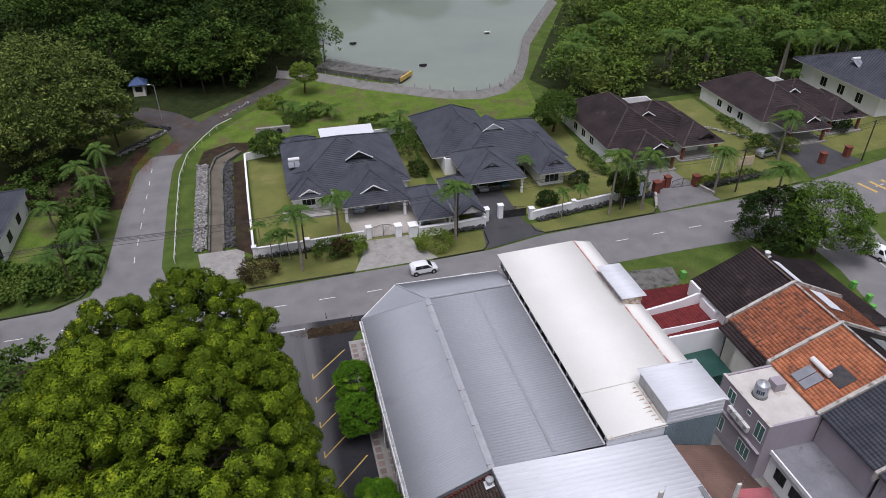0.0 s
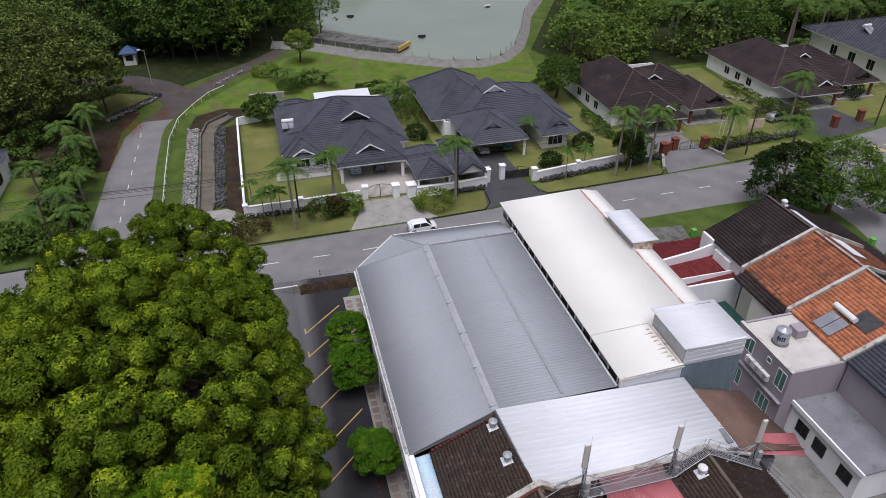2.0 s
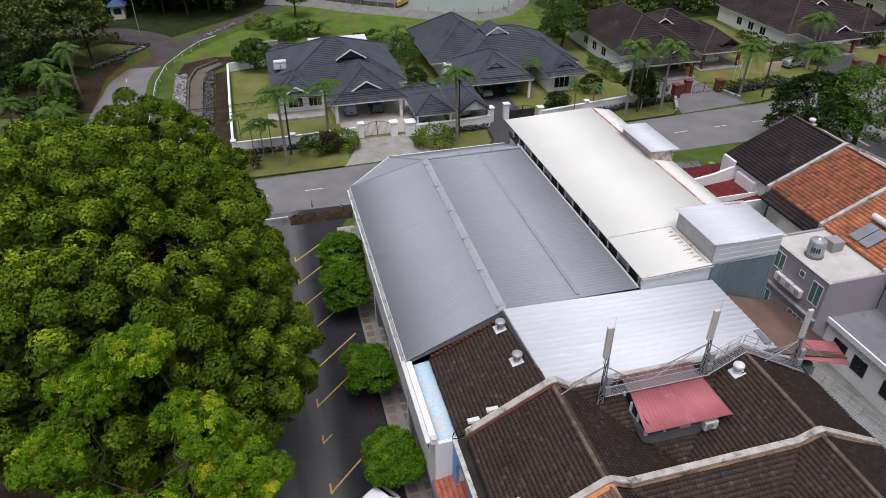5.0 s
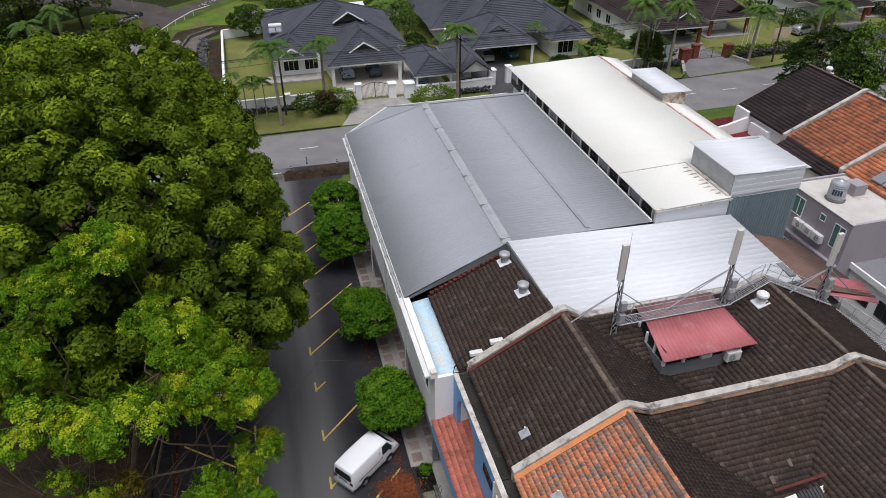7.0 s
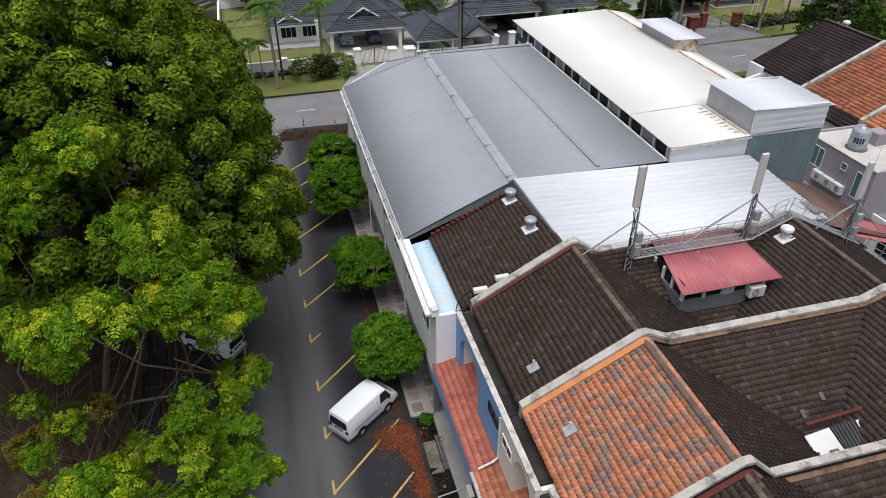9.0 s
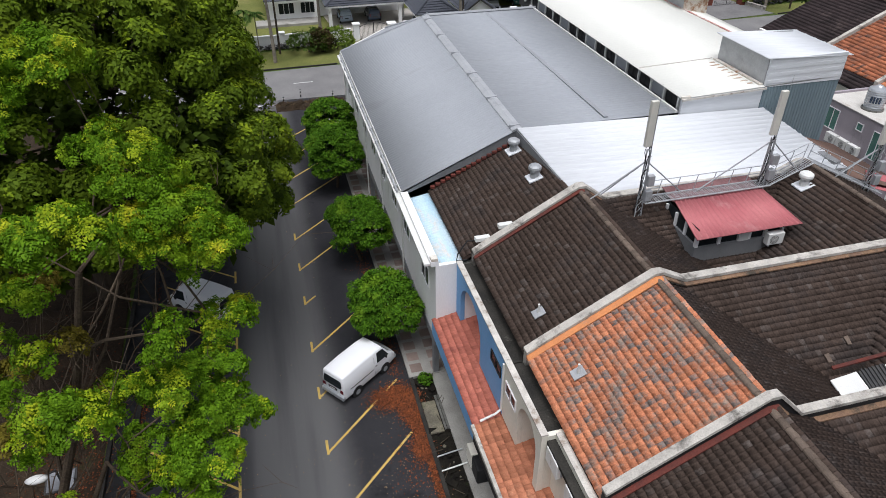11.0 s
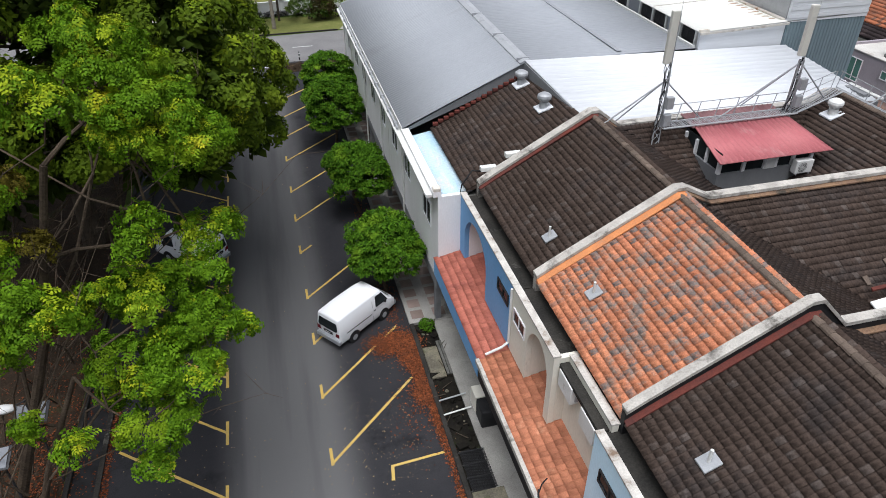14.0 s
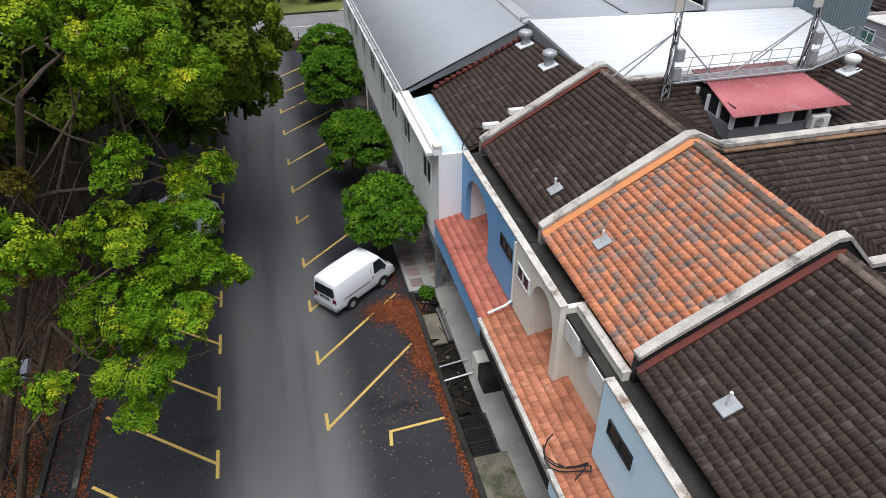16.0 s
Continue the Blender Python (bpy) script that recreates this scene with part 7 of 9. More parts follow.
def solar_heater(x, y, z, pitch, turn=0):
    s = thing("solar_heater", (x, y, z), "solar water heater with a white tank on a tiled roof", "water heater", "solar heaters")
    bm = tube(bmesh.new(), (x - 0.9, y, z + 0.35), (x + 0.9, y, z + 0.35), 0.3, 0.3, 14)
    part("tank", bm, M["plastic_white"], s, "white cylindrical tank")
    for k in (0, 1):
        bm = bmesh.new()
        slab(bm, [(x - 0.95 + 1.0 * k, y - 2.2, z - 2.2 * pitch + 0.12), (x - 0.05 + 1.0 * k, y - 2.2, z - 2.2 * pitch + 0.12), (x - 0.05 + 1.0 * k, y - 0.25, z + 0.15), (x - 0.95 + 1.0 * k, y - 0.25, z + 0.15)], 0.09)
        part("panel", bm, M["solar"], s)
    bm = bmesh.new()
    box(bm, x - 0.7, y - 0.3, z - 0.3, x - 0.6, y + 0.2, z + 0.1)
    box(bm, x + 0.6, y - 0.3, z - 0.3, x + 0.7, y + 0.2, z + 0.1)
    part("bracket", bm, M["galv"], s)
    if turn:
        s.rotation_euler = (0, 0, radians(turn))
    return s


SL, UM, WW = M["tile_slate"], M["tile_umber"], M["white_wall"]
h1 = thing("bungalow", (10, 98, 0), "bungalow with a slate-grey hipped roof and white gable trim", "house", "bungalows")
wing(h1, 1.2, 93.4, 19.2, 110.4, 3.2, WW)
hip_roof(h1, 0.6, 92.6, 19.6, 111.0, 3.0, 4.4, SL)
hip_roof(h1, 8.0, 86.6, 18.2, 100, 2.9, 3.0, SL)
hip_roof(h1, 0.9, 90.8, 7.0, 99.0, 2.9, 1.9, SL)
gablet(h1, 12.3, 97.0, 5.6, 4.4, 4, SL, WW, M["dark_steel"])
gablet(h1, 13.0, 88.6, 3.9, 4.2, 4, SL, WW, M["dark_steel"])
gablet(h1, 3.8, 91.5, 3.2, 3.2, 3, SL, WW, WW)
hip_roof(h1, 17.9, 80.4, 23.2, 90.2, 2.8, 1.6, SL)
hip_roof(h1, 0.8, 108, 7.0, 112.6, 2.9, 1.5, SL)
bm = bmesh.new()
slab(bm, [(7.6, 110.6, 3.5), (17.0, 110.6, 3.5), (17.0, 113.8, 3.9), (7.6, 113.8, 3.9)], 0.08)
part("rear_awning", bm, M["metal_white"], h1)
for x in (8.6, 17.4):
    part("porch_column", boxed(x - 0.2, 87.0, 0, x + 0.2, 87.4, 2.8), WW, h1)
for x in (18.3, 22.7):
    for y in (80.9, 89.6):
        part("porch_column", boxed(x - 0.12, y - 0.12, 0, x + 0.12, y + 0.12, 2.7), M["white_wall"], h1)
part("front_wall", boxed(1.4, 92.2, 0, 7.6, 92.4, 2.9), WW, h1)
part("terrace", boxed(-0.4, 89.6, 0, 7.4, 92.2, 0.35), M["concrete"], h1)
window(h1, "y", 92.2, 2.6, 4.6, 0.9, 2.3, -1, WW, M["glass"], 3)
window(h1, "y", 92.2, 5.4, 7.2, 0.9, 2.3, -1, WW, M["glass"], 3)
window(h1, "y", 94, 9.0, 12.0, 0.2, 2.4, -1, WW, M["glass"], 4)
solar_heater(2.4, 101.2, 4.2, 0.05, 0)

h2 = thing("bungalow", (35, 100, 0), "bungalow with a slate-grey hipped roof, white walls and car porch", "house", "bungalows")
wing(h2, 26.6, 98, 45, 109, 3.0, WW)
wing(h2, 40.4, 90.4, 44.6, 98, 3.0, WW)
hip_roof(h2, 24.6, 99, 37.5, 117.0, 3.0, 4.2, SL)
hip_roof(h2, 27.6, 94, 46.8, 110.4, 3.0, 3.9, SL)
hip_roof(h2, 39.6, 88.8, 45.9, 103, 3.0, 2.2, SL)
hip_roof(h2, 27.8, 88.6, 37.4, 100, 3.0, 2.8, SL)
gablet(h2, 32.2, 91.0, 4.2, 3.2, 3, SL, SL, WW)
gablet(h2, 42.7, 90.2, 3.9, 2.8, 3, SL, SL, WW)
gablet(h2, 35.6, 100.6, 6.2, 3.8, 4, SL, WW, WW)
for x in (28.3, 36.9):
    part("porch_column", lathe(bmesh.new(), x, 89.2, ((0.2, 0), (0.2, 2.8)), 12), WW, h2)
bm = bmesh.new()
box(bm, 28.5, 97.6, 0.05, 36.8, 97.8, 2.9)
part("porch_back", bm, M["grey_wall"], h2)
window(h2, "y", 90.4, 41.3, 43.7, 0.6, 2.5, -1, WW, M["glass"], 3)
hip_roof(h2, 23.6, 79.4 + 1.6, 28.0, 92.0, 2.7, 1.5, SL)
gablet(h2, 25.8, 80.6, 2.75, 4.2, 5, SL, M["dark_steel"], WW, 1.5)

for n, (ox, oy, lab) in enumerate(((53.6, 91.6, "bungalow with a brown tiled hipped roof and white walls"), (86.2, 94.6, "bungalow with a weathered brown hipped roof and solar heater"))):
    h = thing("bungalow", (ox + 10, oy + 10, 0), lab, "house", "bungalows")
    wing(h, ox + 1.1, oy + 3.8, ox + 19, oy + 23.2, 3.2, WW)
    hip_roof(h, ox + 0.6, oy + 3, ox + 14, oy + 24, 3.0, 4.2, UM, capm=M["ridge_umber"])
    hip_roof(h, ox + 4.5, oy + 3.0, ox + 21.5, oy + 19.5, 3.0, 4.2, UM, capm=M["ridge_umber"])
    hip_roof(h, ox + 13.5, oy + 0.5, ox + 21.6, oy + 13, 3.0, 2.6, UM, capm=M["ridge_umber"])
    hip_roof(h, ox + 2.6, oy - 2.2, ox + 11.5, oy + 8, 3.0, 2.6, UM, capm=M["ridge_umber"])
    gablet(h, ox + 10.6, oy + 8.6, 5.6, 3.6, 4, UM, WW, M["dark_steel"])
    gablet(h, ox + 8.2, oy - 0.6, 4.0, 3.0, 3, UM, WW, M["dark_steel"])
    gablet(h, ox + 18.4, oy + 1.4, 3.9, 3.0, 3, UM, UM, M["dark_steel"])
    part("terrace", boxed(ox + 13.5, oy + 0.4, 0, ox + 21.4, oy + 6, 0.3), M["concrete"], h, "pale tiled terrace")
    part("terrace", boxed(ox + 3.4, oy - 2.0, 0, ox + 11.4, oy + 6, 0.28), M["concrete"], h, "pale tiled terrace")
    for x, y in ((14.2, 1.2), (20.6, 1.2), (10.6, -1.4), (3.4, -1.4)):
        part("porch_column", boxed(ox + x - 0.2, oy + y - 0.2, 0, ox + x + 0.2, oy + y + 0.2, 2.8), M["brick_red"], h, "red brick column")
    window(h, "y", oy + 6, ox + 15.2, ox + 17.6, 0.5, 2.5, -1, WW, M["glass"], 3)
    for y in (9.0, 12.4, 15.8):
        window(h, "x", ox + 1.1, oy + y, oy + y + 1.5, 0.9, 2.3, -1, WW, M["glass"], 2)
solar_heater(93.0, 109.5, 5.0, 0.3)
h5 = thing("bungalow", (124, 108, 0), "white two-storey house with a grey tiled roof", "house", "bungalows")
wing(h5, 115, 100, 134, 122, 4.6, WW)
hip_roof(h5, 113.6, 98, 136, 124, 4.6, 4.2, SL)
for y in (104, 109, 114):
    window(h5, "x", 115, y, y + 1.8, 1.2, 3.2, -1, WW, M["glass"], 2)
solar_heater(119, 112.5, 7.2, 0.4)
left_h = thing("bungalow", (-44, 95, 0), "white house with a grey tiled roof among trees", "house", "bungalows")
wing(left_h, -52, 84, -37.7, 103.5, 3.3, WW)
hip_roof(left_h, -53, 83, -37.55, 104, 3.3, 3.2, SL)
for y in (87, 92, 97):
    window(left_h, "x", -37.7, y, y + 1.6, 1.0, 2.4, 1, M["dark_steel"], M["glass"], 3)

# ---- garden walls, gates, drain, pond edge ----
def stone_row(name, label, a, b, w, h, mat, seed, n, size=0.28):
    """A rough stone bank or wall face: lumps heaped along a line, one heap."""
    rng = np.random.default_rng(seed)
    a, b = np.array(a, float), np.array(b, float)
    d = (b - a) / np.linalg.norm(b - a)
    s = np.array((-d[1], d[0]))
    t = rng.uniform(0, 1, n)
    u = rng.uniform(-0.5, 0.5, n)
    P = np.column_stack((a[None] + (b - a)[None] * t[:, None] + s[None] * (u * w)[:, None], h * rng.uniform(0.1, 1.0, n)))
    base = np.array([(1, 0, 0), (0.3, 0.95, 0.1), (-0.8, 0.6, 0), (-0.8, -0.6, 0.05), (0.3, -0.95, 0), (0.1, 0.1, 0.8), (0, 0, -0.6)])
    F0 = np.array([(0, 1, 5), (1, 2, 5), (2, 3, 5), (3, 4, 5), (4, 0, 5), (1, 0, 6), (2, 1, 6), (3, 2, 6), (4, 3, 6), (0, 4, 6)])
    k = rng.uniform(0.6, 1.3, (n, 1, 1)) * size * 0.6
    ang = rng.uniform(0, 6.28, n)
    ca, sa = np.cos(ang), np.sin(ang)
    V = np.empty((n, 7, 3))
    V[:, :, 0] = base[None, :, 0] * ca[:, None] - base[None, :, 1] * sa[:, None]
    V[:, :, 1] = base[None, :, 0] * sa[:, None] + base[None, :, 1] * ca[:, None]
    V[:, :, 2] = base[None, :, 2]
    V = V * k * rng.uniform(0.8, 1.2, V.shape) + P[:, None]
    F = F0[None] + (np.arange(n) * 7)[:, None, None]
    return tagged(new(name, arrays(name, V.reshape(-1, 3), F.reshape(-1, 3), mat)), label, "stones", kind="stuff")


def garden_wall(label, pts, h, mat, thick=0.22, cap=True, group="garden walls"):
    w = thing("garden_wall", (*pts[0], 0), label, "wall", group)
    for (xa, ya), (xb, yb) in zip(pts, pts[1:]):
        d = Vector((xb - xa, yb - ya)).normalized()
        s = Vector((-d.y, d.x)) * thick / 2
        c = [(xa - s.x, ya - s.y), (xb - s.x, yb - s.y), (xb + s.x, yb + s.y), (xa + s.x, ya + s.y)]
        part("panel", slab(bmesh.new(), [(*p, h) for p in c], h), mat, w)
        if cap:
            s *= 1.4
            c = [(xa - s.x, ya - s.y), (xb - s.x, yb - s.y), (xb + s.x, yb + s.y), (xa + s.x, ya + s.y)]
            part("coping", slab(bmesh.new(), [(*p, h + 0.08) for p in c], 0.08), mat, w)
    return w


def pillar(x, y, w, h, mat, label):
    p = thing("gate_pillar", (x, y, 0), label, "pillar", "gate pillars")
    part("shaft", boxed(x - w / 2, y - w / 2, 0, x + w / 2, y + w / 2, h, bevel=0.02), mat, p)
    part("cap", boxed(x - w / 2 - 0.1, y - w / 2 - 0.1, h, x + w / 2 + 0.1, y + w / 2 + 0.1, h + 0.14, bevel=0.03), mat, p)
    return p


def gate(x0, x1, y, h, label, bars=11, solid=False):
    g = thing("driveway_gate", ((x0 + x1) / 2, y, 0), label, "gate", "gates")
    mid = (x0 + x1) / 2
    for lo, hi, sgn in ((x0, mid - 0.03, 1), (mid + 0.03, x1, -1)):
        top = lambda t: h * (0.78 + 0.22 * math.sin(math.pi / 2 * (t if sgn > 0 else 1 - t)))
        bm = bmesh.new()
        k = 8
        pts = [(lo + (hi - lo) * i / k, y, top(i / k)) for i in range(k + 1)]
        pipe(bm, pts, 0.035, 6)
        pipe(bm, [(lo, y, top(0)), (lo, y, 0.08), (hi, y, 0.08), (hi, y, top(1))], 0.035, 6)
        leaf = part("gate_leaf", bm, M["dark_steel"], g)
        for i in range(1, bars):
            x = lo + (hi - lo) * i / bars
            part("bar", tube(bmesh.new(), (x, y, 0.1), (x, y, top(i / bars) - 0.02), 0.014, 0.014, 5), M["dark_steel"], leaf)
        if solid:
            part("sheet", boxed(lo, y + 0.02, 0.12, hi, y + 0.035, h * 0.72), M["dark_steel"], leaf)
    return g


WW = M["white_wall"]
garden_wall("white rendered garden wall along the road", [(-4.9, 81.2), (2.2, 81.3), (10.3, 81.7)], 1.5, WW)
garden_wall("white rendered garden wall beside the drain", [(-5.0, 81.2), (-5.3, 96), (-5.5, 112.4)], 1.2, WW)
garden_wall("white rear garden wall beside the meadow", [(-5.5, 112.4), (2.0, 114.2), (9.6, 115.6), (24, 117)], 1.3, WW)
garden_wall("white dividing wall between drives", [(23.9, 80.9), (24.0, 92.4)], 1.9, WW)
garden_wall("white front wall with a planting ledge", [(18.0, 80.6), (24.0, 80.6), (28.2, 81.0)], 1.5, WW, 0.4)
garden_wall("white front wall over a stone base", [(35.4, 80.9), (42.5, 81.9), (50.6, 83.0)], 1.35, WW, 0.3)
for x, y in ((2.3, 81.3), (-4.9, 81.2), (42.5, 81.8)):
    pillar(x, y, 0.5, 1.75, WW, "white wall pier with a square cap")
pillar(11.0, 82.0, 0.7, 1.9, WW, "white gate pillar with a square cap")
pillar(15.2, 81.6, 0.9, 1.8, WW, "white gate pillar with a square cap")
pillar(17.3, 81.2, 1.2, 1.8, WW, "broad white letterbox pillar with a cap")
pillar(28.6, 82.4, 0.9, 2.0, WW, "white gate pillar with a stepped cap")
pillar(31.0, 82.6, 0.7, 2.2, WW, "white gate pillar with a stepped cap")
pillar(35.4, 81.2, 0.7, 1.8, WW, "white gate pillar with a stepped cap")
gate(11.4, 14.8, 82.0, 2.0, "dark wrought-iron double gate with an arched top")
gate(31.4, 35.0, 82.2, 1.9, "dark solid double gate with an arched top", solid=True)
stone_row("stone_base", "dark rubble base of the garden wall", (-4.5, 80.7), (9, 81.0), 0.4, 0.6, M["stone_dark"], 1, 260)
stone_row("stone_base", "dark rubble base of the garden wall", (22.5, 80.2), (27.8, 80.4), 0.4, 0.7, M["stone_dark"], 2, 160)
stone_row("stone_base", "pale rubble base of the garden wall", (36, 80.2), (50, 82.2), 0.8, 0.6, M["stone_dark"], 3, 420)
stone_row("stone_base", "dark rubble bank beside the drive", (50.5, 82.0), (56.5, 82.6), 0.8, 0.9, M["stone_dark"], 4, 260)
stone_row("stone_base", "dark rubble bank under the hedge", (66, 82.8), (84, 84.6), 0.8, 1.0, M["stone_dark"], 5, 600)
stone_row("stone_base", "rubble edge between the gardens", (73, 112), (86, 96), 0.6, 0.5, M["stone_light"], 6, 300)
bk = M["brick_red"]
for x, y, w, h in ((57.6, 83.6, 1.0, 1.9), (60.2, 84.8, 0.9, 1.9), (65.0, 84.0, 1.0, 1.8), (90.6, 85.6, 0.9, 1.9), (96.6, 86.6, 0.9, 1.9)):
    pillar(x, y, w, h, bk, "red brick gate pillar with a square cap")
garden_wall("red brick gate wall", [(57.6, 83.7), (60.2, 84.9)], 1.5, bk)
gate(60.8, 64.6, 84.2, 1.6, "black bar gate between brick pillars")
for a, b in (((55.2, 79.2), (57.2, 83)), ((65.2, 84), (66.2, 80.5))):
    garden_wall("low pale kerb wall beside the drive", [a, b], 0.45, M["coping"], 0.3)
bd = thing("notice_board", (75.6, 86.4, 0), "pale tan blank board on two posts", "board")
part("panel", boxed(74.2, 86.3, 1.2, 77.2, 86.4, 2.8), M["board"], bd)
for x in (74.5, 76.9):
    part("post", boxed(x - 0.06, 86.4, 0.05, x + 0.06, 86.5, 2.6), M["galv"], bd)
for x in (70.4, 71.2, 72.0, 72.8):
    p = thing("garden_post", (x, 88, 0), "thin white garden pole", "pole", "garden poles")
    part("pole", tube(bmesh.new(), (x, 88, 0), (x + 0.1, 88, 3.0), 0.04, 0.04, 6), M["plastic_white"], p)
bn = thing("feather_banner", (53.2, 81.4, 0), "tall pale feather banner by the road", "banner")
part("pole", tube(bmesh.new(), (53.2, 81.4, 0), (53.2, 81.4, 3.6), 0.03, 0.03, 6), M["galv"], bn)
part("cloth", boxed(53.2, 81.38, 1.2, 53.8, 81.41, 3.5), surface("banner_cloth", (0.55, 0.65, 0.7), (0.45, 0.5, 0.55), 1.5, 0.8, bump=0.05, grain=0.05), bn)

# concrete drain with stone banks
ch_w = [(-10.9, 84), (-11.0, 96), (-11.3, 109), (-10.4, 114), (-7, 117.5)]
ch_e = [(-9.2, 84), (-9.3, 96), (-9.5, 109), (-8.8, 112), (-6.2, 115.5)]
solo("drain_floor", strip(bmesh.new(), ch_w, ch_e, 0.06), surface("drain_bed", (0.11, 0.095, 0.07), (0.15, 0.13, 0.1), 0.5, 0.8, bump=0.3, fine=12, grain=0.2, c3=(0.08, 0.09, 0.05), stain=0.4), "shallow muddy drain bed", "drain", kind="structure")
for off, xs, lab in ((0, ch_w, "drain_side"), (1, ch_e, "drain_side_east")):
    bm = bmesh.new()
    for (xa, ya), (xb, yb) in zip(xs, xs[1:]):
        o = -0.25 if off == 0 else 0.25
        lo, hi = (xa + o, ya), (xb + o, yb)
        q = [(xa, ya, 0.5), (xb, yb, 0.5), (hi[0], hi[1], 0.55), (lo[0], lo[1], 0.55)]
        slab(bm, q if off else q[::-1], 0.5)
    solo(lab, bm, M["concrete_dark"], "stained concrete drain side", "drain", kind="structure")
stone_row("stone_bank", "pale rubble bank of the drain", (-12.3, 84.5), (-12.6, 112), 1.8, 0.5, M["stone_light"], 7, 1500, 0.34)
stone_row("stone_bank", "dark rubble bank of the drain", (-8.2, 84.5), (-8.4, 112), 1.4, 0.5, M["stone_dark"], 8, 1300, 0.34)
solo("drain_soil", strip(bmesh.new(), [(-13.6, 112), (-12.6, 118), (-8, 120.5), (-3, 119.5)], [(-11.6, 110), (-11, 114.5), (-7.4, 118), (-5.6, 115.6)], 0.05), M["soil"], "bare brown soil round the drain head", "soil", kind="structure")
solo("drain_path", strip(bmesh.new(), [(-7.4, 84), (-7.5, 112)], [(-5.2, 82), (-5.6, 113)], 0.05), M["soil"], "bare soil strip beside the wall", "soil", kind="structure")
solo("drain_mouth", sheet(bmesh.new(), [(-11.6, 77.2), (-6.2, 76.6), (-6.4, 84), (-12.6, 84)], 0.045), M["concrete"], "pale concrete culvert top", "drain", kind="structure")
cv = thing("culvert", (0, 123, 0), "concrete culvert with two dark pipe mouths", "culvert")
part("head_wall", boxed(-3.2, 122.6, 0, 3.0, 123.2, 1.3), M["concrete"], cv)
for x in (-1.2, 1.0):
    part("pipe_mouth", tube(bmesh.new(), (x, 122.3, 0.55), (x, 122.65, 0.55), 0.55, 0.55, 16), M["plastic_black"], cv)
rail_pts = [(-15.5, 82.5), (-15.9, 96), (-16.1, 108), (-15.2, 116), (-13, 122), (-10.4, 127.5), (-7.6, 130.4)]
rl = thing("guard_rail", (-15.5, 82.5, 0), "pale pipe guard rail along the lane", "railing")
part("rail", pipe(bmesh.new(), [(x, y, 0.85) for x, y in rail_pts], 0.06, 6), M["plastic_white"], rl)
for (xa, ya), (xb, yb) in zip(rail_pts, rail_pts[1:]):
    n = max(1, int(math.hypot(xb - xa, yb - ya) / 2.2))
    for i in range(n):
        x, y = xa + (xb - xa) * i / n, ya + (yb - ya) * i / n
        part("post", tube(bmesh.new(), (x, y, 0), (x, y, 0.85), 0.05, 0.05, 6), M["plastic_white"], rl)
stone_row("stone_edge", "dark and white stones edging the lane garden", (-27.4, 119.8), (-19.0, 130), 0.8, 0.7, M["stone_dark"], 9, 420)
stone_row("stone_edge", "dark and white stones edging the lane garden", (-27.0, 119.4), (-19.4, 128.6), 0.6, 0.5, M["stone_light"], 10, 160)
stone_row("stone_edge", "dark stones edging the lane", (-19, 130), (-27, 134), 0.6, 0.6, M["stone_dark"], 11, 220)
stone_row("stone_edge", "pale stones beside the track", (-9.6, 133), (-4, 140), 0.6, 0.35, M["stone_light"], 12, 60)
solo("lawn_lane", sheet(bmesh.new(), [(-27.8, 120.5), (-19.8, 130), (-26, 134), (-36, 126)], 0.034), M["lawn"], "small mown lawn inside the bend", "grass", kind="structure")
solo("dead_leaf_verge", strip(bmesh.new(), [(-26.6, 100), (-26.8, 114), (-24, 123)], [(-24.1, 100), (-24.1, 114), (-21.8, 122.5)], 0.032), M["soil"], "leaf-strewn verge of the lane", "soil", kind="structure")

hut = thing("guard_hut", (-26.2, 150.5, 0), "small cream sentry hut with a blue roof", "hut")
part("wall", boxed(-27.4, 149.6, 0, -25.0, 151.8, 2.6), M["cream_wall"], hut)
part("opening", boxed(-26.9, 149.55, 1.0, -25.5, 149.6, 2.1), M["glass"], hut)
bm = bmesh.new()
for s in ((-28, 149, -26.2, 150.7), ):
    A, B, C, D, T = (-28, 149, 2.6), (-24.4, 149, 2.6), (-24.4, 152.4, 2.6), (-28, 152.4, 2.6), (-26.2, 150.7, 3.9)
    for p, q in ((A, B), (B, C), (C, D), (D, A)):
        slab(bm, [p, q, T], 0.08)
part("roof", bm, M["blue_tarp"], hut)


def street_lamp(x, y, h, dx, dy, label):
    s = thing("street_lamp", (x, y, 0), label, "street lamp", "street lamps")
    part("pole", tube(bmesh.new(), (x, y, 0), (x, y, h), 0.09, 0.06, 8), M["galv"], s)
    part("arm", tube(bmesh.new(), (x, y, h), (x + dx, y + dy, h + 0.35), 0.045, 0.035, 6), M["galv"], s)
    part("lamp_head", boxed(x + dx - 0.3, y + dy - 0.15, h + 0.3, x + dx + 0.35, y + dy + 0.15, h + 0.44, bevel=0.04), M["plastic_white"], s)
    return s


street_lamp(-20.9, 135.3, 7.0, -0.8, -0.6, "grey street lamp at the lane fork")
street_lamp(50.4, 80.6, 7.4, 1.2, -1.0, "grey street lamp on the verge")
street_lamp(105, 84, 7.4, 1.0, -1.2, "grey street lamp by the brick gate")


def utility_pole(x, y, h):
    u = thing("utility_pole", (x, y, 0), "dark utility pole with a short crossarm", "utility pole", "utility poles")
    part("pole", tube(bmesh.new(), (x, y, 0), (x, y, h), 0.13, 0.09, 8), M["bark"], u)
    part("crossarm", boxed(x - 0.05, y - 0.5, h - 0.5, x + 0.05, y + 0.5, h - 0.4), M["dark_steel"], u)
    return u


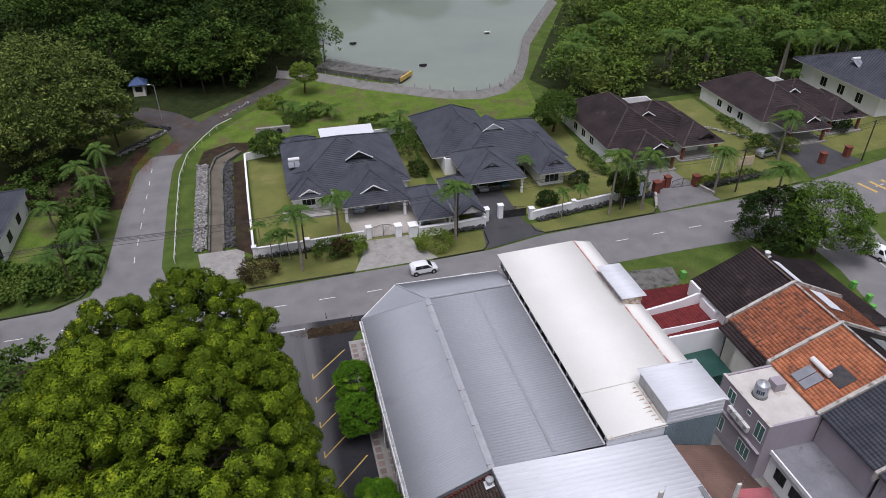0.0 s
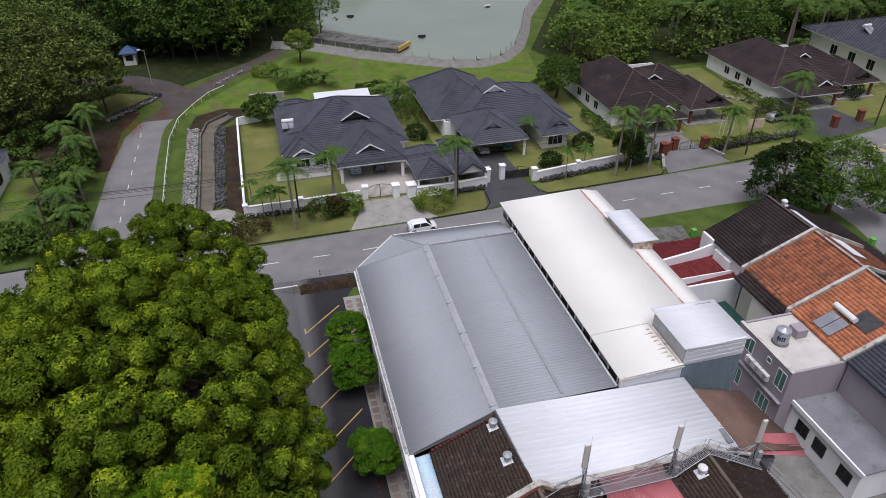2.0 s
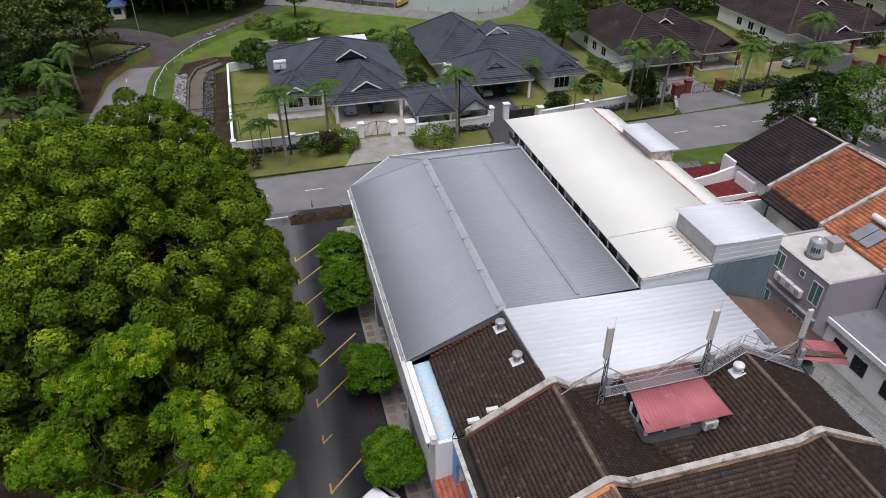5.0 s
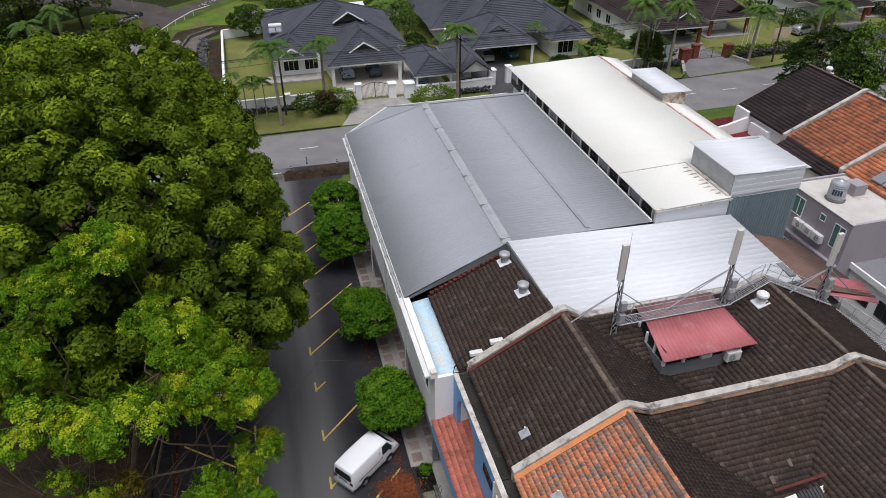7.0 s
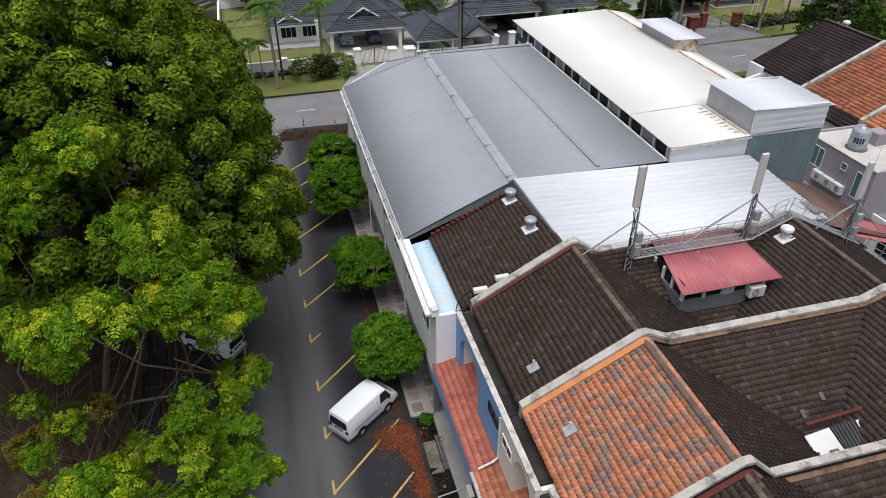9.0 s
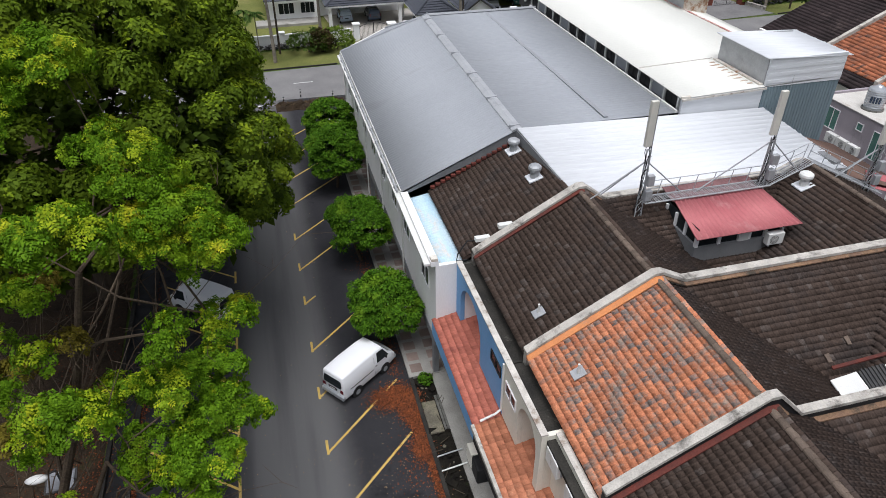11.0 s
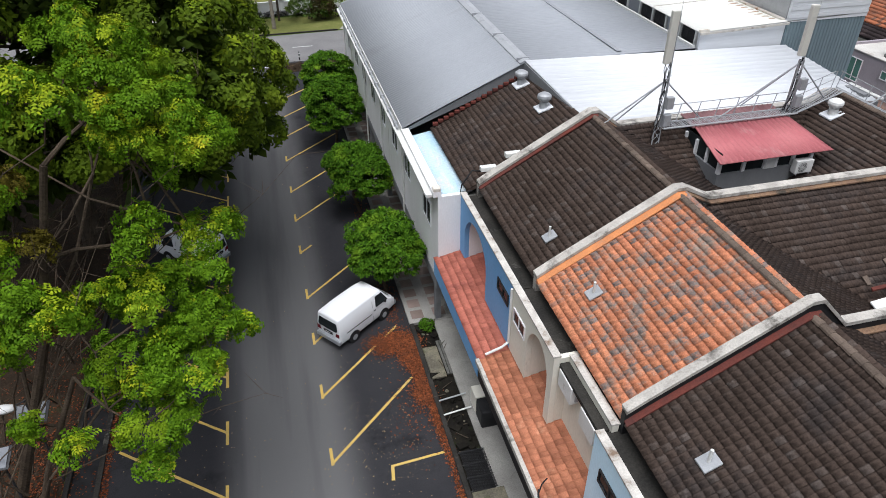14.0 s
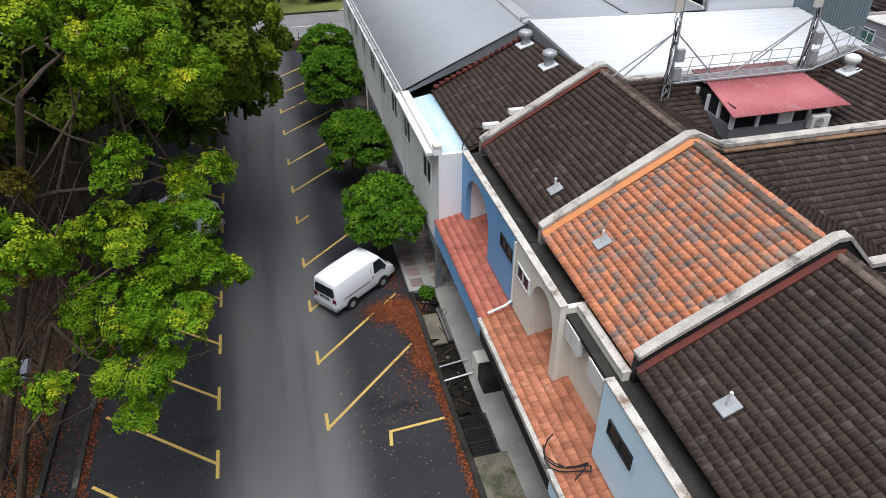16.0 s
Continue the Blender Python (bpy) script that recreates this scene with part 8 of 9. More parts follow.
poles = [(-62, 78.6, 7.6), (-27.5, 78.8, 7.6), (1.8, 79.2, 7.6), (23.4, 79.3, 7.6), (49.6, 80.2, 7.8), (70.0, 80.4, 7.6), (98, 84.5, 7.6), (130, 92, 7.6)]
for x, y, h in poles:
    utility_pole(x, y, h)
for k, (dy, dz) in enumerate(((-0.4, -0.35), (-0.15, -0.3), (0.15, -0.3), (0.4, -0.35), (0, -1.1))):
    pts = [(xa + (xb - xa) * t, ya + (yb - ya) * t + dy, ha + (hb - ha) * t + dz - 0.7 * 4 * t * (1 - t) * 0.5) for (xa, ya, ha), (xb, yb, hb) in zip(poles, poles[1:]) for t in [i / 6 for i in range(6)]]
    bm = pipe(bmesh.new(), pts, 0.022, 4)
    solo("overhead_wire", bm, M["plastic_black"], "thin black overhead wire strung along the road", "wire", "overhead wires")

# pond edge
edge = [(2, 153.5), (9.0, 150.6), (20, 141.5), (32.4, 133.4), (37.4, 130.6), (43, 129.4), (49.6, 131.6), (55.6, 138.6), (60.6, 148.4), (66.6, 162.4), (77.6, 180.4), (90, 200)]
pw = thing("pond_wall", (32, 133, 0), "pale grey concrete retaining wall round the pond", "wall")
for (xa, ya), (xb, yb) in zip(edge, edge[1:]):
    d = Vector((xb - xa, yb - ya)).normalized()
    s = Vector((-d.y, d.x))
    lo = [(xa, ya), (xb, yb)]
    bm = bmesh.new()
    q = [(xa, ya, 0.0), (xb, yb, 0.0), (xb + s.x * 1.7, yb + s.y * 1.7, 1.1), (xa + s.x * 1.7, ya + s.y * 1.7, 1.1)]
    slab(bm, q, 0.02)
    q = [(xa + s.x * 1.7, ya + s.y * 1.7, 1.1), (xb + s.x * 1.7, yb + s.y * 1.7, 1.1), (xb + s.x * 2.2, yb + s.y * 2.2, 1.1), (xa + s.x * 2.2, ya + s.y * 2.2, 1.1)]
    slab(bm, q, 1.05)
    part("panel", bm, M["pond_concrete"], pw)
    n = max(1, int(math.hypot(xb - xa, yb - ya) / 3.0))
    for i in range(n):
        x, y = xa + (xb - xa) * i / n + s.x * 1.9, ya + (yb - ya) * i / n + s.y * 1.9
        part("post", boxed(x - 0.06, y - 0.06, 1.1, x + 0.06, y + 0.06, 2.1), M["concrete"], pw)
dock = thing("pond_platform", (20, 151, 0), "dark weathered concrete platform at the pond edge", "platform")
bm = bmesh.new()
slab(bm, [(11.4, 155.6), (28.4, 142.6), (31.6, 146.2), (13.4, 160.2)] and [(11.4, 155.6, 1.0), (28.4, 142.6, 1.0), (31.6, 146.4, 1.0), (14.2, 160.4, 1.0)], 1.0)
part("deck", bm, M["concrete_dark"], dock)
bm = bmesh.new()
slab(bm, [(28.4, 142.6, 1.5), (28.7, 142.4, 1.5), (32.0, 146.2, 1.5), (31.6, 146.4, 1.5)], 0.9)
part("end_wall", bm, M["line_yellow"], dock, "faded yellow end wall")
part("rail", pipe(bmesh.new(), [(14.2, 160.4, 1.3), (31.6, 146.4, 1.3)], 0.12, 6), M["concrete"], dock)
for x, y in ((22.7, 173.6), (58.9, 174.2), (36, 152.5)):
    a = thing("pond_aerator", (x, y, 0.07), "small dark pond aerator with a white float", "aerator", "aerators")
    part("float", lathe(bmesh.new(), x, y, ((0.5, 0.05), (0.7, 0.2), (0.5, 0.4)), 12), M["plastic_black"], a)
    part("paddle", boxed(x - 0.9, y - 0.2, 0.2, x + 0.9, y + 0.2, 0.7, bevel=0.1), M["plastic_white"] if x > 50 else M["plastic_black"], a)

# ---- back terrace details ----
tank = thing("water_tank", (39.7, 35.6, 6.9), "ribbed stainless steel roof water tank", "water tank")
prof = [(0.6, 6.98)]
for i in range(8):
    prof += [(0.6, 7.05 + 0.16 * i), (0.64, 7.13 + 0.16 * i)]
prof += [(0.58, 8.36), (0.25, 8.5), (0.16, 8.58)]
part("shell", lathe(bmesh.new(), 39.7, 35.6, prof, 22), M["silver_paint"], tank)
part("stand", lathe(bmesh.new(), 39.7, 35.6, ((0.72, 6.9), (0.72, 6.98)), 18), M["concrete_dark"], tank)
for k in range(4):
    a0 = radians(200 + 16 * k)
    part("marking", boxed(39.7 + 0.66 * math.cos(a0) - 0.05, 35.6 + 0.66 * math.sin(a0) - 0.05, 7.5, 39.7 + 0.66 * math.cos(a0) + 0.04, 35.6 + 0.66 * math.sin(a0) + 0.04, 7.9), M["dark_paint"], tank, "blue marking bar")
bx = thing("roof_cistern", (41.6, 36.0, 6.9), "grey box cistern on the flat roof", "box")
part("casing", boxed(41.2, 35.5, 6.9, 42.3, 36.6, 7.8, bevel=0.03), M["mauve_wall"], bx)
sh = thing("solar_heater", (45, 35.7, 8), "solar water heater with a white tank on a tiled roof", "water heater", "solar heaters")
sl = (ZK - ZB) / (XK - XB)
for ya, yb in ((34.6, 35.55), (35.65, 36.6)):
    bm = bmesh.new()
    slab(bm, [(43.6, ya, ZB + 0.4 * sl + 0.3), (45.4, ya, ZB + 2.2 * sl + 0.3), (45.4, yb, ZB + 2.2 * sl + 0.3), (43.6, yb, ZB + 0.4 * sl + 0.3)], 0.09)
    part("panel", bm, M["solar"], sh, "grey glazed collector panel")
part("tank", tube(bmesh.new(), (45.8, 34.5, ZB + 2.6 * sl + 0.5), (45.8, 36.9, ZB + 2.6 * sl + 0.5), 0.28, 0.28, 16), M["plastic_white"], sh, "white cylindrical tank")
for y in (34.9, 36.4):
    part("bracket", boxed(45.7, y, ZB + 2.5 * sl + 0.02, 45.9, y + 0.08, ZB + 2.6 * sl + 0.3), M["galv"], sh)
for x, y, m, n, L, Wd in ((46.6, 34.2, "dark_steel", "dark glass skylight panel set in the tiles", 1.0, 0.8), (51.6, 48.2, "metal_white", "white sheet patch on the brown roof", 2.1, 0.5), (52.6, 43.4, "metal_white", "translucent sheet patch on the tiles", 1.6, 0.9), (53.5, 36.0, "solar", "dark solar panel on the orange roof", 1.4, 1.0)):
    bm = bmesh.new()
    sl = (ZK - ZB) / (XK - XB) * (1 if x < XK else -1)
    z = ZK - abs(x - XK) * (ZK - ZB) / (XK - XB) + 0.14
    slab(bm, [(x - Wd, y - L, z - Wd * sl), (x + Wd, y - L, z + Wd * sl), (x + Wd, y + L, z + Wd * sl), (x - Wd, y + L, z - Wd * sl)], 0.06)
    solo("roof_panel", bm, M[m], n, "roof panel")
turbine(51.2, 51.3, 10.05, M["plastic_white"])
yard = thing("rear_yard", (41, 43, 0), "walled rear yard with green floor and cream screen wall", "yard")
part("floor", boxed(37.2, 39.3, 0.05, 43.5, 45.9, 0.12), surface("yard_green", (0.04, 0.13, 0.1), (0.06, 0.17, 0.13), 0.8, 0.5, bump=0.1, grain=0.08), yard, "green painted floor")
part("screen_wall", boxed(42.3, 39.4, 0, 42.45, 42.6, 6.4), M["cream_wall"], yard)
part("wall_west", boxed(37.1, 39.3, 0, 37.25, 45.9, 2.4), M["white_wall"], yard)
part("awning", slab(bmesh.new(), [(38.6, 42.0, 3.0), (42.2, 42.0, 3.2), (42.2, 45.8, 3.2), (38.6, 45.8, 3.0)], 0.05), surface("awning_green", (0.02, 0.06, 0.05), (0.03, 0.08, 0.065), 0.8, 0.35, bump=0.05, grain=0.05), yard, "dark green translucent awning")
for x, y in ((49.2, 61.8), (56, 61.6), (66.8, 58.8), (69.2, 54.2), (69, 51.4), (67.8, 49.6)):
    b = thing("wheelie_bin", (x, y, 0), "bright green wheeled rubbish bin", "bin", "rubbish bins")
    part("body", boxed(x - 0.28, y - 0.3, 0.06, x + 0.28, y + 0.3, 0.95, bevel=0.04), M["bin_green"], b)
    part("lid", boxed(x - 0.3, y - 0.34, 0.95, x + 0.3, y + 0.32, 1.02, bevel=0.02), M["bin_green"], b)
    for s in (-0.24, 0.2):
        part("wheel", tube(bmesh.new(), (x + s, y + 0.3, 0.1), (x + s + 0.05, y + 0.3, 0.1), 0.1, 0.1, 10), M["rubber"], b)
garden_wall("low pale wall along the side road", [(58, 59), (66, 54), (66.2, 44), (62, 34)], 1.1, M["coping"])
pch = thing("front_porch_roof", (60, 50, 3), "dark tiled front porch roofs of the back terrace", "roof")
tile_roof(pch, [(64.6, 44, 3.0), (64.6, 57.5, 3.0), (58.0, 57.5, 4.6), (58.0, 44, 4.6)], M["tile_umber"], tw=0.3, th=0.36)
part("support", boxed(58.2, 44.2, 0, 64, 57.3, 2.9), M["white_wall"], pch)

# ---- trees ----
def compound(n=5, length=0.55, width=0.17, broad=1.0):
    """One feathered leaf: pairs of leaflets along a stalk and one at the tip; corners and faces."""
    V, F = [], []
    for i in range(n):
        y = length * (0.22 + 0.66 * i / max(1, n - 1))
        for s in (-1, 1):
            b = len(V)
            L = width * (1.5 - 0.5 * i / n)
            V += [(0, y, 0), (s * L * 0.45, y + 0.30 * width * broad, 0.025), (s * L, y + 0.42 * width, -0.035), (s * L * 0.5, y - 0.16 * width * broad, 0.012)]
            F.append((b, b + 1, b + 2, b + 3) if s < 0 else (b + 3, b + 2, b + 1, b))
    b = len(V)
    V += [(0, length * 0.9, 0), (width * 0.33, length * 1.03, -0.01), (0, length * 1.2, -0.03), (-width * 0.33, length * 1.03, -0.01)]
    F.append((b, b + 1, b + 2, b + 3))
    return np.array(V), np.array(F)


def simple_leaf(length=0.5, width=0.28):
    V = np.array([(0, 0, 0), (width / 2, length * 0.5, 0.04), (0, length, -0.06), (-width / 2, length * 0.5, 0.04)])
    return V, np.array([(0, 1, 2, 3)])


def scatter(form, P, D, size, rng, roll=0.6, face=None):
    """Copies of a leaf form at places P, pointing along D (turned at random about it), in one pair of arrays."""
    V0, F0 = form
    n = len(P)
    D = D / np.linalg.norm(D, axis=1, keepdims=True)
    up = (np.tile((0.0, 0.0, 1.0), (n, 1)) if face is None else face) + rng.normal(0, roll, (n, 3))
    X = np.cross(D, up)
    X /= np.linalg.norm(X, axis=1, keepdims=True) + 1e-9
    Z = np.cross(X, D)
    s = size[:, None, None]
    V = (V0[None, :, 0:1] * X[:, None] + V0[None, :, 1:2] * D[:, None] + V0[None, :, 2:3] * Z[:, None]) * s + P[:, None]
    F = F0[None] + (np.arange(n) * len(V0))[:, None, None]
    return V.reshape(-1, 3), F.reshape(-1, F0.shape[1])


def puffs(lobes, count, rng, low=-0.25, gap=0.0, depth=(0.82, 1.04)):
    """Centres of leaf clumps near the skin of a crown made of ellipsoid lobes (x, y, z, rx, ry, rz), at least gap apart, and the way out."""
    C, O = [], []
    w = np.array([l[3] * l[4] + l[3] * l[5] for l in lobes])
    pick = rng.choice(len(lobes), size=count * (3 if not gap else 30), p=w / w.sum())
    for k in pick:
        if len(C) >= count:
            break
        x, y, z, a, b, c = lobes[k]
        d = rng.normal(size=3)
        d /= np.linalg.norm(d)
        if d[2] < low:
            continue
        q = np.array((x, y, z)) + d * (a, b, c) * rng.uniform(*depth)
        inn = False
        for j, (x2, y2, z2, a2, b2, c2) in enumerate(lobes):
            if j != k and (((q - (x2, y2, z2)) / (a2, b2, c2)) ** 2).sum() < 0.62:
                inn = True
        if inn or (gap and C and ((np.array(C) - q) ** 2).sum(axis=1).min() < gap * gap):
            continue
        C.append(q)
        O.append(d)
    return np.array(C), np.array(O)


def clump_leaves(C, O, per, radius, rng, flat=0.65, droop=0.25, shell=0.35, wild=0.35):
    """Leaf places and ways for clumps at C: a dome of leaves that radiate from each clump's heart."""
    n = len(C)
    d = rng.normal(size=(n, per, 3))
    d[..., 2] = np.abs(d[..., 2]) * 0.9 - 0.25
    d += O[:, None] * 0.5
    d /= np.linalg.norm(d, axis=2, keepdims=True)
    R = radius * rng.uniform(0.6, 1.3, (n, 1, 1))
    P = C[:, None] + d * R * np.array((1, 1, flat)) * rng.uniform(shell, 1.0, (n, per, 1))
    W = d.copy()
    W[..., 2] = W[..., 2] * 0.45 - droop + rng.normal(0, 0.12, (n, per))
    W += rng.normal(0, wild, W.shape)
    return P.reshape(-1, 3), W.reshape(-1, 3)


def limbs(bm, foot, top, C, rng, r=0.3, n_main=5, twigs=60):
    """A trunk with main limbs, and branches that reach towards the clumps."""
    foot, top = Vector(foot), Vector(top)
    mid = foot.lerp(top, 0.55) + Vector((rng.uniform(-0.4, 0.4), rng.uniform(-0.4, 0.4), 0))
    tube(bm, foot, mid, r * 1.25, r * 0.85, 9)
    tube(bm, mid, top, r * 0.85, r * 0.6, 9)
    nodes = []
    idx = rng.choice(len(C), size=min(n_main * 2, len(C)), replace=False)
    stem = [foot.lerp(mid, 0.6), mid, mid.lerp(top, 0.5), top]
    for k, i in enumerate(idx):
        e = Vector(C[i])
        s = stem[k % 4] if not nodes or k < 4 else nodes[int(rng.integers(len(nodes)))]
        pts = [s]
        for f in (0.3, 0.55, 0.8):
            w = 0.16 * (e - s).length * (1 - f)
            pts.append(s.lerp(e, f) + Vector((rng.normal(0, 1) * w * 0.6, rng.normal(0, 1) * w * 0.5, w * 0.15)))
        pts.append(e)
        r0 = r * (0.42 if k < 4 else 0.24)
        for q in range(4):
            tube(bm, pts[q], pts[q + 1], r0 * (1 - 0.23 * q), r0 * (0.77 - 0.23 * q) + 0.008, 6, False)
        nodes += pts[1:4]
    for i in rng.choice(len(C), size=min(twigs, len(C)), replace=False):
        e = Vector(C[i])
        s = min(nodes, key=lambda q: (q - e).length)
        if (s - e).length > 5:
            continue
        m = s.lerp(e, 0.55) + Vector((rng.uniform(-0.3, 0.3), rng.uniform(-0.3, 0.3), 0.25))
        tube(bm, s, m, r * 0.09, r * 0.06, 4, False)
        tube(bm, m, e, r * 0.06, r * 0.02, 4, False)
        nodes.append(m)


def tree(name, label, foot, top, lobes, clumps, per, radius, form, mats, seed, r=0.3, size=(0.8, 1.2), low=-0.25, flat=0.65, droop=0.25, group="", mixp=None, twigs=60, gap=0.0, shell=0.35, depth=(0.82, 1.04)):
    rng = np.random.default_rng(seed)
    t = thing(name, foot, label, "tree", group)
    C, O = puffs(lobes, clumps, rng, low, gap, depth)
    bm = bmesh.new()
    limbs(bm, foot, top, C, rng, r, twigs=twigs)
    part("trunk", bm, M["twig"] if r < 0.3 else M["bark"], t)
    which = rng.choice(len(mats), size=len(C), p=mixp)
    for k, m in enumerate(mats):
        sel = which == k
        if not sel.any():
            continue
        P, D = clump_leaves(C[sel], O[sel], per, radius, rng, flat, droop, shell, 0.35 if shell < 0.5 else 0.8)
        V, F = scatter(form, P - np.array(foot), D, rng.uniform(size[0], size[1], len(P)), rng)
        ob = new("crown", arrays("crown", V, F, M[m]))
        ob.parent = t
    return t


FEATHER = compound(3, 0.34, 0.12, 1.7)
SPRAY = compound(2, 0.3, 0.14, 1.8)
TUFT = compound(1, 0.26, 0.17, 1.9)


def boughs_of(C, O, rng, r, rosettes, leaves, young, loose, lift=0.7):
    """Leaves of boughs at C: each a dome of rosettes, each rosette a ring of drooping feathered leaves. Gives places,
    ways, outward faces, and which are upper tips, for paler new growth with painted top light.
    """
    n = len(C)
    N = O * 0.6 + np.array((0, 0, lift))
    N /= np.linalg.norm(N, axis=1, keepdims=True)
    R = r * rng.uniform(0.82, 1.2, (n, 1, 1))
    d = rng.normal(size=(n, rosettes, 3)) + N[:, None] * 0.2
    d /= np.linalg.norm(d, axis=2, keepdims=True)
    under = (d * N[:, None]).sum(axis=2, keepdims=True)
    d = np.where(under < -0.25, d - 2 * under * N[:, None], d)
    Q = C[:, None] + d * R * np.array((1, 1, 0.85)) * rng.uniform(loose, 1.05, (n, rosettes, 1))
    # Upward-facing rosettes take the paler leaf: new growth plus a painted highlight.
    fresh_lit = (d[..., 2] + rng.normal(0, 0.25, d.shape[:2]) > 0.6) & (rng.uniform(size=d.shape[:2]) < young * np.clip(rng.normal(1, 0.8, (n, 1)), 0.1, 3))
    A = (d + np.array((0, 0, 0.2))).reshape(-1, 1, 3)
    A = A / np.linalg.norm(A, axis=2, keepdims=True)
    W = np.cross(A, rng.normal(size=(n * rosettes, leaves, 3)))
    W /= np.linalg.norm(W, axis=2, keepdims=True)
    W = W + A * rng.uniform(-0.1, 0.55, (n * rosettes, leaves, 1)) - np.array((0, 0, 0.3))
    P = Q.reshape(-1, 1, 3) + W * 0.04 + rng.normal(0, 0.05, W.shape)
    face = np.broadcast_to(A, W.shape)
    return P.reshape(-1, 3), W.reshape(-1, 3), face.reshape(-1, 3), np.repeat(fresh_lit.ravel(), leaves)


def shade_tree(label, foot, top, lobes, count, gap, r, rosettes, leaves, mat, young_lit_mat, young, seed, trunk=0.4, low=-0.3, size=(0.8, 1.25), dry=0.0, filler=0, twigs=120, depth=(0.85, 1.04), loose=0.86, form=FEATHER, mains=9):
    """A tall street tree: trunk and limbs under boughs of feathered leaves, with paler tips (new growth and painted top
    light) and some dry boughs.
    """
    rng = np.random.default_rng(seed)
    t = thing("shade_tree", foot, label, "tree", "shade trees")
    C, O = puffs(lobes, count, rng, low, gap, depth)
    bm = bmesh.new()
    limbs(bm, foot, top, np.array(top) + (C - np.array(top)) * (0.72 if filler else 1.0), rng, trunk, n_main=mains, twigs=twigs)
    part("trunk", bm, M["bark"] if trunk > 0.3 else M["twig"], t)
    P, D, face, fresh_lit = boughs_of(C, O, rng, r, rosettes, leaves, young, loose)
    per = rosettes * leaves
    dead = np.repeat((rng.uniform(size=len(C)) < dry) & (C[:, 0] < -5.4) & (C[:, 2] < 13.5), per)
    for pick, m in ((~fresh_lit & ~dead, mat), (fresh_lit & ~dead, young_lit_mat), (dead, "leaf_dry")):
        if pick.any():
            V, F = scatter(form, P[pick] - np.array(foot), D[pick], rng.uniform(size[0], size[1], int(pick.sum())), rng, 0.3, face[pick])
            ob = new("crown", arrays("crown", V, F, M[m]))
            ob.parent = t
    # Filler leaves inside the crown, painted darker for the shade between boughs.
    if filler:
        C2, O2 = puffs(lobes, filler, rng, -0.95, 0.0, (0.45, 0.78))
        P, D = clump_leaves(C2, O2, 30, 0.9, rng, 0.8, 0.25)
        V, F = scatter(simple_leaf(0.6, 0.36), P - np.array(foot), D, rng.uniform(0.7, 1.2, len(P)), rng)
        ob = new("inner_leaves", arrays("inner_leaves", V, F, M["leaf_painted_shade"]))
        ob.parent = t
    return t


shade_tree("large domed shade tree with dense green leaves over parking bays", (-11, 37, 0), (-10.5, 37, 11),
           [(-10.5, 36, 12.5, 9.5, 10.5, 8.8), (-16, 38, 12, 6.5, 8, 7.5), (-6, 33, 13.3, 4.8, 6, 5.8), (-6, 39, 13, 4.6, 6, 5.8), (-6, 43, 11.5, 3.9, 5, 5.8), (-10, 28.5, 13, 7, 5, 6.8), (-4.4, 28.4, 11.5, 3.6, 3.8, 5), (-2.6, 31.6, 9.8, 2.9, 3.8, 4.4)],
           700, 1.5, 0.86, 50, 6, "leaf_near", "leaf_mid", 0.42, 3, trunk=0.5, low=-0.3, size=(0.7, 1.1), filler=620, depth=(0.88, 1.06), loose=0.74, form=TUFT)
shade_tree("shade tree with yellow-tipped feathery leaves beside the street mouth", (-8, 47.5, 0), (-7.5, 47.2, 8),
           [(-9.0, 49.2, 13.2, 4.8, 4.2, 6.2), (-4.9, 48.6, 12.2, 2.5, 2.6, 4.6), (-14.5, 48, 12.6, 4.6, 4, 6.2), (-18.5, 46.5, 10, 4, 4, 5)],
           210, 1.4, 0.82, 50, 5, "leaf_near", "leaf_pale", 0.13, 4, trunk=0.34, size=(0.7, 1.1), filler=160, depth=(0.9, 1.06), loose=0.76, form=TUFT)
shade_tree("open shade tree with bright-green feathery boughs and dry brown twigs", (-10.9, 18.9, 0), (-6.3, 19.8, 13.0),
           [(-3.6, 21, 13.6, 1.24, 1.14, 1.14), (-2.5, 20.8, 12.7, 0.84, 0.84, 0.84), (-4.3, 21.8, 15.2, 1.04, 0.94, 0.74), (-5.9, 17.7, 15.5, 0.94, 0.74, 0.44), (-7.4, 17.9, 15.1, 0.74, 0.64, 0.34), (-6.7, 24.1, 18, 1.04, 0.94, 0.84), (-5.2, 22.6, 15.6, 0.84, 0.74, 0.54),
            (-8.9, 18.8, 14.9, 1.14, 0.84, 0.44), (-10.5, 21.5, 15.5, 1.04, 0.94, 0.54), (-9.3, 24.5, 16.4, 1.14, 0.94, 0.74), (-2.4, 20.3, 9.9, 0.84, 0.64, 0.54), (-1.7, 20.7, 9.9, 0.34, 0.34, 0.34), (-8.6, 17.0, 9.2, 0.5, 0.5, 0.4), (-7.6, 18.2, 8.4, 0.5, 0.5, 0.4), (-9.2, 19.0, 9.6, 0.6, 0.5, 0.4), (-6.6, 17.9, 8.8, 0.4, 0.4, 0.4), (-5.8, 18.9, 8.6, 0.5, 0.4, 0.4), (-7.4, 18.7, 10.9, 0.54, 0.44, 0.34), (-8.4, 21.4, 11.4, 0.64, 0.54, 0.34), (-9.6, 19.8, 10.4, 0.44, 0.34, 0.24)],
           190, 0.78, 0.58, 20, 7, "leaf_fresh", "leaf_pale", 0.5, 5, trunk=0.17, low=-0.4, dry=0.34, mains=7, twigs=200, loose=0.55, size=(0.55, 0.9))
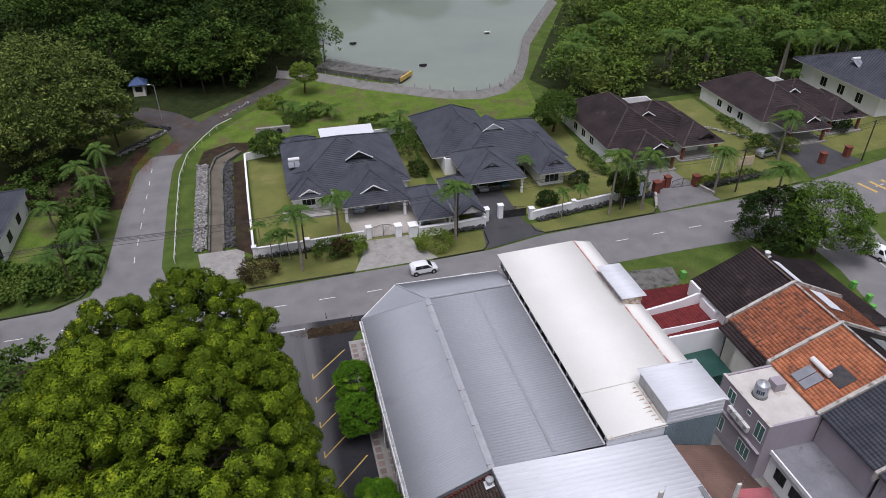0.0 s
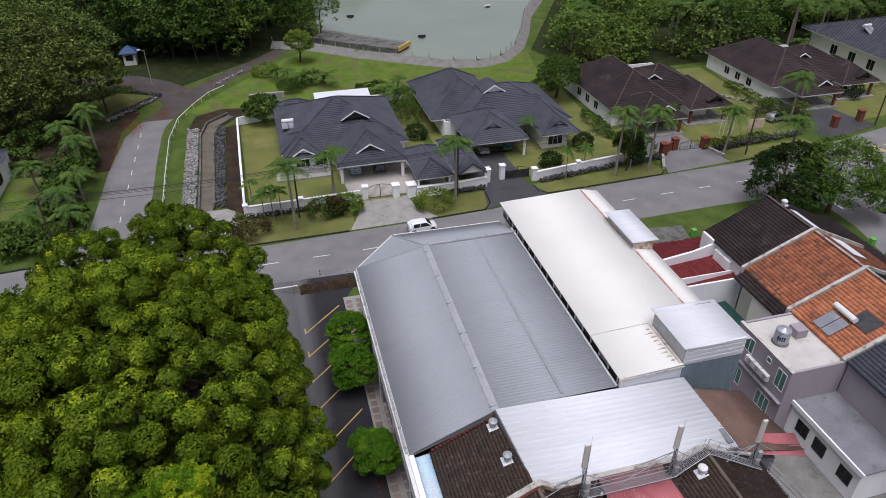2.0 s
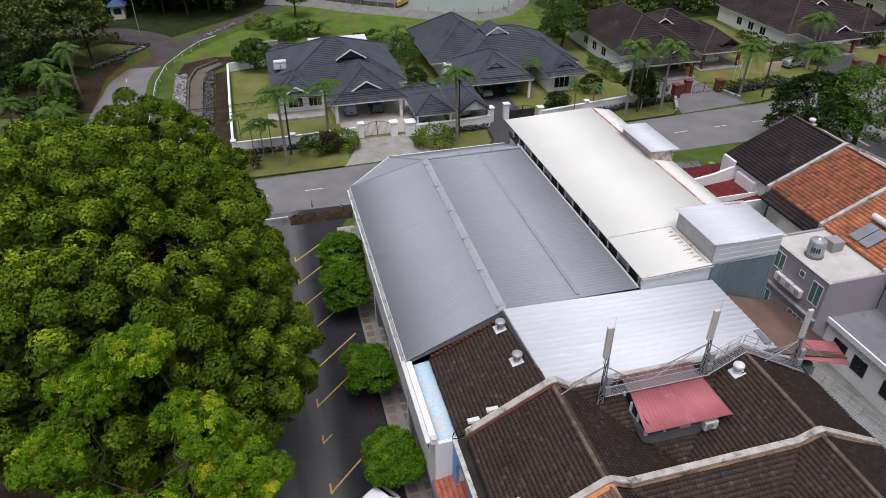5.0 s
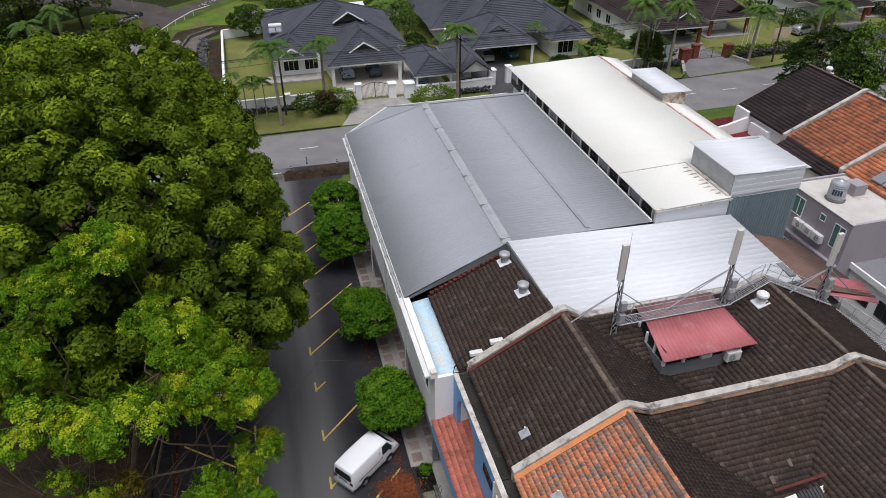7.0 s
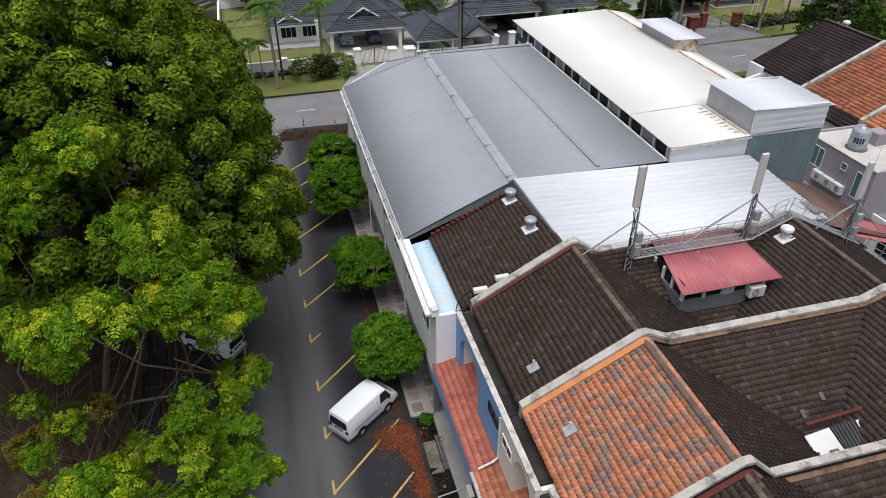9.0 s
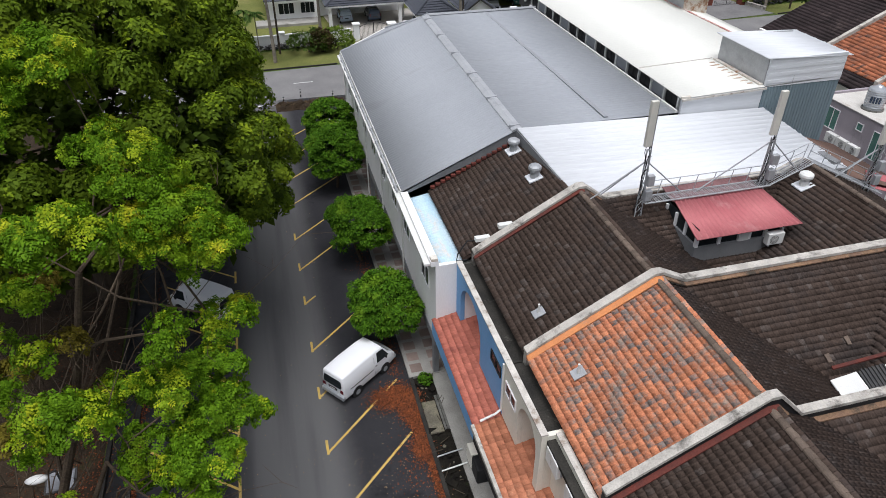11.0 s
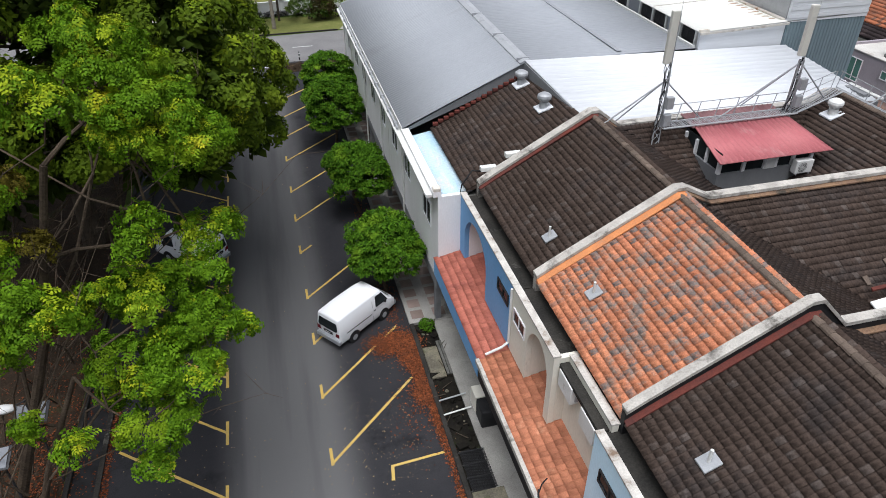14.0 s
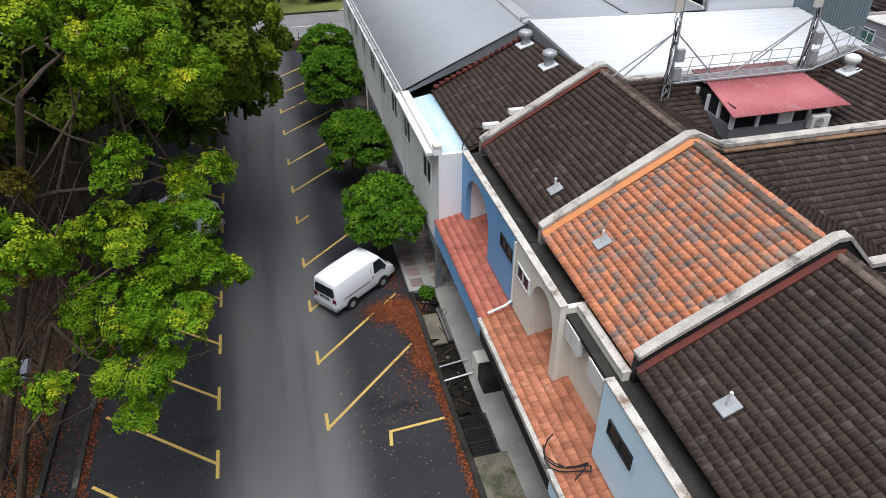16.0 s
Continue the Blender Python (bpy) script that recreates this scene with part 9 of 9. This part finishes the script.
shade_tree("slender shade tree with bright yellow-green leaves by the drain", (-9.9, 17.2, 0), (-6.4, 16.6, 8.0),
           [(-3.9, 17.4, 11.9, 0.44, 0.34, 0.44), (-2.3, 17.3, 8.7, 0.5, 0.5, 0.44), (-4.6, 18.2, 9.8, 0.5, 0.5, 0.4), (-5.0, 16.0, 9.0, 0.5, 0.5, 0.4), (-4.2, 17.0, 10.2, 0.5, 0.5, 0.4), (-3.4, 18.6, 9.6, 0.5, 0.5, 0.4), (-6.4, 17.4, 9.6, 0.4, 0.4, 0.3), (-3, 16.7, 9, 0.84, 0.74, 0.54), (-3.5, 15.5, 8.6, 0.84, 0.64, 0.54), (-4.2, 15.2, 7.2, 0.64, 0.54, 0.44), (-4.6, 14.8, 6.1, 0.34, 0.24, 0.24), (-5.5, 16.7, 7.5, 0.34, 0.34, 0.14), (-2.8, 17.7, 9.9, 0.54, 0.44, 0.24),
            (-6, 15.2, 11.1, 0.54, 0.44, 0.44), (-6.8, 15.6, 11.2, 0.54, 0.44, 0.44), (-5.2, 17, 10, 0.24, 0.24, 0.34), (-5.9, 14, 7.7, 0.12, 0.12, 0.12), (-7.7, 16.3, 6.9, 0.14, 0.14, 0.12)],
           160, 0.66, 0.48, 19, 7, "leaf_fresh", "leaf_pale", 0.3, 7, trunk=0.12, low=-0.5, dry=0.0, mains=5, twigs=70, loose=0.55, size=(0.52, 0.85))
rb = np.random.default_rng(17)
br = bmesh.new()
for k in range(72):
    x, y = rb.uniform(-15, -6.2 if k % 2 else -9.6), rb.uniform(14, 29)
    p = Vector((x, y, rb.uniform(0.2, 2.5))) if x < -9.6 else Vector((x, y, rb.uniform(3.5, 6.0)))
    d = Vector((rb.normal(0, 0.35), rb.normal(0, 0.35), 1.0))
    for q in range(7):
        e = p + d * rb.uniform(0.9, 1.6)
        tube(br, p, e, 0.036 - 0.0045 * q, 0.032 - 0.0045 * q, 5, False)
        for w in range(2):
            f = e + Vector((rb.normal(0, 0.5), rb.normal(0, 0.5), rb.uniform(0.1, 0.8)))
            tube(br, e, f, 0.01, 0.004, 4, False)
        d = d + Vector((rb.normal(0, 0.3), rb.normal(0, 0.3), 0))
        p = e
tagged(solo("bare_saplings", br, M["twig"], "bare brown saplings and twigs under the shade trees", "undergrowth"), "bare brown saplings and twigs under the shade trees", "undergrowth", kind="stuff")

LEAF = simple_leaf(0.17, 0.085)
for k, (x, y, h, rr) in enumerate(((4.3, 28.3, 4.5, 1.55), (4.2, 36.6, 4.4, 1.65), (4.0, 46.6, 4.8, 1.9), (4.3, 50.8, 5.2, 2.1))):
    tree("clipped_tree", "small clipped round tree with dense dark-green leaves by the walkway", (x, y, 0), (x, y, h * 0.55),
         [(x, y, h - rr * 0.75, rr * 0.85, rr * 0.85, rr * 0.75), (x + 0.55, y - 0.6, h - rr * 1.05, rr * 0.7, rr * 0.7, rr * 0.6), (x - 0.6, y + 0.6, h - rr * 0.85, rr * 0.62, rr * 0.72, rr * 0.55), (x + 0.1, y + 0.9, h - rr * 1.2, rr * 0.6, rr * 0.6, rr * 0.5), (x - 0.6, y - 0.5, h - rr * 1.3, rr * 0.6, rr * 0.6, rr * 0.5)],
         210, 110, 0.34, LEAF, ["leaf_round"], 20 + k, r=0.09, low=-0.7, flat=0.8, droop=0.15, group="street trees", twigs=20)

CARD = simple_leaf(1.0, 0.62)
for k, (x, y, h, rr, m, lab) in enumerate((
        (64.4, 64.6, 9.0, 3.9, "leaf_dark", "dark dense tree at the road corner"), (69.6, 62.2, 10.2, 4.6, "leaf_corner", "leafy green tree beside the side road"),
        (51, 110, 7.5, 3.6, "leaf_wood", "feathery green tree between gardens"),
        (-1.2, 112.6, 4.6, 2.6, "leaf_wood", "round garden tree by the wall"), (7.6, 142.5, 6.5, 2.4, "leaf_lime", "slender lime-green tree on the meadow"),
        (64, 94, 3.6, 2.0, "leaf_wood", "garden tree by the gate"), (50.6, 82.2, 5.2, 2.0, "leaf_dark", "garden tree by the stone wall"))):
    rng0 = np.random.default_rng(50 + k)
    lob = [(x, y, h - rr * 0.8, rr, rr, rr * 0.8)] + [(x + rng0.uniform(-0.6, 0.6) * rr, y + rng0.uniform(-0.6, 0.6) * rr, h - rr * rng0.uniform(0.7, 1.4), rr * 0.62, rr * 0.62, rr * 0.5) for _ in range(4)]
    if k < 2:
        lob += [(x + rng0.uniform(-0.7, 0.7) * rr, y + rng0.uniform(-0.7, 0.7) * rr, h - rr * rng0.uniform(1.35, 1.75), rr * 0.6, rr * 0.6, rr * 0.5) for _ in range(5)]
    tree("tree", lab, (x, y, 0), (x, y, h * 0.5), lob, int(60 + 14 * rr * rr), 44, rr * 0.19, simple_leaf(0.3, 0.17), [m], 70 + k, r=0.05 * rr + 0.06, low=-0.4, group="garden trees", twigs=20)


def shrub(name, label, x, y, rx, ry, h, mat, seed, leaf=0.3, n=70, per=22):
    rng = np.random.default_rng(seed)
    C, O = puffs([(x, y, h * 0.45, rx, ry, h * 0.5)], n, rng, -0.5)
    P, D = clump_leaves(C, O, per, min(rx, ry) * 0.28, rng, 0.8, 0.1)
    V, F = scatter(simple_leaf(leaf, leaf * 0.5), P - np.array((x, y, 0)), D, rng.uniform(0.7, 1.2, len(P)), rng)
    t = thing(name, (x, y, 0), label, "shrub", "shrubs")
    bm = bmesh.new()
    for k in range(5):
        tube(bm, (x + 0.1 * k - 0.2, y, 0), (x + rng.uniform(-0.6, 0.6) * rx, y + rng.uniform(-0.6, 0.6) * ry, h * 0.6), 0.05, 0.02, 5)
    part("stem", bm, M["bark"], t)
    ob = new("foliage", arrays("foliage", V, F, M[mat]))
    ob.parent = t
    return t


def frond_mesh(n, length, arch, leaflet, rng, width=0.075, wide=1.0, pairs=20):
    """A crown of palm fronds about the origin: arching stalks with drooping leaflets."""
    V, F = [], []
    for i in range(n):
        a = 2 * math.pi * i / n + rng.uniform(-0.25, 0.25)
        e = rng.uniform(0.15, 1.15)
        L = length * rng.uniform(0.8, 1.1)
        dx, dy = math.cos(a), math.sin(a)
        pts = []
        for s in range(pairs + 1):
            t = s / pairs
            r = L * (t * math.cos(e) + 0.12 * t * t)
            z = L * (t * math.sin(e) - arch * t * t)
            pts.append((dx * r, dy * r, z))
        for s in range(2, pairs + 1):
            p = np.array(pts[s])
            q = np.array(pts[s]) - np.array(pts[s - 1])
            q /= np.linalg.norm(q)
            side = np.array((-dy, dx, 0.0))
            ll = leaflet * math.sin(math.pi * (0.12 + 0.8 * s / pairs)) * rng.uniform(0.85, 1.1)
            for sg in (-1, 1):
                tip = p + (side * sg * 0.75 + q * 0.55 + np.array((0, 0, -0.45))) * ll
                b = len(V)
                V += [tuple(p - q * width * wide), tuple(p + q * width * wide), tuple(tip)]
                F.append((b, b + 1, b + 2))
        for s in range(pairs):
            b = len(V)
            p, q = pts[s], pts[s + 1]
            w = 0.035 * (1 - s / pairs) + 0.008
            V += [(p[0] - dy * w, p[1] + dx * w, p[2]), (p[0] + dy * w, p[1] - dx * w, p[2]), (q[0], q[1], q[2])]
            F.append((b, b + 1, b + 2))
    return np.array(V), np.array(F)


def palm(x, y, h, label, seed, length=2.6, n=13, r=0.17, leaflet=0.8, group="palms", name="palm_tree", arch=0.75):
    rng = random.Random(seed)
    t = thing(name, (x, y, 0), label, "palm", group)
    bm = bmesh.new()
    lean = (rng.uniform(-0.03, 0.03) * h, rng.uniform(-0.03, 0.03) * h)
    k = 6
    for i in range(k):
        f0, f1 = i / k, (i + 1) / k
        tube(bm, (x + lean[0] * f0 * f0, y + lean[1] * f0 * f0, h * f0), (x + lean[0] * f1 * f1, y + lean[1] * f1 * f1, h * f1), r * (1.25 - 0.5 * f0), r * (1.25 - 0.5 * f1), 9)
    part("trunk", bm, M["palm_bark"], t)
    if length > 2:
        part("crownshaft", tube(bmesh.new(), (x + lean[0], y + lean[1], h - 0.05), (x + lean[0], y + lean[1], h + 0.9), r * 0.9, r * 0.5, 9), M["leaf_palm"], t)
    V, F = frond_mesh(n, length, arch, leaflet, rng)
    ob = new("fronds", arrays("fronds", V + np.array((lean[0], lean[1], h + (0.8 if length > 2 else 0))), F, M["leaf_palm"]))
    ob.parent = t
    return t


for k, (x, y, h) in enumerate(((1.1, 76.4, 8.2), (6.8, 81.9, 6.6), (22.7, 77.8, 8.0), (47.3, 79.3, 9.0), (52.7, 79.3, 8.4), (66.5, 81.0, 6.4), (84.1, 88.5, 7.4), (65.4, 67.0, 10.6))):
    palm(x, y, h, "tall palm with a smooth grey trunk on the verge", 100 + k, length=3.1, n=19, leaflet=1.1)
for k, (x, y, h) in enumerate(((-2.6, 79.0, 4.2), (-1.5, 79.4, 4.8), (-0.4, 79.2, 4.5), (38.6, 92.6, 4.4), (44.0, 82.8, 3.4), (39.6, 79.6, 5.0), (-4.0, 83.0, 4.0))):
    palm(x, y, h, "slim young palm beside the garden wall", 130 + k, length=1.6, n=9, r=0.06, leaflet=0.6, group="small palms")
for k, (x, y, h) in enumerate(((-26.5, 92, 3.2), (-28, 88, 2.6), (-27.5, 100, 4.5), (-30, 104, 5.5), (-27, 108, 6), (-33, 96, 3.0), (-26.6, 84, 1.6), (-31, 84, 2.0))):
    palm(x, y, h, "shaggy palm in the lane-side garden", 150 + k, length=3.0, n=15, leaflet=0.9, group="garden palms")
for k, (x, y) in enumerate(((4.2, 129.5), (6.8, 127.5), (11.5, 127), (20.6, 117), (22.4, 114), (23.6, 120), (2.4, 132), (112, 121), (106, 123), (118, 124))):
    palm(x, y, 1.6, "broad-leaved green banana plant clump", 170 + k, length=2.6, n=9, r=0.16, leaflet=1.1, group="banana plants", name="banana_plant", arch=0.6)

shrub("shrub", "small green fern growing in the open drain", 5.62, 25.05, 0.28, 0.3, 0.55, "leaf_round", 41, 0.14, 24, 12)
shrub("shrub", "yellow-green bush beside the lane", 0.2, 136.3, 2.4, 1.8, 2.4, "leaf_lime", 1)
shrub("shrub", "dark round bush by the drain mouth", -4.6, 76.6, 2.2, 2.0, 2.4, "leaf_red", 2)
shrub("shrub", "dark green bush by the garden wall", 5.2, 79.0, 2.2, 1.6, 2.6, "leaf_wood", 3)
shrub("shrub", "lime-green bush by the entrance", 8.2, 79.2, 1.9, 1.6, 2.4, "leaf_lime", 4)
shrub("shrub", "drooping lime-green bush on the verge", 19.6, 77.2, 2.6, 1.9, 2.4, "leaf_lime", 5)
shrub("shrub", "reddish bush behind the wall", 6.6, 78.6, 1.2, 1.0, 2.8, "leaf_red", 6)
for k, (x, y, rx, ry, h, m) in enumerate(((22.6, 107, 2.0, 3.0, 3.6, "leaf_wood"), (23.4, 112, 2.0, 2.4, 4.2, "leaf_wood"), (22.4, 100, 1.4, 2.0, 2.0, "leaf_dark"), (46.4, 88.6, 1.4, 1.2, 2.8, "leaf_dark"), (39.4, 84.6, 1.5, 1.3, 2.2, "leaf_dark"),
                                         (54.8, 86, 1.8, 2.6, 3.2, "leaf_wood"), (68, 84, 3.6, 0.9, 1.4, "leaf_lime"), (74, 84.4, 3.4, 0.9, 1.2, "leaf_wood"), (52.4, 96, 1.2, 5.5, 1.6, "leaf_wood"), (84.5, 100, 1.2, 7, 1.8, "leaf_wood"),
                                         (83, 92, 2.2, 2.2, 3.2, "leaf_wood"), (88, 91, 1.6, 1.6, 2.6, "leaf_lime"), (103, 96, 1.8, 1.6, 3.0, "leaf_dark"), (-29, 81, 2.6, 2.2, 2.6, "leaf_wood"), (-30, 96, 1.6, 2.4, 2.4, "leaf_wood"),
                                         (-36, 80, 3, 2.4, 2.2, "leaf_wood"), (-27.6, 79.6, 1.4, 1.2, 1.4, "leaf_lime"), (4.5, 126, 2.4, 1.6, 2.4, "leaf_wood"), (8.6, 129.6, 2.4, 1.8, 2.6, "leaf_wood"), (19, 121.6, 3, 1.6, 2.0, "leaf_dark"))):
    shrub("shrub", "leafy green shrub in the garden", x, y, rx, ry, h, m, 200 + k)


def wood(name, label, trees, mat, seed, leaf=0.75, per=18):
    """Woodland too dense to count: many uneven crowns of leaf clumps over thin trunks."""
    rng = np.random.default_rng(seed)
    VV, FF, off = [], [], 0
    bm = bmesh.new()
    for x, y, h, rr in trees:
        lob = [(x, y, h - rr * 0.7, rr, rr, rr * 0.75)] + [(x + rng.uniform(-0.8, 0.8) * rr, y + rng.uniform(-0.8, 0.8) * rr, h - rr * rng.uniform(0.5, 1.7), rr * 0.6, rr * 0.6, rr * 0.55) for _ in range(4)]
        lob += [(x + rng.uniform(-1, 1) * rr, y + rng.uniform(-1, 1) * rr, h - rr * rng.uniform(0.1, 1.2), rr * 0.34, rr * 0.34, rr * 0.3) for _ in range(5)]
        C, O = puffs(lob, int(30 + 2.6 * rr * rr), rng, -0.35, rr * 0.17, (0.8, 1.08))
        P, D = clump_leaves(C, O, per, rr * 0.17, rng, 0.8, 0.2, 0.55)
        V, F = scatter(simple_leaf(leaf, leaf * 0.55), P, D, rng.uniform(0.6, 1.3, len(P)), rng)
        VV.append(V)
        FF.append(F + off)
        off += len(V)
        tube(bm, (x, y, 0), (x + rng.uniform(-0.6, 0.6), y, h * 0.7), 0.05 * rr, 0.02 * rr, 6)
    ob = new(name, arrays(name, np.concatenate(VV), np.concatenate(FF), M[mat]))
    tagged(ob, label, "woodland", kind="stuff")
    BASE[ob] = Vector((0, 0, 0))
    part("trunks", bm, M["bark"], ob, kind="stuff")


rs = random.Random(11)
west = [(rs.uniform(-95, -30), rs.uniform(152, 185), rs.uniform(13, 19), rs.uniform(4.5, 7)) for _ in range(26)]
west += [(rs.uniform(-24, 4), rs.uniform(154, 182), rs.uniform(13, 18), rs.uniform(4.5, 6.5)) for _ in range(22)]
west += [(rs.uniform(-100, 14), rs.uniform(182, 240), rs.uniform(12, 20), rs.uniform(5, 8)) for _ in range(34)]
west += [(rs.uniform(-34, -4), rs.uniform(154, 162), rs.uniform(4, 8), rs.uniform(3, 4.2)) for _ in range(16)]
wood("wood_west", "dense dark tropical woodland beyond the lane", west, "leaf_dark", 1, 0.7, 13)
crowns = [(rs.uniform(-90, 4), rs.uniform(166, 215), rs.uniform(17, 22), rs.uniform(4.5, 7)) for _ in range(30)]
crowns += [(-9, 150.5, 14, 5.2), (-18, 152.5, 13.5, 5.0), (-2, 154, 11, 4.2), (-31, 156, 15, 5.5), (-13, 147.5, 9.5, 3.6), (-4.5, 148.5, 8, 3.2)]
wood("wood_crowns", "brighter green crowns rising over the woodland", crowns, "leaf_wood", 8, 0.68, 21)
bright = [(-36, 124, 17.5, 8.5), (-44, 128, 17, 8), (-30, 120, 13, 6.0), (-38, 116, 11, 5.5), (-54, 130, 15, 7), (-60, 118, 12, 6), (-48, 116, 11, 5.5), (-27.5, 124, 10, 4.2)]
wood("wood_lane", "broad-leaved trees with pale-tipped crowns beside the lane", bright, "leaf_broad", 5, 0.52, 56)
bank = [(rs.uniform(4, 14), rs.uniform(158, 200), rs.uniform(6, 12), rs.uniform(3, 4.5)) for _ in range(10)]
bank += [(rs.uniform(-40, -26.4), rs.uniform(78.5, 86), rs.uniform(1.4, 2.8), rs.uniform(1.2, 2.0)) for _ in range(12)] + [(rs.uniform(-30.5, -26.6), rs.uniform(86, 104), rs.uniform(2.0, 4.0), rs.uniform(1.3, 1.9)) for _ in range(11)]
bank += [(rs.uniform(-48, -34), rs.uniform(104, 112), rs.uniform(2, 4), rs.uniform(1.5, 2.4)) for _ in range(8)]
bank += [(rs.uniform(-56, -36), rs.uniform(56, 70), rs.uniform(4, 9), rs.uniform(2.5, 4)) for _ in range(7)] + [(-27, 60, 6.5, 2.8), (-30, 55, 7, 3.2), (-26, 53, 5.5, 2.6)]
wood("wood_bank", "leafy undergrowth and small trees beside the lane", bank, "leaf_wood", 6, 0.5, 22)
east, east2, east3 = [], [], []
for k in range(420):
    x = rs.uniform(56, 190)
    y = rs.uniform(116, 235)
    if y > 134 and x < 64 + (y - 145) * 0.62 + (4 if y > 145 else 6):
        continue
    if y < 136 and x < 62 or y < 121 + max(0.0, (86 - x) * 0.1) and x < 140 or (112 < x < 138 and y < 128):
        continue
    (east, east2, east3, east)[k % 4].append((x, y, rs.uniform(3.5, 11), rs.uniform(2.2, 5)))
wood("wood_east", "dense green woodland beside the pond", east, "leaf_wood", 2, 0.68, 13)
wood("wood_scrub", "pale green scrub among the woodland", east2, "leaf_scrub", 4, 0.68, 13)
wood("wood_lime", "lime-green young trees among the woodland", east3, "leaf_young", 9, 0.62, 14)
far = [(rs.uniform(-40, 140), rs.uniform(240, 300), rs.uniform(10, 18), rs.uniform(5, 9)) for _ in range(40)]
wood("wood_far", "woodland on the far bank", far, "leaf_wood", 3, 1.2, 9)
for k in range(34):
    x, y = rs.uniform(64, 135), rs.uniform(121, 150)
    if y > 134 and x < 64 + (y - 145) * 0.62 + 6:
        continue
    palm(x, y, rs.uniform(4.5, 9), "oil palm with long arching fronds in the woodland", 300 + k, length=4.2, n=17, r=0.25, leaflet=1.3, group="wood palms", arch=0.6)
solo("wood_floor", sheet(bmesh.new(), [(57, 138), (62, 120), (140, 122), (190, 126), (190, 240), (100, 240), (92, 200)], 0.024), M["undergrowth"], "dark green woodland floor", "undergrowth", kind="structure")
